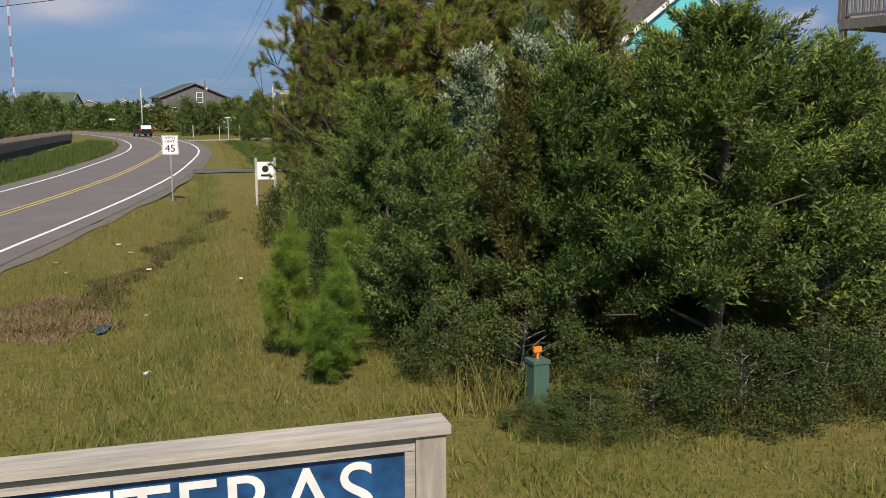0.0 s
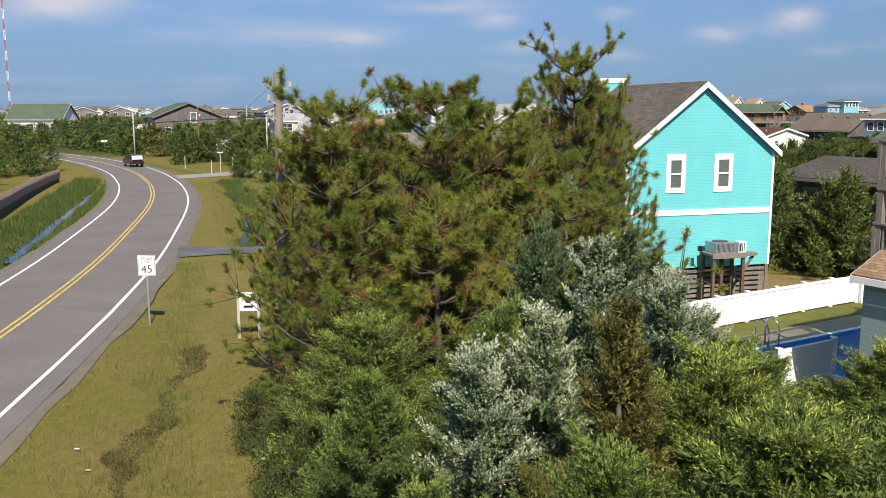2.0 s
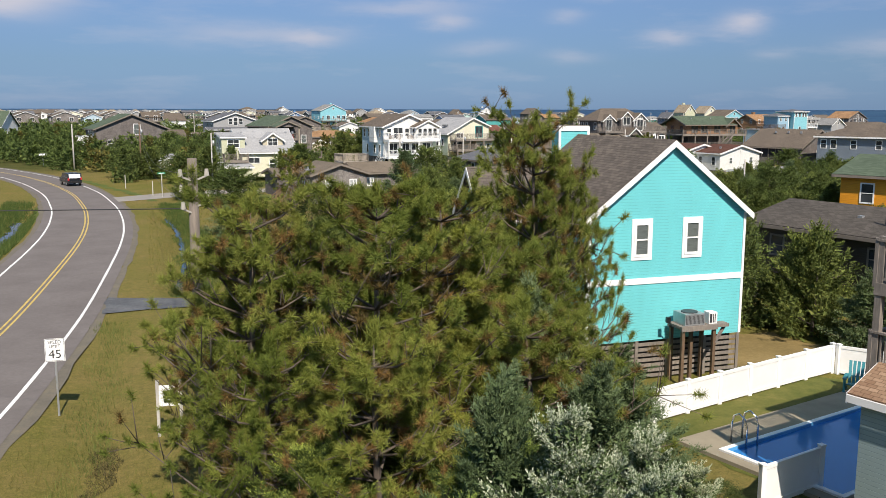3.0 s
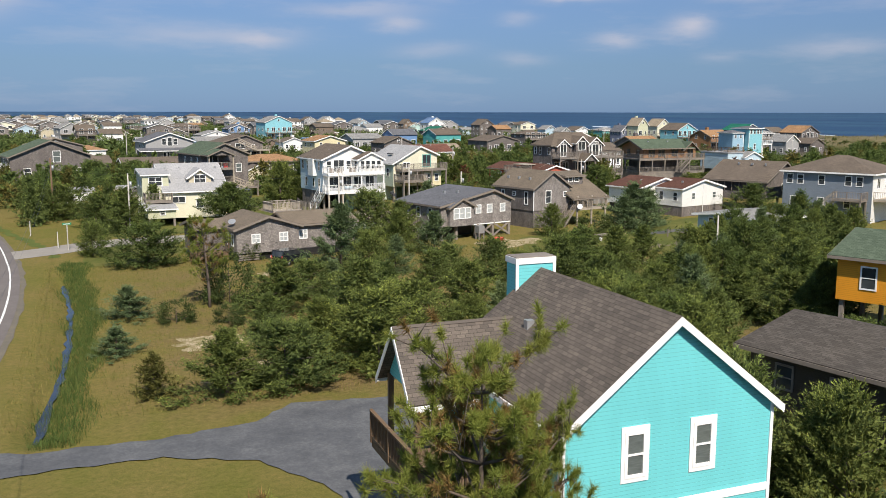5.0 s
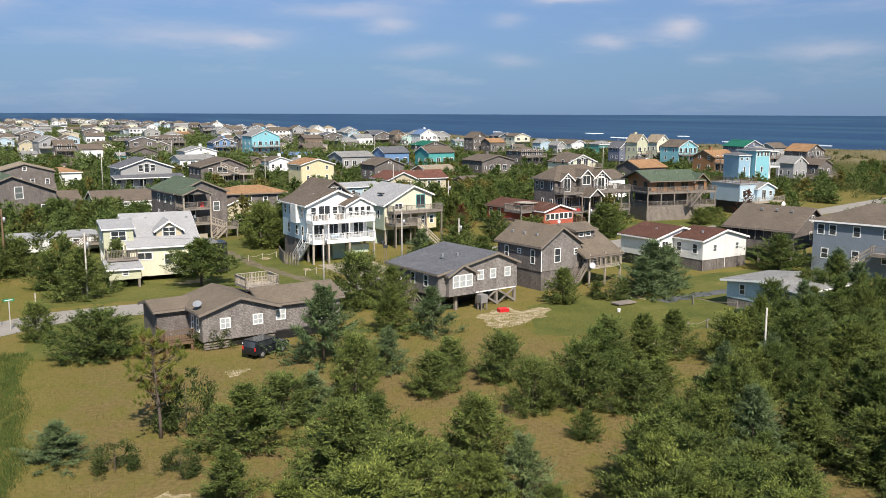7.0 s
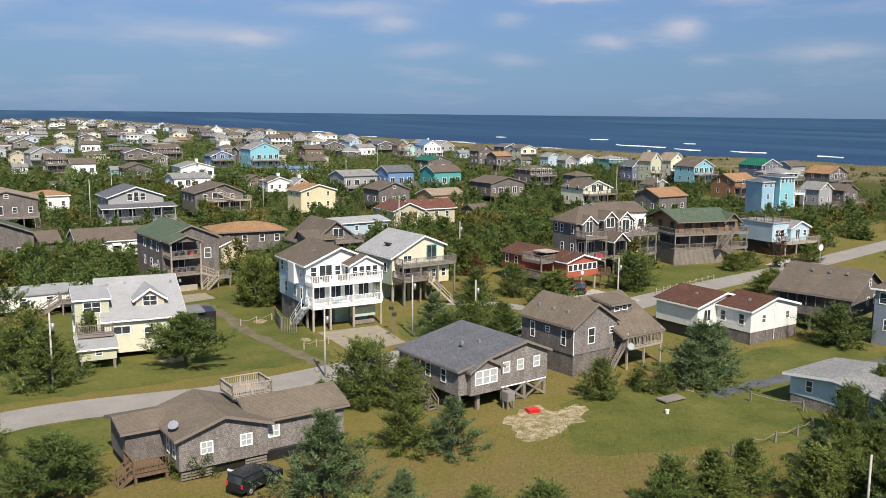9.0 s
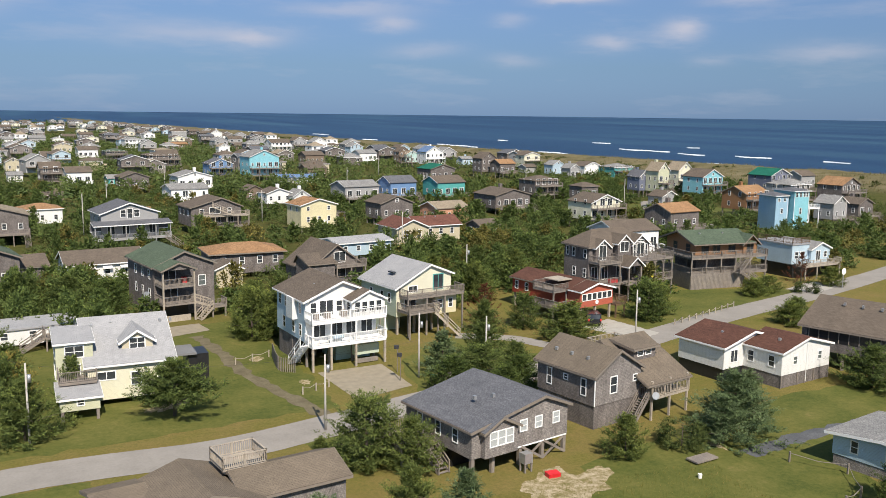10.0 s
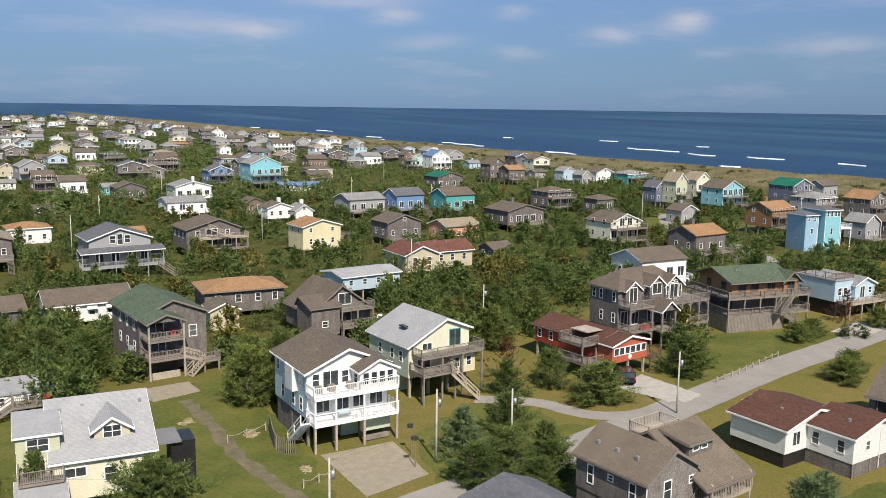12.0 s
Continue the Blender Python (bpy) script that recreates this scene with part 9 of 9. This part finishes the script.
for x, y in ((46.6, 124.0), (47.7, 124.6)):
    wb = thing("wheeled_bin", "dark plastic wheeled rubbish bin at the street", "bin", pose(x, y, 0, 0, 0, 20), "wheeled bins")
    part("body", Shape().prism([(-0.26, 0.08), (0.26, 0.08), (0.32, 1.0), (-0.32, 1.0)], "x", -0.28, 0.28), "plastic_black", wb)
    part("lid", Shape().box(-0.31, -0.36, 1.0, 0.31, 0.36, 1.07), "plastic_green", wb)
    for s in (-0.27, 0.27):
        part("wheel", Shape().tube([(s - 0.03, 0.28, 0.11), (s + 0.03, 0.28, 0.11)], [0.11, 0.11], 12), "rubber", wb)
kb = thing("beach_wagon", "red plastic tub on the sand under the cottage", "tub", pose(46.8, 99.6, 0))
part("tub", Shape().prism([(-0.3, 0.0), (0.3, 0.0), (0.4, 0.35), (-0.4, 0.35)], "x", -0.5, 0.5), "plastic_red", kb)
for x, y in ((44.6, 129.5), (43.9, 126.5)):
    hp = thing("yard_lamp", "thin yard lamp post with a small dark head", "lamp", pose(x, y, 0), "yard lamps")
    part("post", Shape().tube([(0, 0, -0.2), (0, 0, 2.9)], [0.05, 0.045], 8), "pole_wood", hp)
    part("head", Shape().box(-0.35, -0.15, 2.6, 0.12, 0.15, 2.95), "metal_dark", hp)
hoop = thing("basketball_hoop", "basketball hoop with a white round backboard", "basketball hoop", pose(127.5, 149.6, 0, 0, 0, 10))
part("pole", Shape().bar((0, 0, -0.2), (0, 0, 2.6), 0.12), "metal_grey", hoop)
part("backboard", Shape().tube([(0, -0.1, 2.8), (0, -0.05, 2.8)], [0.55, 0.55], 16), "trim_white", hoop)
bt = thing("planter_boat", "small old wooden boat used as a planter", "planter", pose(49.5, 125.8, 0, 0, 0, 30))
part("hull", Shape().prism([(-0.4, 0.0), (0.4, 0.0), (0.6, 0.45), (-0.6, 0.45)], "x", -1.2, 1.2), "old_wood", bt)
pf = thing("timber_platform", "low grey timber platform on the lawn", "platform", pose(59.6, 98.2, 0, 0, 0, 10))
part("platform_top", Shape().box(-1.2, -0.6, 0.15, 1.2, 0.6, 0.27), "old_wood", pf)
pt = thing("flower_pot", "white bucket with a spiky plant on the lawn", "plant pot", pose(57.2, 95.4, 0))
part("bucket", Shape().tube([(0, 0, 0), (0, 0, 0.35)], [0.14, 0.18], 12), "trim_white", pt)
rl = random.Random(3)
for k in range(11):
    x, y = rl.uniform(-4.2, 0.5), rl.uniform(8, 24)
    if x - float(road_x(y)) > 4.6:
        s = Shape().box(-rl.uniform(0.02, 0.07), -0.02, 0, rl.uniform(0.02, 0.07), 0.02, 0.02)
        single("litter", s, "sign_white" if k % 3 else "concrete_pale", "scrap of pale litter in the verge grass", "litter", pose(x, y, float(land_z(x, y)) + 0.06, 0, 0, rl.uniform(0, 180)), "litter")
